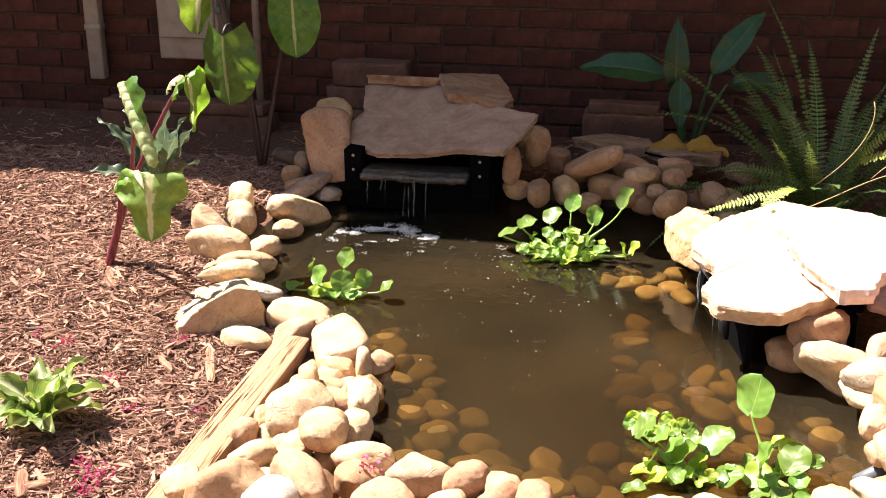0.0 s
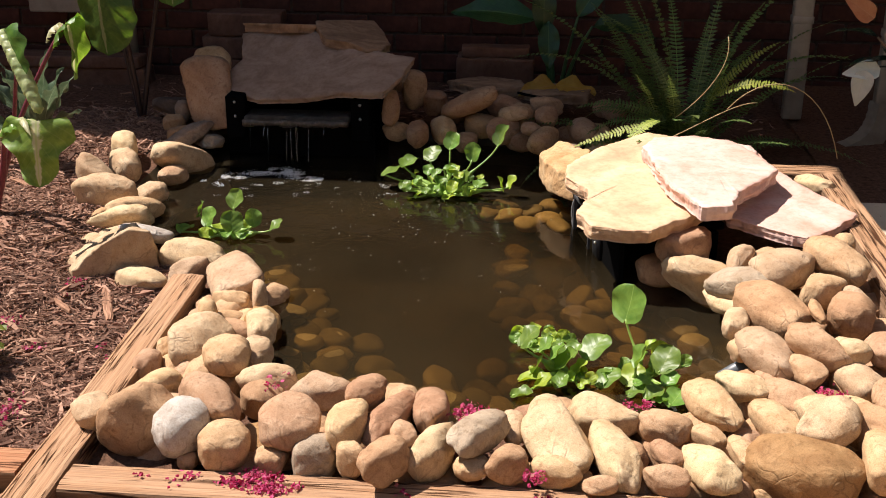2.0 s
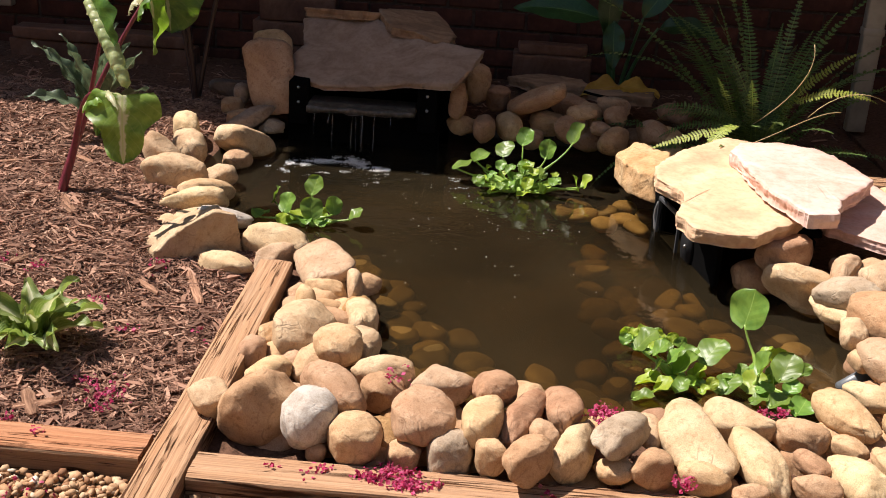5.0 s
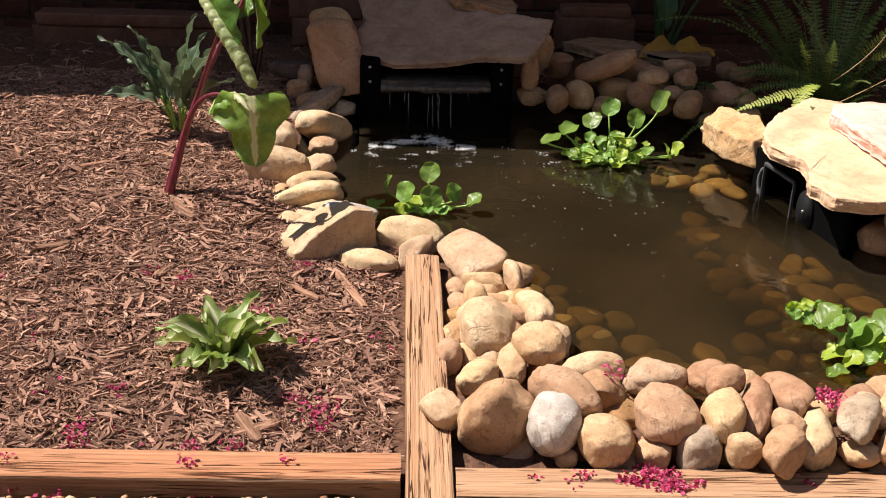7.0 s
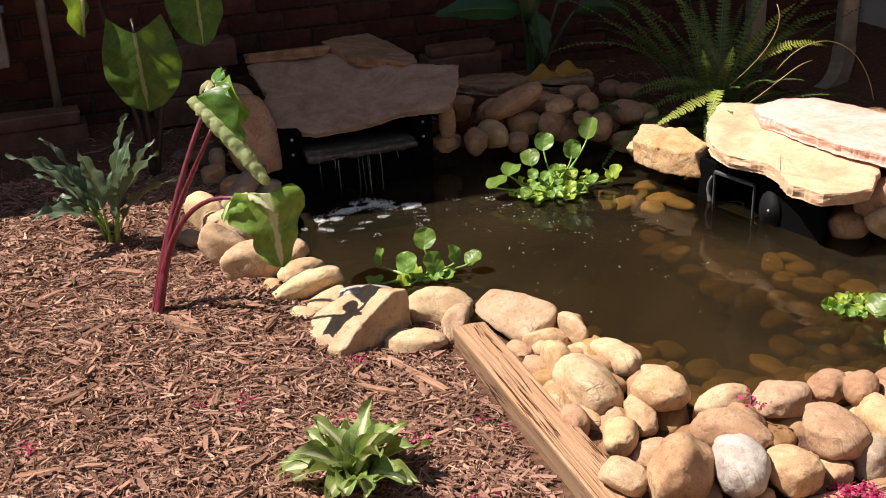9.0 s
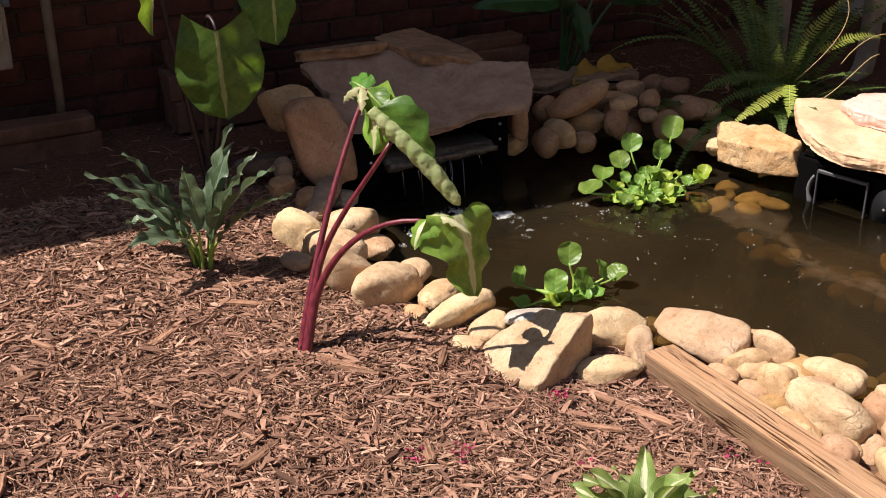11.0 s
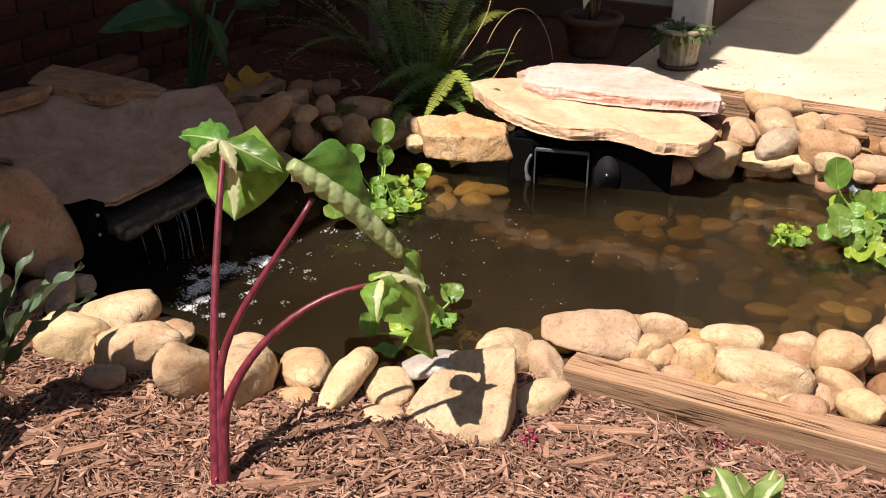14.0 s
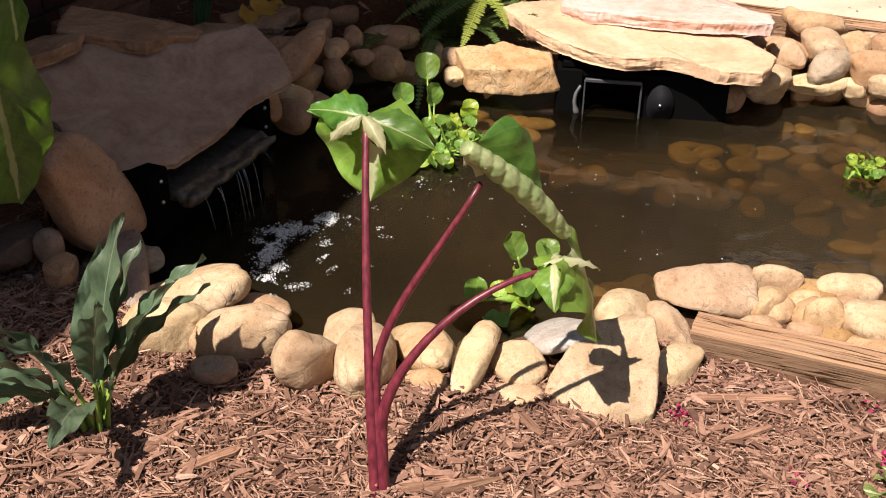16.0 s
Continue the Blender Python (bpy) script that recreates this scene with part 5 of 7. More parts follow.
DRY_LEAF = leaf_mat("yellowed_leaf", (0.42, 0.24, 0.03), (0.55, 0.36, 0.06), (0.5, 0.3, 0.08), 0.02, 6.0, 0.2, None, 0.6, 0.3)
RUBBER_LEAF = leaf_mat("rubber_plant_leaf", (0.012, 0.03, 0.015), (0.025, 0.05, 0.025), (0.1, 0.05, 0.03), 0.02, 10.0, 0.1, None, 0.15, 0.1)
RUST_LEAF = leaf_mat("rust_coloured_leaf", (0.32, 0.13, 0.05), (0.42, 0.20, 0.09), (0.4, 0.2, 0.1), 0.02, 10.0, 0.1, None, 0.3, 0.3)
SILVER_LEAF = leaf_mat("silvery_leaf", (0.42, 0.46, 0.42), (0.58, 0.61, 0.56), (0.5, 0.5, 0.45), 0.02, 10.0, 0.1, None, 0.3, 0.3)
RED_STEM = Mat("dark_red_stalk", 0.4)
RED_STEM.color(RED_STEM.ramp(RED_STEM.noise(RED_STEM.coords((30, 30, 4)), 4.0, 4), [(0.3, (0.07, 0.008, 0.016)), (0.7, (0.20, 0.03, 0.045))]))
RED_STEM = RED_STEM.m
GREEN_STEM = Mat("green_stalk", 0.4)
GREEN_STEM.color(GREEN_STEM.ramp(GREEN_STEM.noise(GREEN_STEM.coords(), 40.0, 3), [(0.3, (0.14, 0.26, 0.03)), (0.7, (0.28, 0.40, 0.08))]))
GREEN_STEM = GREEN_STEM.m
BROWN_STEM = Mat("brown_stem", 0.7)
BROWN_STEM.color(BROWN_STEM.ramp(BROWN_STEM.noise(BROWN_STEM.coords(), 60.0, 3), [(0.3, (0.06, 0.035, 0.02)), (0.7, (0.15, 0.09, 0.05))]))
BROWN_STEM = BROWN_STEM.m
STRAW = Mat("dry_straw", 0.7).color((0.42, 0.30, 0.14)).m


def prof_heart(v):
    return max(0.0, (0.55 + 0.75 * math.sin(min(1.0, v * 2.4) * math.pi / 2)) * (1 - v ** 2.2)) / 1.2 if v > 0 else 0.45


def prof_ear(v):
    return (0.66 + 0.34 * math.sin(min(1.0, v * 2.0) * math.pi / 2)) * max(0.0, 1 - v ** 3.4) ** 0.55


def prof_drape(v):
    wide = 0.70 + 0.30 * math.sin(min(1.0, v / 0.22) * math.pi / 2)
    fall = 1.0 - 0.42 * min(1.0, max(0.0, (v - 0.30) / 0.22))
    return wide * fall * max(0.0, 1 - v ** 6) ** 0.6


def prof_lance(v):
    return math.sin(math.pi * v ** 0.75) ** 0.9


def prof_hosta(v):
    return 0.05 + math.sin(math.pi * v ** 0.62) ** 0.85 * (1 - 0.25 * v)


def prof_round(v):
    return max(0.0, 1 - abs(2 * v - 1) ** 2.5) ** 0.5 * 0.98 + 0.02 * (1 - v)


def blade_bm(L, W, prof, bend=30.0, fold=10.0, roll=0.0, ripple=0.0, waves=4.0, rows=14, cols=8, lobes=0.0, twist=0.0, seed=0.0, start=0.0, one_side=False, hook=1.0):
    """A leaf along +y with its face up. bend: degrees by which it droops along its length; fold: V at the midrib; roll: degrees of curl
    across each half; ripple: waviness of the margin; lobes: how far the base runs back at both sides of the stalk."""
    bm = bmesh.new()
    uvl = bm.loops.layers.uv.new("uv")
    grid, uv = [], {}
    y = z = 0.0
    ds = L / rows
    for i in range(rows + 1):
        v = i / rows
        ang = radians(start + bend * v ** hook)
        half = W / 2 * prof(v)
        row = []
        for j in range(0 if one_side else -cols, cols + 1):
            u = j / cols
            a = radians(roll) * u
            if abs(roll) > 1:
                x, up = half * math.sin(a) / radians(roll), half * (1 - math.cos(a)) / radians(abs(roll)) * (1 if roll > 0 else -1)
            else:
                x, up = half * u, 0.0
            up += abs(x) * math.tan(radians(fold))
            up += ripple * abs(u) ** 1.5 * math.sin(v * waves * 2 * math.pi + seed + (1.7 if u > 0 else 0.0)) + 0.25 * ripple * noise.noise(Vector((u * 2, v * 5, seed)))
            back = -lobes * L * max(0.0, 1 - v * 3.5) * abs(u) ** 1.3
            tw = radians(twist) * v
            x, up = x * math.cos(tw) - up * math.sin(tw), x * math.sin(tw) + up * math.cos(tw)
            p = Vector((x, y + back * math.cos(ang) + up * math.sin(ang), z - back * math.sin(ang) + up * math.cos(ang)))
            vert = bm.verts.new(p)
            uv[vert] = (0.5 + u / 2, v)
            row.append(vert)
        grid.append(row)
        y += math.cos(ang) * ds
        z -= math.sin(ang) * ds
    for a, b in zip(grid, grid[1:]):
        for j in range(len(a) - 1):
            f = bm.faces.new((a[j], a[j + 1], b[j + 1], b[j]))
            for lp in f.loops:
                lp[uvl].uv = uv[lp.vert]
    return bm


def aim(at, along, face=(0, 0, 1)):
    """The pose of a blade at a place, its length along one way and its face turned to another."""
    y = Vector(along).normalized()
    x = y.cross(Vector(face)).normalized()
    z = x.cross(y)
    m = Matrix((x, y, z)).transposed().to_4x4()
    return Matrix.Translation(at) @ m


def place(ob, m):
    ob.matrix_basis = m
    return ob


# elephant ear at the edge of the mulch, three leaves on dark red stalks
def elephant_ear():
    base = Vector((-1.862, 3.262, -0.13))
    top = tagged(empty("elephant_ear", Matrix.Translation(base)), "elephant ear plant, dark red stalks, wilted variegated leaves", "plant")
    tips = (Vector((-1.600, 3.400, 0.492)), Vector((-1.650, 3.166, 0.436)), Vector((-1.605, 3.045, 0.272)))
    roots = (Vector((-0.002, 0.004, 0)), Vector((0.004, 0.0, 0)), Vector((0.007, -0.004, 0)))
    for k, (tip, root) in enumerate(zip(tips, roots)):
        d = tip - base
        if k:
            # the younger stalks leave the sheath of the first one part of the way up
            low, apart = ((), trunk[:6], trunk[:4])[k], (None, Vector((0.004, -0.004, 0)), Vector((0.007, -0.009, 0)))[k]
            low = [p + root.lerp(apart, i / (len(low) - 1)) for i, p in enumerate(low)]
            lean = (low[-1] - low[-2]).normalized()
            bend = (None, low[-1].lerp(d, 0.62) + Vector((0, 0, 0.012)), Vector((0.130, -0.108, 0.425)))[k]
            pts = low[:-1] + bez(low[-1], low[-1] + lean * 0.11, bend, d, 17 - len(low))
        else:
            pts = bez(root, d * 0.33 + Vector((-0.03, 0.0, 0.03)), d * 0.7 + Vector((-0.025, 0, 0.02)), d, 16)
            trunk = [p - root for p in pts]
        rad = [(0.012, 0.013, 0.016)[k] - (0.006, 0.008, 0.0115)[k] * (i / 16) ** 0.6 for i in range(17)]
        part("stalk", tube_bm(pts, rad, 10), RED_STEM, top, "dark red stalk")
    at = tips[0] - base
    leaf = part("leaf", blade_bm(0.175, 0.235, prof_heart, 12, 6, 18, 0.010, 2.0, 18, 12, 0.16, 6, 1.0), EAR, top, "hanging green leaf with cream folded shoulders")
    place(leaf, aim(at + Vector((0.014, 0.0, 0.002)), (0.10, 0.02, -1.0), (1.0, 0.10, 0.10)))
    for way, tw, L in (((-0.10, 0.85, 0.10), 25, 0.125), ((-0.10, -0.85, -0.12), -25, 0.135)):
        flap = part("leaf_shoulder", blade_bm(L, 0.085, prof_hosta, 40, -10, -35, 0.007, 3.0, 12, 6, 0.0, tw, 2.0 + tw), EAR_DARK, leaf, "folded-over leaf shoulder")
        flap.matrix_parent_inverse = leaf.matrix_basis.inverted()
        place(flap, aim(at + Vector((0.0, 0.0, 0.0)), way, (-0.85, 0, 0.8)))
        flap = part("leaf_fold", blade_bm(0.085, 0.036, prof_lance, 70, -15, -60, 0.007, 4.0, 10, 4, 0.0, tw, 5.0 + tw), EAR_CREAM, leaf, "cream wilted fold")
        flap.matrix_parent_inverse = leaf.matrix_basis.inverted()
        place(flap, aim(at + Vector((-0.012, 0.0, 0.008)), (way[0] - 0.35, way[1] * 0.6, -0.15), (-0.6, 0, 1)))
    a, b = Vector((-1.681, 3.175, 0.515)) - base, Vector((-1.530, 3.035, 0.305)) - base
    axis = (b - a).normalized()
    leaf = part("leaf", pucker_bm(a + Vector((-0.012, 0.004, 0)), b + Vector((-0.012, 0.004, 0)), 0.025), EAR_ROLL, top, "pale puckered roll of a curled leaf")
    side = Vector((0.05, -0.80, 0.60))
    lobe = part("leaf_lobe", blade_bm(0.190, 0.160, prof_hosta, 6, 6, 78, 0.008, 3.0, 18, 10, 0.0, 8, 4.0, 0.0, True), EAR_DARK, leaf, "dark green open half of a curled leaf")
    place(lobe, aim(a + side * 0.008, axis, side.cross(axis)))
    lobe = part("leaf_lobe", blade_bm(0.10, 0.045, prof_lance, 20, 10, 60, 0.008, 3.0, 10, 5, 0.0, 30, 7.0), EAR_CREAM, leaf, "cream crumpled leaf edge")
    place(lobe, aim(a + Vector((-0.006, 0.004, 0.004)), axis + Vector((0, 0.05, -0.3)), (-0.9, 0.4, 0.2)))
    at = tips[2] - base
    leaf = part("leaf", blade_bm(0.195, 0.215, prof_drape, 48, -5, -18, 0.014, 2.2, 24, 12, 0.14, 0, 6.0, 38, False, 0.35), EAR, top, "drooping green leaf with a cream midrib")
    place(leaf, aim(at + Vector((0.052, -0.016, 0.014)), (0.22, -0.97, 0.0), (0.0, 0.0, 1)))
    for way, tw in (((-0.80, -0.30, 0.10), 10), ((0.75, 0.1, 0.15), -15)):
        flap = part("leaf_shoulder", blade_bm(0.10, 0.085, prof_hosta, 100, -8, -40, 0.006, 3.0, 12, 6, 0.0, tw, 5.0 + tw), EAR, leaf, "curled leaf shoulder")
        flap.matrix_parent_inverse = leaf.matrix_basis.inverted()
        place(flap, aim(at + Vector((0.0, 0.0, 0.012)), way, (0, 0, 1)))
    flap = part("leaf_fold", blade_bm(0.12, 0.026, prof_lance, 75, 0, -60, 0.005, 5.0, 12, 4, 0.0, 0, 3.0), EAR_CREAM, leaf, "cream wilted midrib fold")
    flap.matrix_parent_inverse = leaf.matrix_basis.inverted()
    place(flap, aim(at + Vector((-0.010, 0.015, 0.014)), (0.40, -0.7, 0.25), (-0.3, 0, 1)))


def pucker_bm(a, b, r):
    """A leaf rolled up on itself: a tapering roll whose skin is gathered in slanting tucks."""
    axis = (b - a).normalized()
    side = axis.cross(Vector((0, 0, 1))).normalized()
    up = side.cross(axis)
    bm = bmesh.new()
    uvl = bm.loops.layers.uv.new("uv")
    n, m = 110, 26
    rows = []
    for i in range(n + 1):
        k = i / n
        body = r * (0.28 + 0.72 * math.sin(math.pi * min(1.0, 0.12 + 0.80 * k)) ** 0.7) * (1.0 if k < 0.96 else 1.0 - 0.8 * (k - 0.96) / 0.04)
        row = []
        for j in range(m):
            t = 2 * math.pi * j / m
            tuck = abs(math.sin(math.pi * (8.5 * k ** 0.85 + 0.22 * math.sin(t) + 0.14 * math.sin(2 * t + 1) + 0.30 * noise.noise(Vector((k * 5, math.cos(t), 2.0))))))
            q = body * (0.88 + 0.13 * tuck ** 0.7 + 0.10 * noise.noise(Vector((k * 9, math.cos(t) * 2, math.sin(t) * 2))) + 0.07 * noise.noise(Vector((k * 34, math.cos(t) * 4, math.sin(t) * 4))))
            row.append(bm.verts.new(a.lerp(b, k) + side * q * math.cos(t) + up * (q * 0.85 * math.sin(t) + 0.010 * math.sin(math.pi * k))))
        rows.append(row)
    for i in range(n):
        for j in range(m):
            f = bm.faces.new((rows[i][j], rows[i][(j + 1) % m], rows[i + 1][(j + 1) % m], rows[i + 1][j]))
            for lp, (u, v) in zip(f.loops, ((j, i), (j + 1, i), (j + 1, i + 1), (j, i + 1))):
                lp[uvl].uv = (0.55 + 0.4 * u / m, v / n)
    bm.faces.new(rows[0][::-1])
    bm.faces.new(rows[-1])
    return bm


EAR_ROLL = leaf_mat("pale_leaf_underside", (0.24, 0.31, 0.11), (0.47, 0.49, 0.25), (0.5, 0.5, 0.3), 0.03, 9.0, 0.2)
elephant_ear()


def tall_elephant_ear():
    base = Vector((-1.735, 4.34, -0.10))
    top = tagged(empty("elephant_ear", Matrix.Translation(base)), "tall elephant ear, large hanging green leaves by the wall", "plant")
    for tip, way, L, W, mat, face in (
        ((-1.752, 4.075, 0.512), (0.01, -0.10, -1.0), 0.265, 0.275, EAR_DARK, (-0.28, -1.0, 0.15)),
        ((-1.528, 4.22, 0.68), (0.05, -0.10, -1.0), 0.27, 0.215, EAR_DARK, (0.2, -1.0, 0.15)),
        ((-1.885, 4.20, 0.74), (0.02, -0.08, -1.0), 0.25, 0.17, EAR, (0.9, -0.5, 0.1)),
    ):
        d = Vector(tip) - base
        pts = bez((0.01 * L, 0, 0), d * 0.4 + Vector((0, 0.08, 0.15)), d + Vector((0, 0.12, 0.14)), d, 16)
        part("stalk", tube_bm(pts, [0.012 - 0.008 * i / 16 for i in range(17)], 8), BROWN_RED, top, "dark stalk")
        leaf = part("leaf", blade_bm(L, W, prof_ear, 14, -8, -20, 0.008, 3.0, 18, 10, 0.20, 0, L * 30), mat, top)
        place(leaf, aim(d, way, face))


BROWN_RED = Mat("dark_stalk", 0.5).color((0.035, 0.02, 0.018)).m
tall_elephant_ear()


def hosta():
    rng = random.Random(3)
    base = Vector((-1.535, 2.335, bed_height(-1.535, 2.335)))
    top = tagged(empty("hosta", Matrix.Translation(base)), "small hosta with cream-centred green leaves in mulch", "plant")
    for k in range(21):
        inner = k < 7
        a = k * 2.399 + rng.uniform(-0.25, 0.25)
        lift = rng.uniform(60, 82) if inner else rng.uniform(30, 58)
        L = rng.uniform(0.145, 0.178) if inner else rng.uniform(0.120, 0.158)
        out = Vector((math.cos(a), math.sin(a), 0))
        way = out * math.cos(radians(lift)) + Vector((0, 0, math.sin(radians(lift))))
        start = out * (0.010 if inner else 0.025) + Vector((0, 0, 0.03))
        leaf = part("leaf", blade_bm(L, rng.uniform(0.064, 0.082), prof_hosta, rng.uniform(20, 75), 22, 18, 0.012, 2.0, 16, 6, 0.0, rng.uniform(-35, 35), k), HOSTA_LEAF, top)
        place(leaf, aim(start, way, out * -0.5 + Vector((0, 0, 1))))
        part("stalk", tube_bm(bez((0, 0, -0.01), (0, 0, 0.01), start * 0.6, start, 5), 0.0035, 6), GREEN_STEM, top)


hosta()


def lance_plant():
    rng = random.Random(12)
    base = Vector((-1.925, 3.815, bed_height(-1.925, 3.815)))
    top = tagged(empty("lance_leaf_plant", Matrix.Translation(base)), "dark green lance-leaved plant in the mulch", "plant")
    # two fans: the way each leaf leans, by how much, and its length
    fans = ((-29, 6, 0.33), (-8, 18, 0.28), (-45, 26, 0.29), (-30, 38, 0.26), (-62, 18, 0.27), (10, 10, 0.26), (150, 18, 0.30), (162, 33, 0.30), (140, 42, 0.26), (178, 24, 0.26), (130, 58, 0.20), (205, 48, 0.22), (240, 12, 0.24))
    for k, (way, lean, L) in enumerate(fans):
        a = radians(way)
        out = Vector((math.cos(a), math.sin(a), 0))
        stalk = rng.uniform(0.09, 0.13)
        dirn = out * math.sin(radians(lean)) + Vector((0, 0, math.cos(radians(lean))))
        r0 = out * rng.uniform(0.008, 0.025)
        end = r0 + Vector((0, 0, stalk * 0.5)) + dirn * stalk * 0.5
        part("stalk", tube_bm(bez(r0, r0 + Vector((0, 0, stalk * 0.3)), end - dirn * stalk * 0.2, end, 6), [0.006, 0.006, 0.0055, 0.005, 0.0045, 0.004, 0.0035], 6), GREEN_STEM, top)
        leaf = part("leaf", blade_bm(L, rng.uniform(0.058, 0.078), prof_lance, 14 + 0.7 * lean, 20, 0, 0.009, 3.5, 22, 5, 0.0, rng.uniform(-40, 40), k * 1.3), LANCE, top)
        place(leaf, aim(end, dirn, out * -1 + Vector((0, 0, 0.5))))


lance_plant()


# ---- water hyacinths ----
def hyacinth(x, y, pads, seed, label, roots=True):
    """pads: (dx, dy, height, size, tilt towards which way, young)."""
    rng = random.Random(seed)
    base = Vector((x, y, WATER_Z))
    top = tagged(empty("water_hyacinth", Matrix.Translation(base)), label, "plant", "water hyacinths on the pond")
    for dx, dy, h, size, facing, tilt, young in pads:
        at = Vector((dx, dy, h))
        fa = radians(facing)
        out = Vector((math.cos(fa), math.sin(fa), 0))
        # the pad's length runs up and away from the stalk
        nrm = (Vector((0, 0, 1)) * math.cos(radians(tilt)) + out * math.sin(radians(tilt))).normalized()
        along = (Vector((0, 0, 1)) - nrm * nrm.z)
        if along.length < 0.1:
            along = Vector((dx, dy, 0)) + Vector((0.01, 0.004, 0))
            along -= nrm * nrm.dot(along)
        along.normalize()
        leaf = part("leaf", blade_bm(size, size * rng.uniform(1.0, 1.18), prof_round, rng.uniform(-22, 18), rng.uniform(0, 8), rng.uniform(5, 40), 0.004, 1.5, 14, 7, 0.12, rng.uniform(-12, 12), seed + dx * 40), PAD_YELLOW if young else PAD, top)
        place(leaf, aim(at - along * size * 0.5, along, nrm))
        root = Vector((dx * 0.22 + rng.uniform(-0.012, 0.012), dy * 0.22 + rng.uniform(-0.012, 0.012), 0.002))
        foot = at - along * size * 0.48
        mid = (root + foot) / 2 + Vector((dx, dy, 0)) * 0.15
        pts = bez(root, root + Vector((dx * 0.2, dy * 0.2, max(0.012, h * 0.4))), mid, foot, 10)
        swell = 0.0085 if h < 0.1 else 0.006
        rad = [0.003 + swell * math.exp(-((i / 10 - 0.22) / 0.2) ** 2) for i in range(11)]
        part("stalk", tube_bm(pts, rad, 8), GREEN_STEM, leaf).matrix_parent_inverse = leaf.matrix_basis.inverted()
    return top


def cluster(n, rx, ry, seed, hmax, smin, smax, facing=250):
    rng = random.Random(seed)
    out = []
    for k in range(n):
        a, r = k * 2.399, math.sqrt((k + 0.6) / n)
        out.append((rx * r * math.cos(a), ry * r * math.sin(a), rng.uniform(0.02, hmax) * (1.15 - 0.5 * r), rng.uniform(smin, smax), facing + rng.uniform(-80, 80), rng.uniform(10, 60), rng.random() < 0.42))
    return out


hyacinth(-1.07, 3.245, cluster(7, 0.09, 0.07, 1, 0.04, 0.035, 0.055) + [
    (0.02, 0.05, 0.115, 0.062, 240, 55, False), (-0.055, 0.0, 0.07, 0.062, 230, 55, False), (0.02, -0.02, 0.065, 0.066, 290, 65, False), (0.085, -0.01, 0.075, 0.055, 300, 60, False),
    (0.155, 0.005, 0.045, 0.052, 200, 40, False), (-0.15, 0.03, 0.015, 0.055, 260, 8, False), (-0.11, 0.09, 0.06, 0.055, 180, 70, False)], 4, "water hyacinth with round glossy leaves by the mulch bank")
hyacinth(-0.43, 3.73, cluster(34, 0.16, 0.10, 2, 0.09, 0.026, 0.046) + [
    (0.20, 0.13, 0.185, 0.076, 212, 62, False), (0.10, 0.07, 0.14, 0.066, 240, 70, False), (-0.05, 0.10, 0.12, 0.066, 250, 35, False), (-0.13, 0.08, 0.09, 0.066, 230, 20, False), (0.02, 0.13, 0.16, 0.062, 230, 60, False),
    (0.20, -0.01, 0.05, 0.055, 0, 75, True), (-0.19, 0.06, 0.06, 0.072, 200, 15, False), (0.24, 0.0, 0.055, 0.05, 200, 60, True)], 5, "water hyacinth clump with tall leaves near the waterfall")
hyacinth(0.0, 2.41, cluster(6, 0.10, 0.07, 31, 0.04, 0.030, 0.044, 215) + [
    (-0.097, 0.028, 0.095, 0.062, 200, 51, False), (0.066, 0.054, 0.065, 0.078, 225, 38, False), (0.010, 0.036, 0.050, 0.058, 210, 25, False), (-0.002, -0.017, 0.055, 0.066, 185, 42, False), (0.095, -0.037, 0.030, 0.061, 230, 34, False),
    (-0.083, -0.044, 0.020, 0.066, 170, 21, True), (-0.015, -0.062, 0.025, 0.042, 220, 42, False), (0.055, -0.050, 0.030, 0.030, 250, 51, True), (0.036, -0.068, 0.020, 0.026, 210, 34, True), (-0.070, -0.024, 0.045, 0.048, 160, 59, False), (-0.105, -0.119, 0.012, 0.050, 180, 8, False), (0.03, 0.0, 0.03, 0.045, 200, 38, True), (-0.05, 0.07, 0.05, 0.05, 190, 40, False), (-0.03, 0.0, 0.07, 0.055, 180, 55, False), (-0.06, -0.08, 0.03, 0.05, 180, 40, True)],
    6, "water hyacinth with a leaf standing apart by front rocks")
hyacinth(0.17, 2.41, cluster(6, 0.09, 0.09, 32, 0.04, 0.030, 0.044, 215) + [
    (-0.023, 0.093, 0.165, 0.090, 228, 66, False), (-0.016, -0.026, 0.030, 0.061, 230, 29, True), (0.063, 0.009, 0.058, 0.072, 235, 42, False), (0.111, 0.033, 0.045, 0.030, 250, 51, False), (0.047, 0.051, 0.065, 0.040, 270, 59, True),
    (0.072, -0.039, 0.030, 0.044, 220, 34, False), (0.030, -0.101, 0.022, 0.050, 210, 17, False), (0.077, -0.116, 0.022, 0.060, 240, 12, False), (0.040, -0.124, 0.018, 0.034, 170, 17, False), (-0.012, -0.086, 0.018, 0.042, 200, 17, False), (0.0, 0.02, 0.05, 0.05, 180, 38, False), (0.0, -0.05, 0.09, 0.06, 185, 60, False), (0.03, 0.08, 0.05, 0.05, 170, 40, True)],
    9, "water hyacinth with one tall leaf by front rocks")
hyacinth(-0.07, 2.575, cluster(17, 0.085, 0.055, 7, 0.05, 0.026, 0.042, 230), 8, "small water hyacinth offset floating apart")


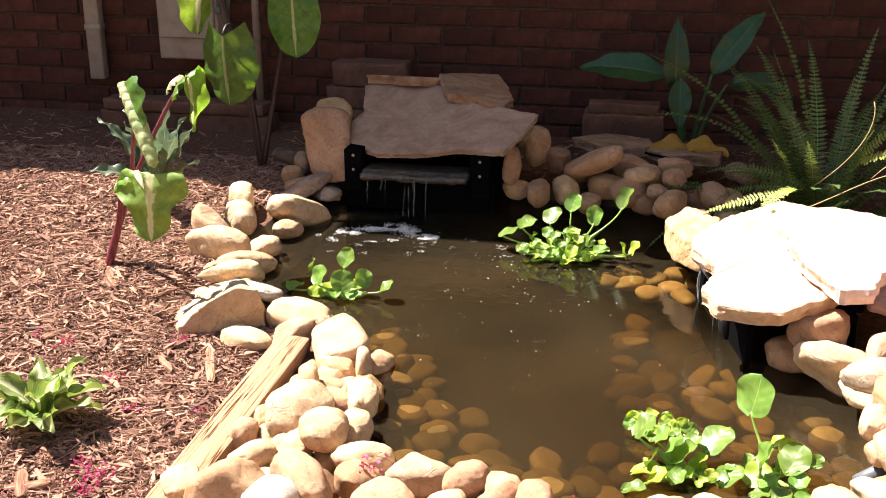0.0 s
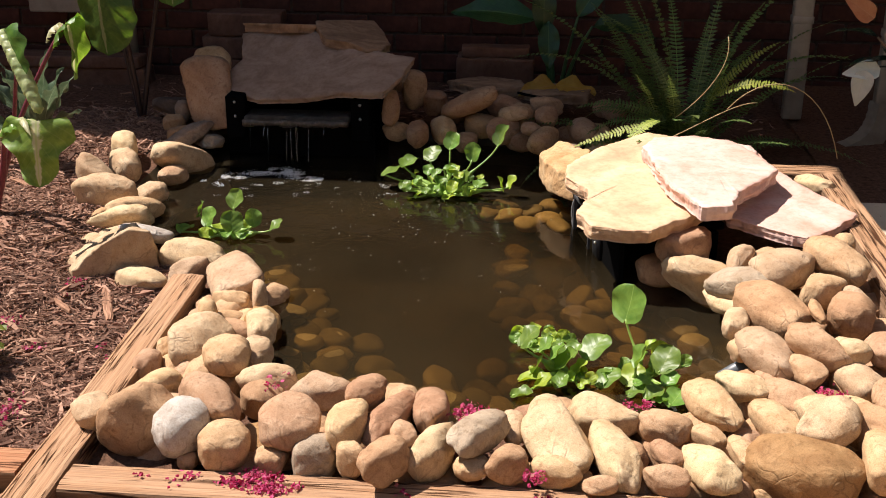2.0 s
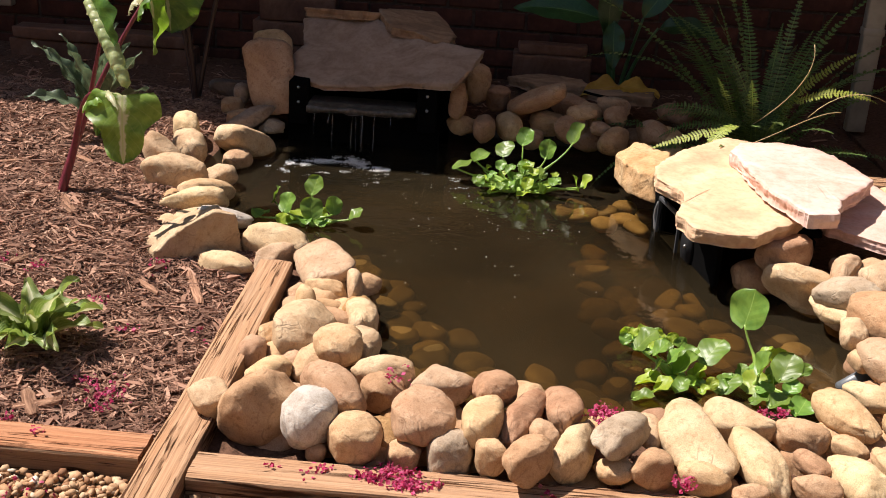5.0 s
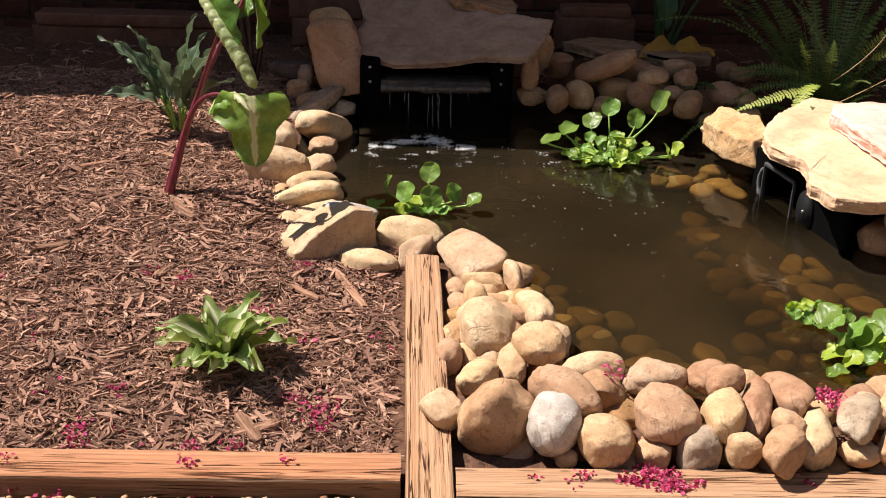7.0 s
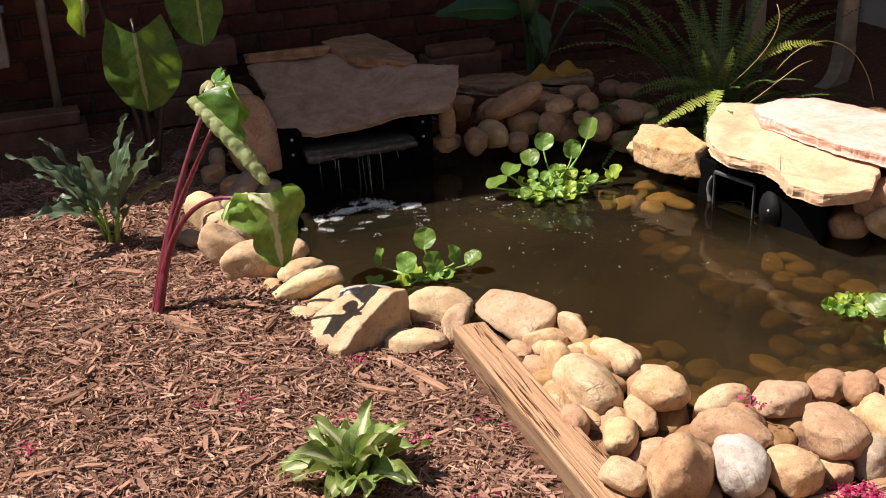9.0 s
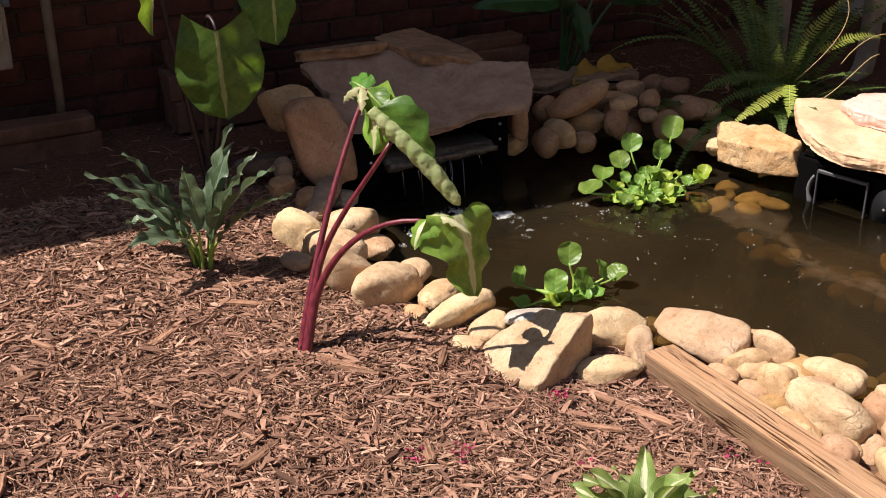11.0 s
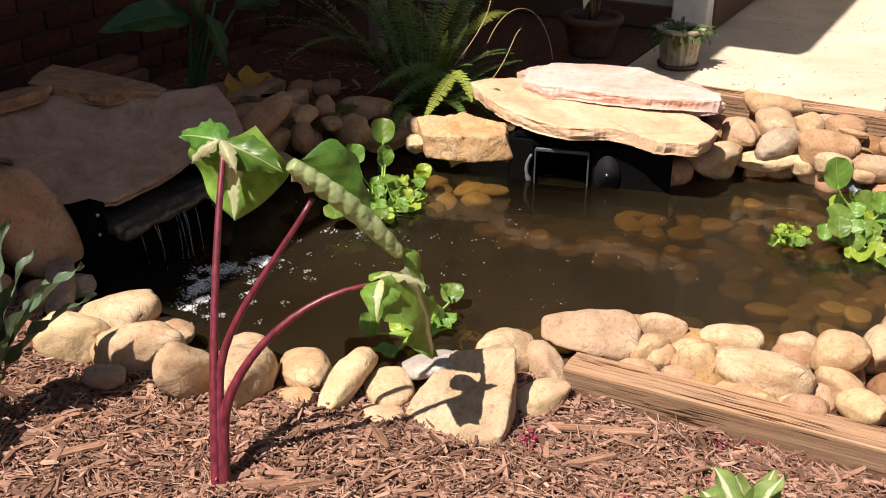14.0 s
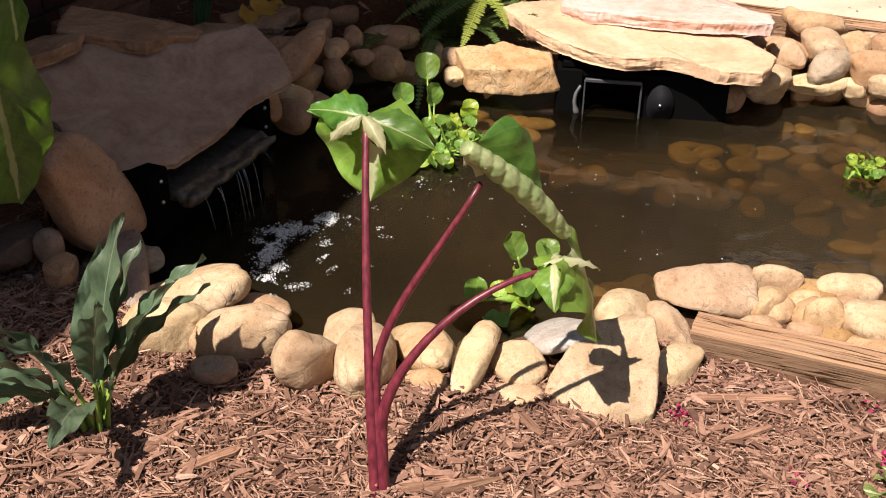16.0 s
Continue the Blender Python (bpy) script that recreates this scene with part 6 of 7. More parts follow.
# ---- fern, broad-leaved plant, potted plants by the wall ----
def frond_bm(L, bend, pairs, width, seed, start=0.0):
    """A fern frond along +y: a thin rib with many narrow leaflets."""
    rng = random.Random(seed)
    bm = bmesh.new()
    uvl = bm.loops.layers.uv.new("uv")
    pts, y, z = [], 0.0, 0.0
    for i in range(pairs + 1):
        ang = radians(start + bend * (i / pairs) ** 1.3)
        pts.append((Vector((0, y, z)), ang))
        y += math.cos(ang) * L / pairs
        z -= math.sin(ang) * L / pairs

    def face(vs, uvs):
        f = bm.faces.new([bm.verts.new(v) for v in vs])
        for lp, q in zip(f.loops, uvs):
            lp[uvl].uv = q

    for (p, a), (q, b) in zip(pts, pts[1:]):
        face((p + Vector((-0.0015, 0, 0)), p + Vector((0.0015, 0, 0)), q + Vector((0.001, 0, 0)), q + Vector((-0.001, 0, 0))), ((0.5, 0), (0.5, 0), (0.5, 1), (0.5, 1)))
    for i in range(2, pairs):
        p, a = pts[i]
        k = i / pairs
        half = width / 2 * (math.sin(math.pi * (0.12 + 0.88 * k)) ** 0.6) * (1.05 - 0.45 * k)
        fwd = Vector((0, math.cos(a), -math.sin(a)))
        up = Vector((0, math.sin(a), math.cos(a)))
        wd = L / pairs * 0.42
        for s in (-1, 1):
            tip = p + Vector((s * half * rng.uniform(0.85, 1.1), 0, 0)) + fwd * half * rng.uniform(0.1, 0.35) + up * half * rng.uniform(-0.15, 0.2)
            m = p.lerp(tip, 0.55)
            face((p - fwd * wd * 0.6, m - fwd * wd * 0.9 + up * 0.001, tip, m + fwd * wd * 0.9 - up * 0.001, p + fwd * wd * 0.8), ((0.5, 0), (0.2, 0.5), (0.5, 1), (0.8, 0.5), (0.5, 0)))
    return bm


def fern():
    rng = random.Random(21)
    base = Vector((0.42, 4.06, -0.09))
    top = tagged(empty("boston_fern", Matrix.Translation(base)), "large dark fern with arching fronds in shade", "plant")
    for k in range(58):
        a = k * 2.399 + rng.uniform(-0.2, 0.2)
        lift = rng.uniform(55, 86) if k < 26 else rng.uniform(15, 60)
        out = Vector((math.cos(a), math.sin(a), 0))
        if out.y > 0.4:
            lift = max(lift, 62)
        way = out * math.cos(radians(lift)) + Vector((0, 0, math.sin(radians(lift))))
        L = rng.uniform(0.50, 0.85)
        if out.y < -0.3:
            L, lift = rng.uniform(0.30, 0.46), max(lift, 42)
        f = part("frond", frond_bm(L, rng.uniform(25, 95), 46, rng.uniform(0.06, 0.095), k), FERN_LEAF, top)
        place(f, aim(out * rng.uniform(0.01, 0.08), way, out * -1 + Vector((0, 0, 0.6))))
    for at, way, L, bend, mat in (
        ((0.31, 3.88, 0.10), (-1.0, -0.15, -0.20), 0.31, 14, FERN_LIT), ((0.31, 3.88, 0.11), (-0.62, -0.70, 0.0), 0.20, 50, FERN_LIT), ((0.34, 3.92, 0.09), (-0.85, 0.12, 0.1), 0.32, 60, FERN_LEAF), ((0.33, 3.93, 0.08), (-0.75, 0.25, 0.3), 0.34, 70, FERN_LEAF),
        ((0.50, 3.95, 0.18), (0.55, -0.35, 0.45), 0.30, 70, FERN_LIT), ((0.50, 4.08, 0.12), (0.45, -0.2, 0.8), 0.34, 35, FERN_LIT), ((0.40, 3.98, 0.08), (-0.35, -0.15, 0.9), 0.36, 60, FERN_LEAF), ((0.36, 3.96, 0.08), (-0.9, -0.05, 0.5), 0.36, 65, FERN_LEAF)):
        f = part("frond", frond_bm(L, bend, 28, 0.066, 99 + L), mat, top, "yellow-green frond, sunlight put into its colour" if mat is FERN_LIT else "")
        place(f, aim(Vector(at) - base, way, Vector((-0.3, -0.4, 1))))
    for pts in (bez((-0.05, -0.15, 0.2), (0.05, -0.2, 0.3), (0.12, -0.25, 0.42), (0.1, -0.2, 0.5), 12), bez((-0.12, -0.3, 0.15), (0.0, -0.35, 0.22), (0.12, -0.3, 0.3), (0.2, -0.3, 0.3), 12), bez((0.12, -0.2, 0.25), (0.25, -0.22, 0.42), (0.42, -0.3, 0.38), (0.48, -0.32, 0.12), 14)):
        part("dry_stem", tube_bm(pts, 0.0015, 5), STRAW, top, "dry straw-coloured runner")


fern()


def broad_plant():
    base = Vector((-0.05, 4.78, -0.06))
    top = tagged(empty("broad_leaf_plant", Matrix.Translation(base)), "broad-leaved dark green plant against the brick wall", "plant")
    for tip, way, L, W, face, bend in (
        ((-0.09, -0.08, 0.36), (-1.0, -0.05, 0.28), 0.38, 0.13, (0.1, -0.75, 0.7), 45), ((-0.06, -0.09, 0.30), (0.0, -0.05, 1.0), 0.30, 0.10, (0.1, -1.0, 0.0), 30), ((0.08, -0.06, 0.37), (0.62, 0.0, 1.0), 0.32, 0.11, (-0.4, -0.9, 0.2), 25),
        ((-0.04, -0.12, 0.36), (0.05, -0.4, -1.0), 0.20, 0.09, (0.0, -1.0, 0.3), 10), ((0.14, -0.1, 0.34), (0.8, -0.4, 0.3), 0.28, 0.10, (0.0, -0.6, 0.8), 70)):
        d = Vector(tip)
        part("stalk", tube_bm(bez((d.x * 0.2, 0.0, 0), (d.x * 0.3, 0, 0.12), (d.x * 0.6, d.y * 0.6, 0.24), d, 10), [0.011 - 0.0006 * i for i in range(11)], 8), GREEN_DARK, top)
        leaf = part("leaf", blade_bm(L, W, prof_lance, bend, 14, 0, 0.006, 3.0, 18, 7, 0.0, 0, L * 17), BROAD, top)
        place(leaf, aim(d, way, face))
    for at, way in (((0.0, -0.22, 0.12), (0.95, -0.25, 0.05)), ((0.0, -0.22, 0.12), (-0.8, -0.4, 0.0))):
        leaf = part("leaf", blade_bm(0.17, 0.11, prof_hosta, 30, 10, 0, 0.012, 2.0, 12, 6, 0.0, 15, 3.0), DRY_LEAF, top, "yellowed dying leaf")
        place(leaf, aim(at, way, (0, -0.6, 1)))


GREEN_DARK = Mat("dark_green_stalk", 0.45).color((0.05, 0.11, 0.035)).m
broad_plant()


def pot_bm(r0, r1, h, rim, wall=0.012, sides=40, ribs=0):
    """A pot turned about its axis, with a rim and a hollow."""
    bm = bmesh.new()
    prof = [(r0 * 0.98, 0.0), (r0, 0.006), (r0 + (r1 - r0) * 0.5, h * 0.5), (r1, h - rim), (r1 + 0.012, h - rim), (r1 + 0.015, h - 0.004), (r1 + 0.010, h), (r1 - wall, h), (r1 - wall - 0.004, h - 0.03), (0.001, h - 0.032)]
    rows = []
    for r, z in prof:
        rows.append([bm.verts.new(((r + (0.004 * math.cos(a * ribs) if ribs and 0 < z < h - rim else 0)) * math.cos(a), (r + (0.004 * math.cos(a * ribs) if ribs and 0 < z < h - rim else 0)) * math.sin(a), z)) for a in [2 * math.pi * i / sides for i in range(sides)]])
    for a, b in zip(rows, rows[1:]):
        for i in range(sides):
            bm.faces.new((a[i], a[(i + 1) % sides], b[(i + 1) % sides], b[i]))
    bm.faces.new(rows[0][::-1])
    bm.faces.new(rows[-1])
    return bm


TERRACOTTA = stone_mat("brown_terracotta", (0.09, 0.055, 0.036), (0.14, 0.085, 0.058), (0.19, 0.125, 0.09), 0.7)
GLAZED = stone_mat("weathered_white_pot", (0.30, 0.25, 0.17), (0.46, 0.41, 0.31), (0.58, 0.54, 0.45), 0.5)
POT_SOIL = Mat("pot_soil", 0.95).color((0.035, 0.022, 0.015)).m


def rubber_plant():
    rng = random.Random(8)
    base = Vector((1.40, 3.77, -0.06))
    top = tagged(empty("rubber_plant", Matrix.Translation(base)), "dark rubber plant in a brown terracotta pot", "plant")
    pot = part("pot", pot_bm(0.092, 0.122, 0.17, 0.032), TERRACOTTA, top, "brown terracotta pot")
    bm = bmesh.new()
    bmesh.ops.create_cone(bm, cap_ends=True, segments=28, radius1=0.108, radius2=0.106, depth=0.01, matrix=pose(0, 0, 0.145))
    part("soil", bm, POT_SOIL, pot)
    stems = []
    for k, (ex, ey, ez) in enumerate(((-0.02, 0.02, 0.75), (-0.10, -0.05, 0.62), (0.10, 0.03, 0.70), (0.05, -0.09, 0.6), (-0.45, -0.13, 0.52))):
        e = Vector((ex, ey, ez))
        pts = bez((ex * 0.15, ey * 0.15, 0.16), (ex * 0.3, ey * 0.3, 0.3), e * 0.7, e, 10)
        part("stem", tube_bm(pts, [0.011 - 0.0007 * i for i in range(11)], 8), BROWN_STEM, top)
        stems.append(pts)
    for k in range(26):
        pts = stems[k % 5]
        p = pts[rng.randint(5, 10)]
        a = k * 2.399
        out = Vector((math.cos(a), math.sin(a), rng.uniform(-0.2, 0.7)))
        leaf = part("leaf", blade_bm(rng.uniform(0.14, 0.19), rng.uniform(0.06, 0.08), prof_hosta, rng.uniform(10, 50), 12, 0, 0.003, 2.0, 10, 5, 0.0, 0, k), RUBBER_LEAF, top)
        place(leaf, aim(p, out, Vector((0, 0, 1)) - out * 0.2))
    for at, way, face, mat, lab in (((-0.37, -0.10, 0.58), (-0.5, -0.1, 0.35), (0.0, -1.0, 0.3), RUST_LEAF, "rust-coloured leaf"), ((-0.38, -0.12, 0.42), (-0.15, -0.1, -0.9), (-0.2, -1.0, 0.4), SILVER_LEAF, "pale leaf underside catching light"), ((-0.33, -0.10, 0.42), (-0.9, -0.2, -0.05), (0, -0.9, 0.6), SILVER_LEAF, "pale glossy leaf")):
        leaf = part("leaf", blade_bm(0.12, 0.07, prof_hosta, 20, 8, 0, 0.002, 2.0, 10, 5), mat, top, lab)
        place(leaf, aim(Vector(at) + Vector((-0.10, -0.03, 0.0)), way, face))


rubber_plant()


def small_pot():
    rng = random.Random(31)
    base = Vector((1.37, 3.365, -0.06))
    top = tagged(empty("potted_plant", Matrix.Translation(base)), "arching green plant in a ribbed white pot", "plant")
    pot = part("pot", pot_bm(0.070, 0.088, 0.170, 0.018, sides=72, ribs=18), GLAZED, top, "weathered ribbed white pot")
    bm = bmesh.new()
    bmesh.ops.create_cone(bm, cap_ends=True, segments=24, radius1=0.068, radius2=0.066, depth=0.01, matrix=pose(0, 0, 0.148))
    part("soil", bm, POT_SOIL, pot)
    for k in range(64):
        a = k * 2.399
        out = Vector((math.cos(a), math.sin(a), rng.uniform(0.1, 1.0)))
        leaf = part("leaf", blade_bm(rng.uniform(0.08, 0.15), rng.uniform(0.016, 0.027), prof_lance, rng.uniform(50, 130), 10, 0, 0.005, 4.0, 12, 3, 0.0, rng.uniform(-40, 40), k), FERN_LEAF, top)
        place(leaf, aim(Vector((math.cos(a) * 0.03, math.sin(a) * 0.03, 0.148)), out, Vector((0, 0, 1)) - out * 0.3))
    sau = bmesh.new()
    bmesh.ops.create_cone(sau, cap_ends=True, segments=36, radius1=0.078, radius2=0.088, depth=0.02, matrix=pose(0, 0, 0.011))
    part("saucer", sau, TERRACOTTA, top)


small_pot()


# ---- downspouts and meter box ----
def downspout(x, y, top_z, bot_z, elbow, label):
    ob = tagged(empty("downspout", pose(x, y, 0)), label, "downspout")
    part("pipe", box_bm(0.075, 0.055, top_z - bot_z, 0.008, 2, (0, 0, (top_z + bot_z) / 2)), WHITE_METAL, ob)
    for z in (0.35, 1.6):
        part("strap", box_bm(0.082, 0.06, 0.03, 0.003, 1, (0, 0, z)), WHITE_METAL, ob)
    if elbow:
        bm = bmesh.new()
        rows = []
        pts = bez((0, 0, bot_z + 0.01), (0, 0, bot_z - 0.09), (-0.03, -0.02, bot_z - 0.165), (-0.16, -0.06, bot_z - 0.19), 14)
        for i, c in enumerate(pts):
            d = (pts[min(i + 1, 14)] - pts[max(i - 1, 0)]).normalized()
            side = d.cross(Vector((0.35, -0.94, 0))).normalized()
            deep = d.cross(side)
            g = 1.06 + 0.05 * (i % 2)
            rows.append([bm.verts.new(c + (side * 0.0385 * p + deep * 0.0285 * q) * g) for p, q in ((1, 1), (-1, 1), (-1, -1), (1, -1))])
        for a, b in zip(rows, rows[1:]):
            for i in range(4):
                bm.faces.new((a[i], a[(i + 1) % 4], b[(i + 1) % 4], b[i]))
        part("elbow", bm, WHITE_METAL, ob, "ribbed elbow at the foot", smooth=False)
    return ob


WHITE_METAL = Mat("painted_metal", 0.45)
WHITE_METAL.color(WHITE_METAL.ramp(WHITE_METAL.noise(WHITE_METAL.coords(), 14.0, 5), [(0.3, (0.20, 0.165, 0.125)), (0.6, (0.29, 0.25, 0.19))]))
WHITE_METAL = WHITE_METAL.m
downspout(0.90, 4.55, 2.8, -0.05, False, "white painted metal downspout beside the fern")
downspout(1.185, 4.30, 2.8, 0.08, True, "white metal downspout with a kicked-out elbow")
downspout(-2.86, 5.14, 2.8, 0.10, False, "beige downspout on the brick wall")


def meter_box():
    ob = tagged(empty("utility_box", pose(-2.33, 5.10, 0.6)), "beige metal utility box on the brick wall", "utility box")
    part("box_body", box_bm(0.30, 0.16, 0.74, 0.01, 2, (0, 0.01, 0.0)), WHITE_METAL, ob, smooth=False)
    part("box_cover", box_bm(0.27, 0.02, 0.60, 0.006, 1, (0, -0.08, 0.03)), WHITE_METAL, ob, smooth=False)
    part("latch", box_bm(0.025, 0.015, 0.03, 0.003, 1, (0.155, -0.07, -0.14)), GREY_PLASTIC, ob)
    part("conduit", tube_bm(((0.30, 0.02, -0.7), (0.30, 0.02, 0.3), (0.30, 0.02, 1.0)), 0.018, 12), WHITE_METAL, ob)


meter_box()


def hose():
    ob = mesh_object("irrigation_tube", tube_bm(bez((-0.20, 4.36, 0.075), (-0.13, 4.33, 0.062), (-0.08, 4.35, 0.07), (-0.03, 4.33, 0.03), 14), 0.005, 8), BLACK_PLASTIC)
    tagged(ob, "thin black irrigation tube over the shaded rocks", "tube")
    pipe = mesh_object("pipe_end", tube_bm(((0.50, 2.525, -0.098), (0.44, 2.485, -0.115), (0.37, 2.438, -0.136)), 0.018, 16), GREY_PLASTIC)
    tagged(pipe, "grey plastic pipe end between the rocks", "pipe")


hose()


# ---- loose stuff: bark, gravel, petals ----
def chip_mesh(rng, n, area, ok, lmin, lmax, base_z, fine=0.72):
    """Shredded bark: fine split strands and flat flakes lying across one another."""
    verts, faces = [], []
    made = 0
    while made < n:
        x, y = rng.uniform(area[0], area[2]), rng.uniform(area[1], area[3])
        if not ok(x, y):
            continue
        made += 1
        strand = rng.random() < fine
        L = lmin + (lmax - lmin) * rng.random() ** (1.5 if strand else 2.6)
        z = base_z(x, y) + 0.010 * noise.noise(Vector((x * 13, y * 13, 4))) + rng.uniform(0.0, 0.013)
        k = len(verts)
        if strand:
            w = rng.uniform(0.0006, 0.0019)
            m = pose(x, y, z, 0, rng.gauss(0, 11), rng.uniform(0, 360))
            bow, arch = rng.uniform(-0.16, 0.16) * L, rng.uniform(-0.02, 0.08) * L
            for s in (-1, 0, 1):
                c = Vector((s * L / 2, (1 - s * s) * bow, (1 - s * s) * arch))
                for a, b in ((-1, -0.6), (1, -0.6), (0, 0.9)):
                    verts.append(m @ (c + Vector((0, a * w, b * w * 0.8))))
            for r in (0, 3):
                for i in range(3):
                    faces.append((k + r + i, k + r + (i + 1) % 3, k + r + 3 + (i + 1) % 3, k + r + 3 + i))
            continue
        w = L * rng.uniform(0.05, 0.17) * 0.62 + 0.0012
        th = rng.uniform(0.0008, 0.0028)
        m = pose(x, y, z, rng.gauss(0, 20), rng.gauss(0, 12), rng.uniform(0, 360))
        bow = rng.uniform(-0.10, 0.10) * L
        for s in (-1, 0, 1):
            sw = w * (rng.uniform(0.2, 0.95) if s else 1.0)
            cx, cz = s * L / 2 * rng.uniform(0.85, 1.15), (1 - s * s) * th * 0.6
            for a, b in ((-1, -1), (1, -1), (1, 1), (-1, 1)):
                verts.append(m @ Vector((cx + a * rng.uniform(-0.1, 0.1) * L, a * sw + (1 - s * s) * bow, b * th + cz)))
        for r in (0, 4):
            for i in range(4):
                faces.append((k + r + i, k + r + (i + 1) % 4, k + r + 4 + (i + 1) % 4, k + r + 4 + i))
        faces.append((k + 3, k + 2, k + 1, k))
        faces.append((k + 8, k + 9, k + 10, k + 11))
    return verts, faces


def on_bed(x, y):
    s = pond_side(x, y)
    if s > -0.13 and y < 4.0 and x > -1.7:
        return False
    if s > -0.05:
        return False
    return x < -1.145 or y > 4.3


chip_rng = random.Random(42)
v, f = chip_mesh(chip_rng, 76000, (-3.05, 1.93, -1.14, 4.5), on_bed, 0.010, 0.070, bed_height)
tagged(pydata_object("bark_mulch", v, f, MULCH), "reddish-brown shredded bark mulch covering the bed", "mulch", kind="stuff")
v, f = chip_mesh(chip_rng, 3500, (-4.6, 1.93, 0.85, 5.1), on_bed, 0.02, 0.09, bed_height)
tagged(pydata_object("bark_mulch", v, f, MULCH), "scattered bark mulch at the bed's far side", "mulch", kind="stuff")

CHIP = Mat("split_bark", 0.9, spec=0.1)
_v = CHIP.coords((3, 90, 90))
CHIP.color(CHIP.hsv(CHIP.ramp(CHIP.noise(_v, 2.0, 5, 0.65), [(0.32, (0.10, 0.052, 0.033)), (0.5, (0.25, 0.135, 0.085)), (0.7, (0.40, 0.235, 0.150))]), CHIP.span(CHIP.random(), 0.6, 1.25)))
CHIP.bump(CHIP.noise(_v, 3.0, 4), 0.5, 0.003)
CHIP = CHIP.m


def bark_piece(x0, y0, x1, y1, w, lab="large split piece of bark on the mulch"):
    L = math.hypot(x1 - x0, y1 - y0)
    off = Vector((x0 * 31, y0 * 17, 0))
    bm = bmesh.new()
    n, across, rows = 14, (-1.0, -0.62, -0.25, 0.1, 0.45, 0.75, 1.0), []
    ends = [(1 + 0.16 * noise.noise(Vector((k * 3.1, 0, 0)) + off), 1 + 0.16 * noise.noise(Vector((k * 3.1, 7, 0)) + off)) for k in across]
    for i in range(n + 1):
        u = 2 * i / n - 1
        taper = 1 - 0.45 * abs(u) ** 3 + 0.12 * noise.noise(Vector((u * 2, 3, 0)) + off)
        row = []
        for k, e in zip(across, ends):
            ridge = 0.0045 * noise.noise(Vector((u * 0.8, k * 4.5, 1)) + off) + 0.0012 * noise.noise(Vector((u * 9, k * 9, 2)) + off)
            row.append((u * L / 2 * e[u > 0], k * w / 2 * taper + 0.003 * noise.noise(Vector((u * 3, k, 4)) + off), 0.004 * (1 - k * k) + ridge))
        rows.append([bm.verts.new(p) for p in row] + [bm.verts.new((p[0], p[1], -0.006)) for p in reversed(row)])
    m = 2 * len(across)
    for r0, r1 in zip(rows, rows[1:]):
        for i in range(m):
            bm.faces.new((r0[i], r1[i], r1[(i + 1) % m], r0[(i + 1) % m]))
    for row in (rows[0], rows[-1]):
        bm.faces.new(row)
    bmesh.ops.recalc_face_normals(bm, faces=bm.faces[:])
    ob = mesh_object("bark_piece", bm, CHIP, False)
    xm, ym = (x0 + x1) / 2, (y0 + y1) / 2
    ob.matrix_world = pose(xm, ym, bed_height(xm, ym) + 0.013, chip_rng.uniform(-12, 12), chip_rng.uniform(-5, 5), math.degrees(math.atan2(y1 - y0, x1 - x0)))
    tagged(ob, lab, "bark", "large bark pieces")


bark_piece(-1.307, 2.803, -1.223, 2.616, 0.026, "long orange-brown split piece of bark")
bark_piece(-1.452, 2.757, -1.345, 2.650, 0.018, "long orange-brown stick of bark by the timber")
bark_piece(-1.815, 3.170, -1.735, 3.075, 0.020, "split stick of bark at the elephant ear")
bark_piece(-1.833, 3.232, -1.745, 3.097, 0.03, "split piece of bark at the elephant ear")
for _ in range(24):
    x, y, a, L = chip_rng.uniform(-2.7, -1.25), chip_rng.uniform(2.0, 3.9), chip_rng.uniform(0, 6.28), chip_rng.uniform(0.06, 0.13)
    if on_bed(x, y) and (x + 1.535) ** 2 + (y - 2.335) ** 2 > 0.01:
        bark_piece(x, y, x + L * math.cos(a), y + L * math.sin(a), chip_rng.uniform(0.012, 0.032))


def pebble_field(rng, n, x0, y0, x1, y1, z):
    base = bmesh.new()
    bmesh.ops.create_icosphere(base, subdivisions=1, radius=1.0)
    bv = np.array([q.co[:] for q in base.verts])
    bf = np.array([[q.index for q in p.verts] for p in base.faces])
    base.free()
    allv, allf = [], []
    for k in range(n):
        s = 0.005 + 0.0085 * rng.random() ** 1.3
        d = np.array((s * rng.uniform(0.9, 1.4), s * rng.uniform(0.75, 1.0), s * rng.uniform(0.42, 0.7)))
        q = bv * d * (1 + 0.12 * np.sin(bv[:, [1, 2, 0]] * 3 + k))
        m = np.array(Euler((rng.gauss(0, 0.4), rng.gauss(0, 0.4), rng.uniform(0, 6.3))).to_matrix())
        q = q @ m.T + np.array((rng.uniform(x0, x1), rng.uniform(y0, y1), z + rng.uniform(0.0, 0.014)))
        allv.append(q)
        allf.append(bf + k * len(bv))
    return np.concatenate(allv).tolist(), np.concatenate(allf).tolist()


v, f = pebble_field(random.Random(6), 12500, -2.7, 1.38, 0.55, 1.82, GRAVEL_Z)
tagged(pydata_object("pea_gravel", v, f, GRAVEL, True), "mixed tan, brown and white pea gravel", "gravel", kind="stuff")


PETAL = Mat("crepe_petal", 0.6)
PETAL.color(PETAL.ramp(PETAL.island(), [(0.0, (0.30, 0.015, 0.06)), (0.5, (0.52, 0.04, 0.14)), (0.85, (0.62, 0.09, 0.24)), (1.0, (0.45, 0.20, 0.16))]))
_tr = PETAL.node("ShaderNodeBsdfTranslucent")
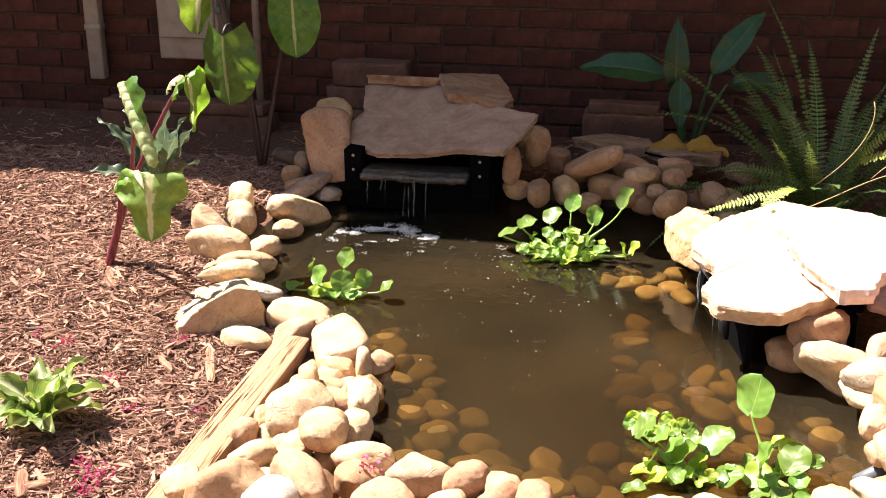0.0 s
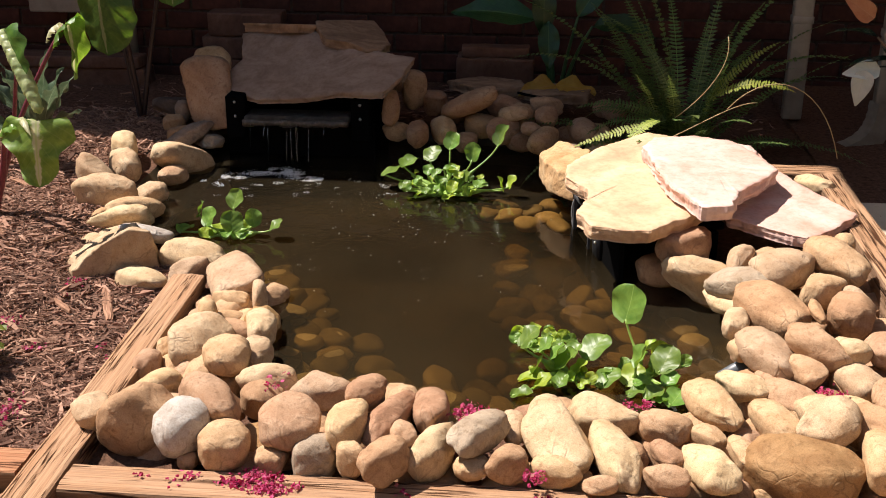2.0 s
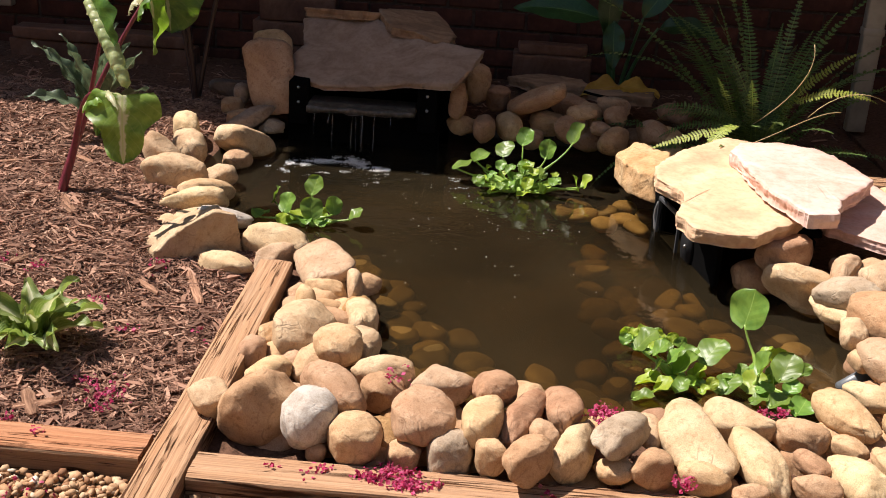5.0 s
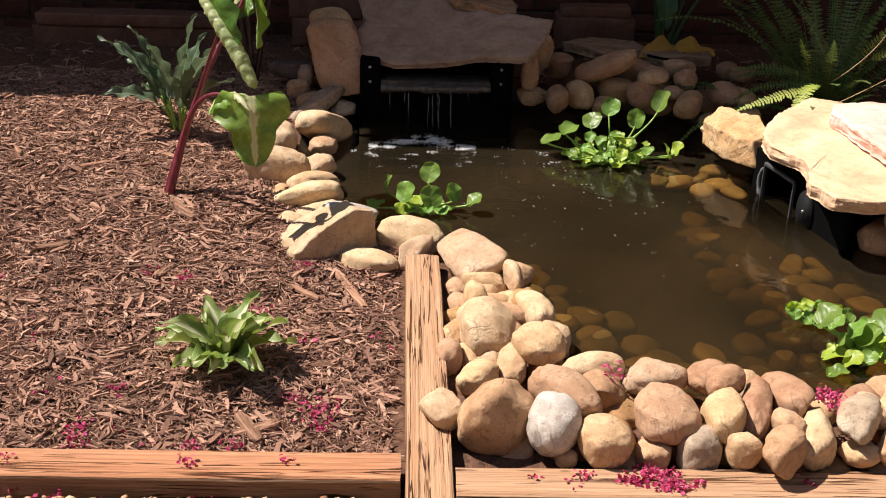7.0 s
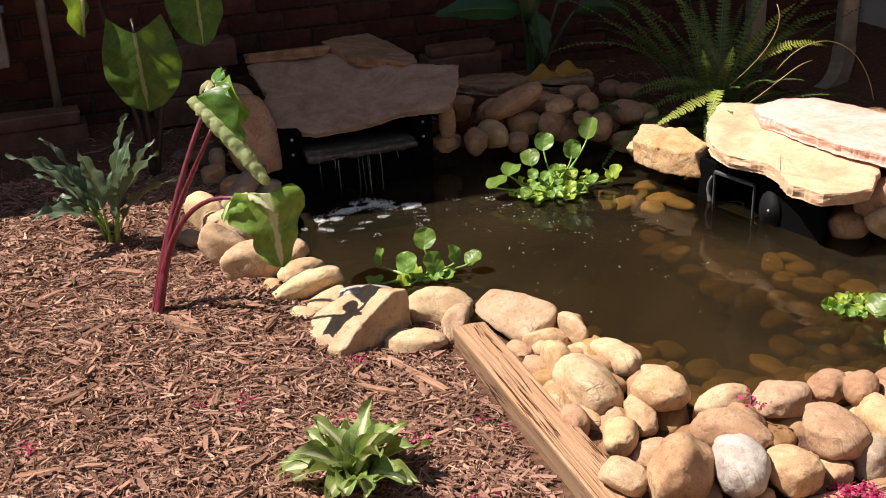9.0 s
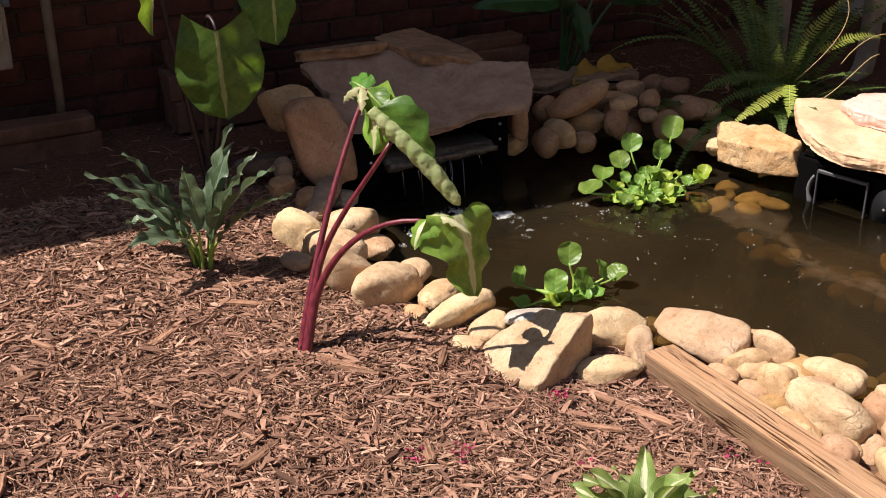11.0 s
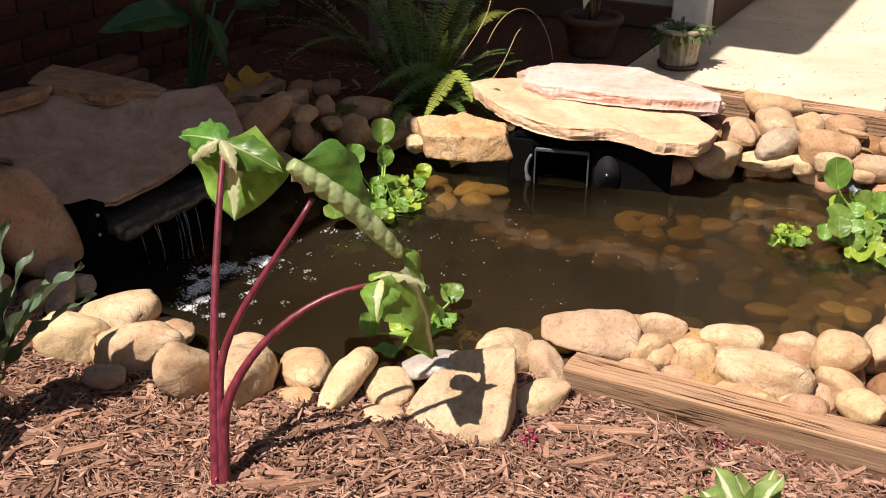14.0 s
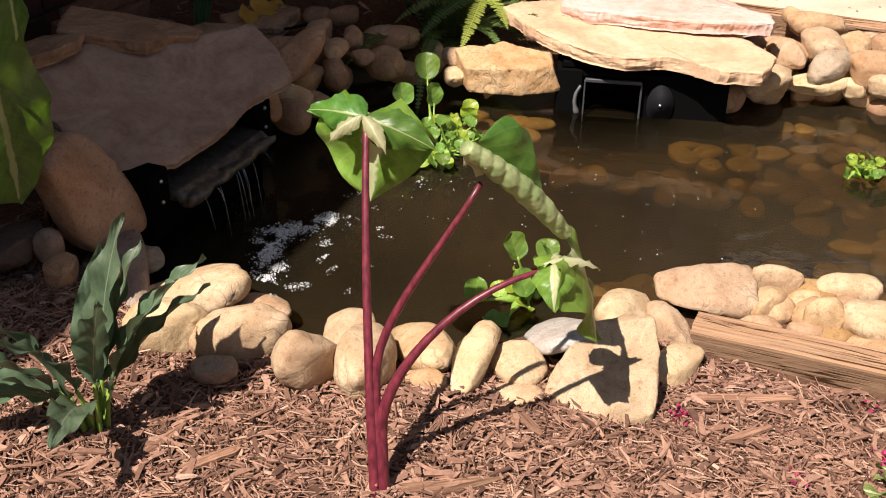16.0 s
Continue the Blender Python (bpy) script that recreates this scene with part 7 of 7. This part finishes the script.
PETAL.link(PETAL.b.inputs["Base Color"].links[0].from_socket, _tr.inputs["Color"])
_mx = PETAL.node("ShaderNodeMixShader")
_mx.inputs[0].default_value = 0.45
PETAL.link(PETAL.b.outputs[0], _mx.inputs[1])
PETAL.link(_tr.outputs[0], _mx.inputs[2])
PETAL.link(_mx.outputs[0], PETAL.t.nodes["Material Output"].inputs["Surface"])
PETAL = PETAL.m


def petals():
    rng = random.Random(17)
    verts, faces = [], []

    def petal(x, y, z):
        m = pose(x, y, z, rng.gauss(0, 40), rng.gauss(0, 40), rng.uniform(0, 360))
        s = rng.uniform(0.0022, 0.0046)
        k = len(verts)
        for i in range(3):
            for j in range(3):
                verts.append(m @ Vector(((i - 1) * s, (j - 1) * s, rng.uniform(-0.4, 0.5) * s)))
        for i in range(2):
            for j in range(2):
                faces.append((k + i * 3 + j, k + i * 3 + j + 1, k + i * 3 + j + 4, k + i * 3 + j + 3))

    def heap(x, y, z, n, r, ry=None):
        for _ in range(int(n * 1.7)):
            petal(x + rng.gauss(0, r), y + rng.gauss(0, ry or r), z + rng.uniform(0, 0.009))

    def bed(x, y, n, r):
        for _ in range(max(2, n // 9)):
            cx, cy = x + rng.gauss(0, r), y + rng.gauss(0, r)
            for _ in range(rng.choice((3, 8, 14, 24))):
                px, py = cx + rng.gauss(0, 0.013), cy + rng.gauss(0, 0.013)
                petal(px, py, bed_height(px, py) + rng.uniform(0.010, 0.024))

    for x, y, n in ((-0.66, 1.83, 26), (-0.63, 1.85, 22), (-0.61, 1.82, 26), (-0.585, 1.845, 22), (-0.575, 1.81, 22), (-0.60, 1.865, 18), (-0.645, 1.875, 14), (-0.54, 1.825, 10), (-0.695, 1.84, 8), (-0.76, 1.85, 7), (-0.79, 1.83, 5), (-0.33, 1.83, 7), (-0.05, 1.83, 10), (0.25, 1.84, 9), (-0.86, 1.84, 5), (-2.2, 1.88, 14), (-2.13, 1.87, 9), (-1.9, 1.88, 10), (-1.55, 1.88, 9), (-1.35, 1.89, 5)):
        heap(x, y, -0.108, n, 0.011, 0.009)
    heap(-0.215, 2.07, -0.055, 60, 0.018)
    heap(-0.205, 2.03, -0.062, 35, 0.012)
    heap(0.06, 2.15, -0.075, 40, 0.020, 0.010)
    heap(0.13, 2.14, -0.065, 22, 0.012)
    heap(0.17, 2.145, -0.06, 12, 0.008)
    heap(-0.07, 1.865, -0.075, 30, 0.014)
    heap(-0.69, 1.97, -0.085, 22, 0.010)
    heap(-0.66, 2.16, -0.06, 12, 0.02)
    heap(0.55, 2.16, -0.02, 16, 0.015)
    for x, y, n, r in ((-1.30, 2.14, 60, 0.04), (-1.27, 2.03, 40, 0.07), (-1.75, 1.97, 110, 0.10), (-2.2, 1.99, 120, 0.14), (-1.45, 2.0, 60, 0.10), (-2.0, 2.5, 50, 0.15), (-1.30, 2.5, 25, 0.12), (-1.25, 2.35, 25, 0.08), (-2.3, 2.9, 25, 0.2), (-1.45, 2.72, 16, 0.05), (-1.7, 2.6, 25, 0.15), (-2.25, 2.2, 60, 0.15)):
        bed(x, y, n, r)
    for x, y, n, r in ((-0.62, 1.72, 90, 0.045), (-0.85, 1.70, 40, 0.06), (-1.8, 1.76, 160, 0.12), (-1.4, 1.72, 60, 0.05), (-2.3, 1.75, 120, 0.12), (-1.2, 1.66, 40, 0.04), (-0.3, 1.66, 40, 0.08), (-0.95, 1.66, 40, 0.03)):
        heap(x, y, GRAVEL_Z + 0.014, n, r, 0.035)
    tagged(pydata_object("fallen_petals", verts, faces, PETAL), "fallen bright pink crepe myrtle petals", "petals", kind="stuff")


petals()


def patio_litter():
    rng = random.Random(44)
    verts, faces = [], []
    for _ in range(420):
        x, y = 0.92 + 2.4 * rng.random() ** 1.6, rng.uniform(1.6, 3.5)
        m = pose(x, y, -0.0585, rng.gauss(0, 12), rng.gauss(0, 12), rng.uniform(0, 360))
        l, w = rng.uniform(0.002, 0.010), rng.uniform(0.0012, 0.004)
        k = len(verts)
        verts.extend(m @ Vector(p) for p in ((-l, 0, 0.0005), (0, -w, 0.0012), (l, 0, 0.0005), (0, w, 0.0012), (0, 0, 0.0025)))
        faces.extend(((k, k + 1, k + 4), (k + 1, k + 2, k + 4), (k + 2, k + 3, k + 4), (k + 3, k, k + 4)))
    tagged(pydata_object("leaf_litter", verts, faces, MULCH), "dry brown leaf bits scattered over the patio", "litter", kind="stuff")


patio_litter()


brick_wall()
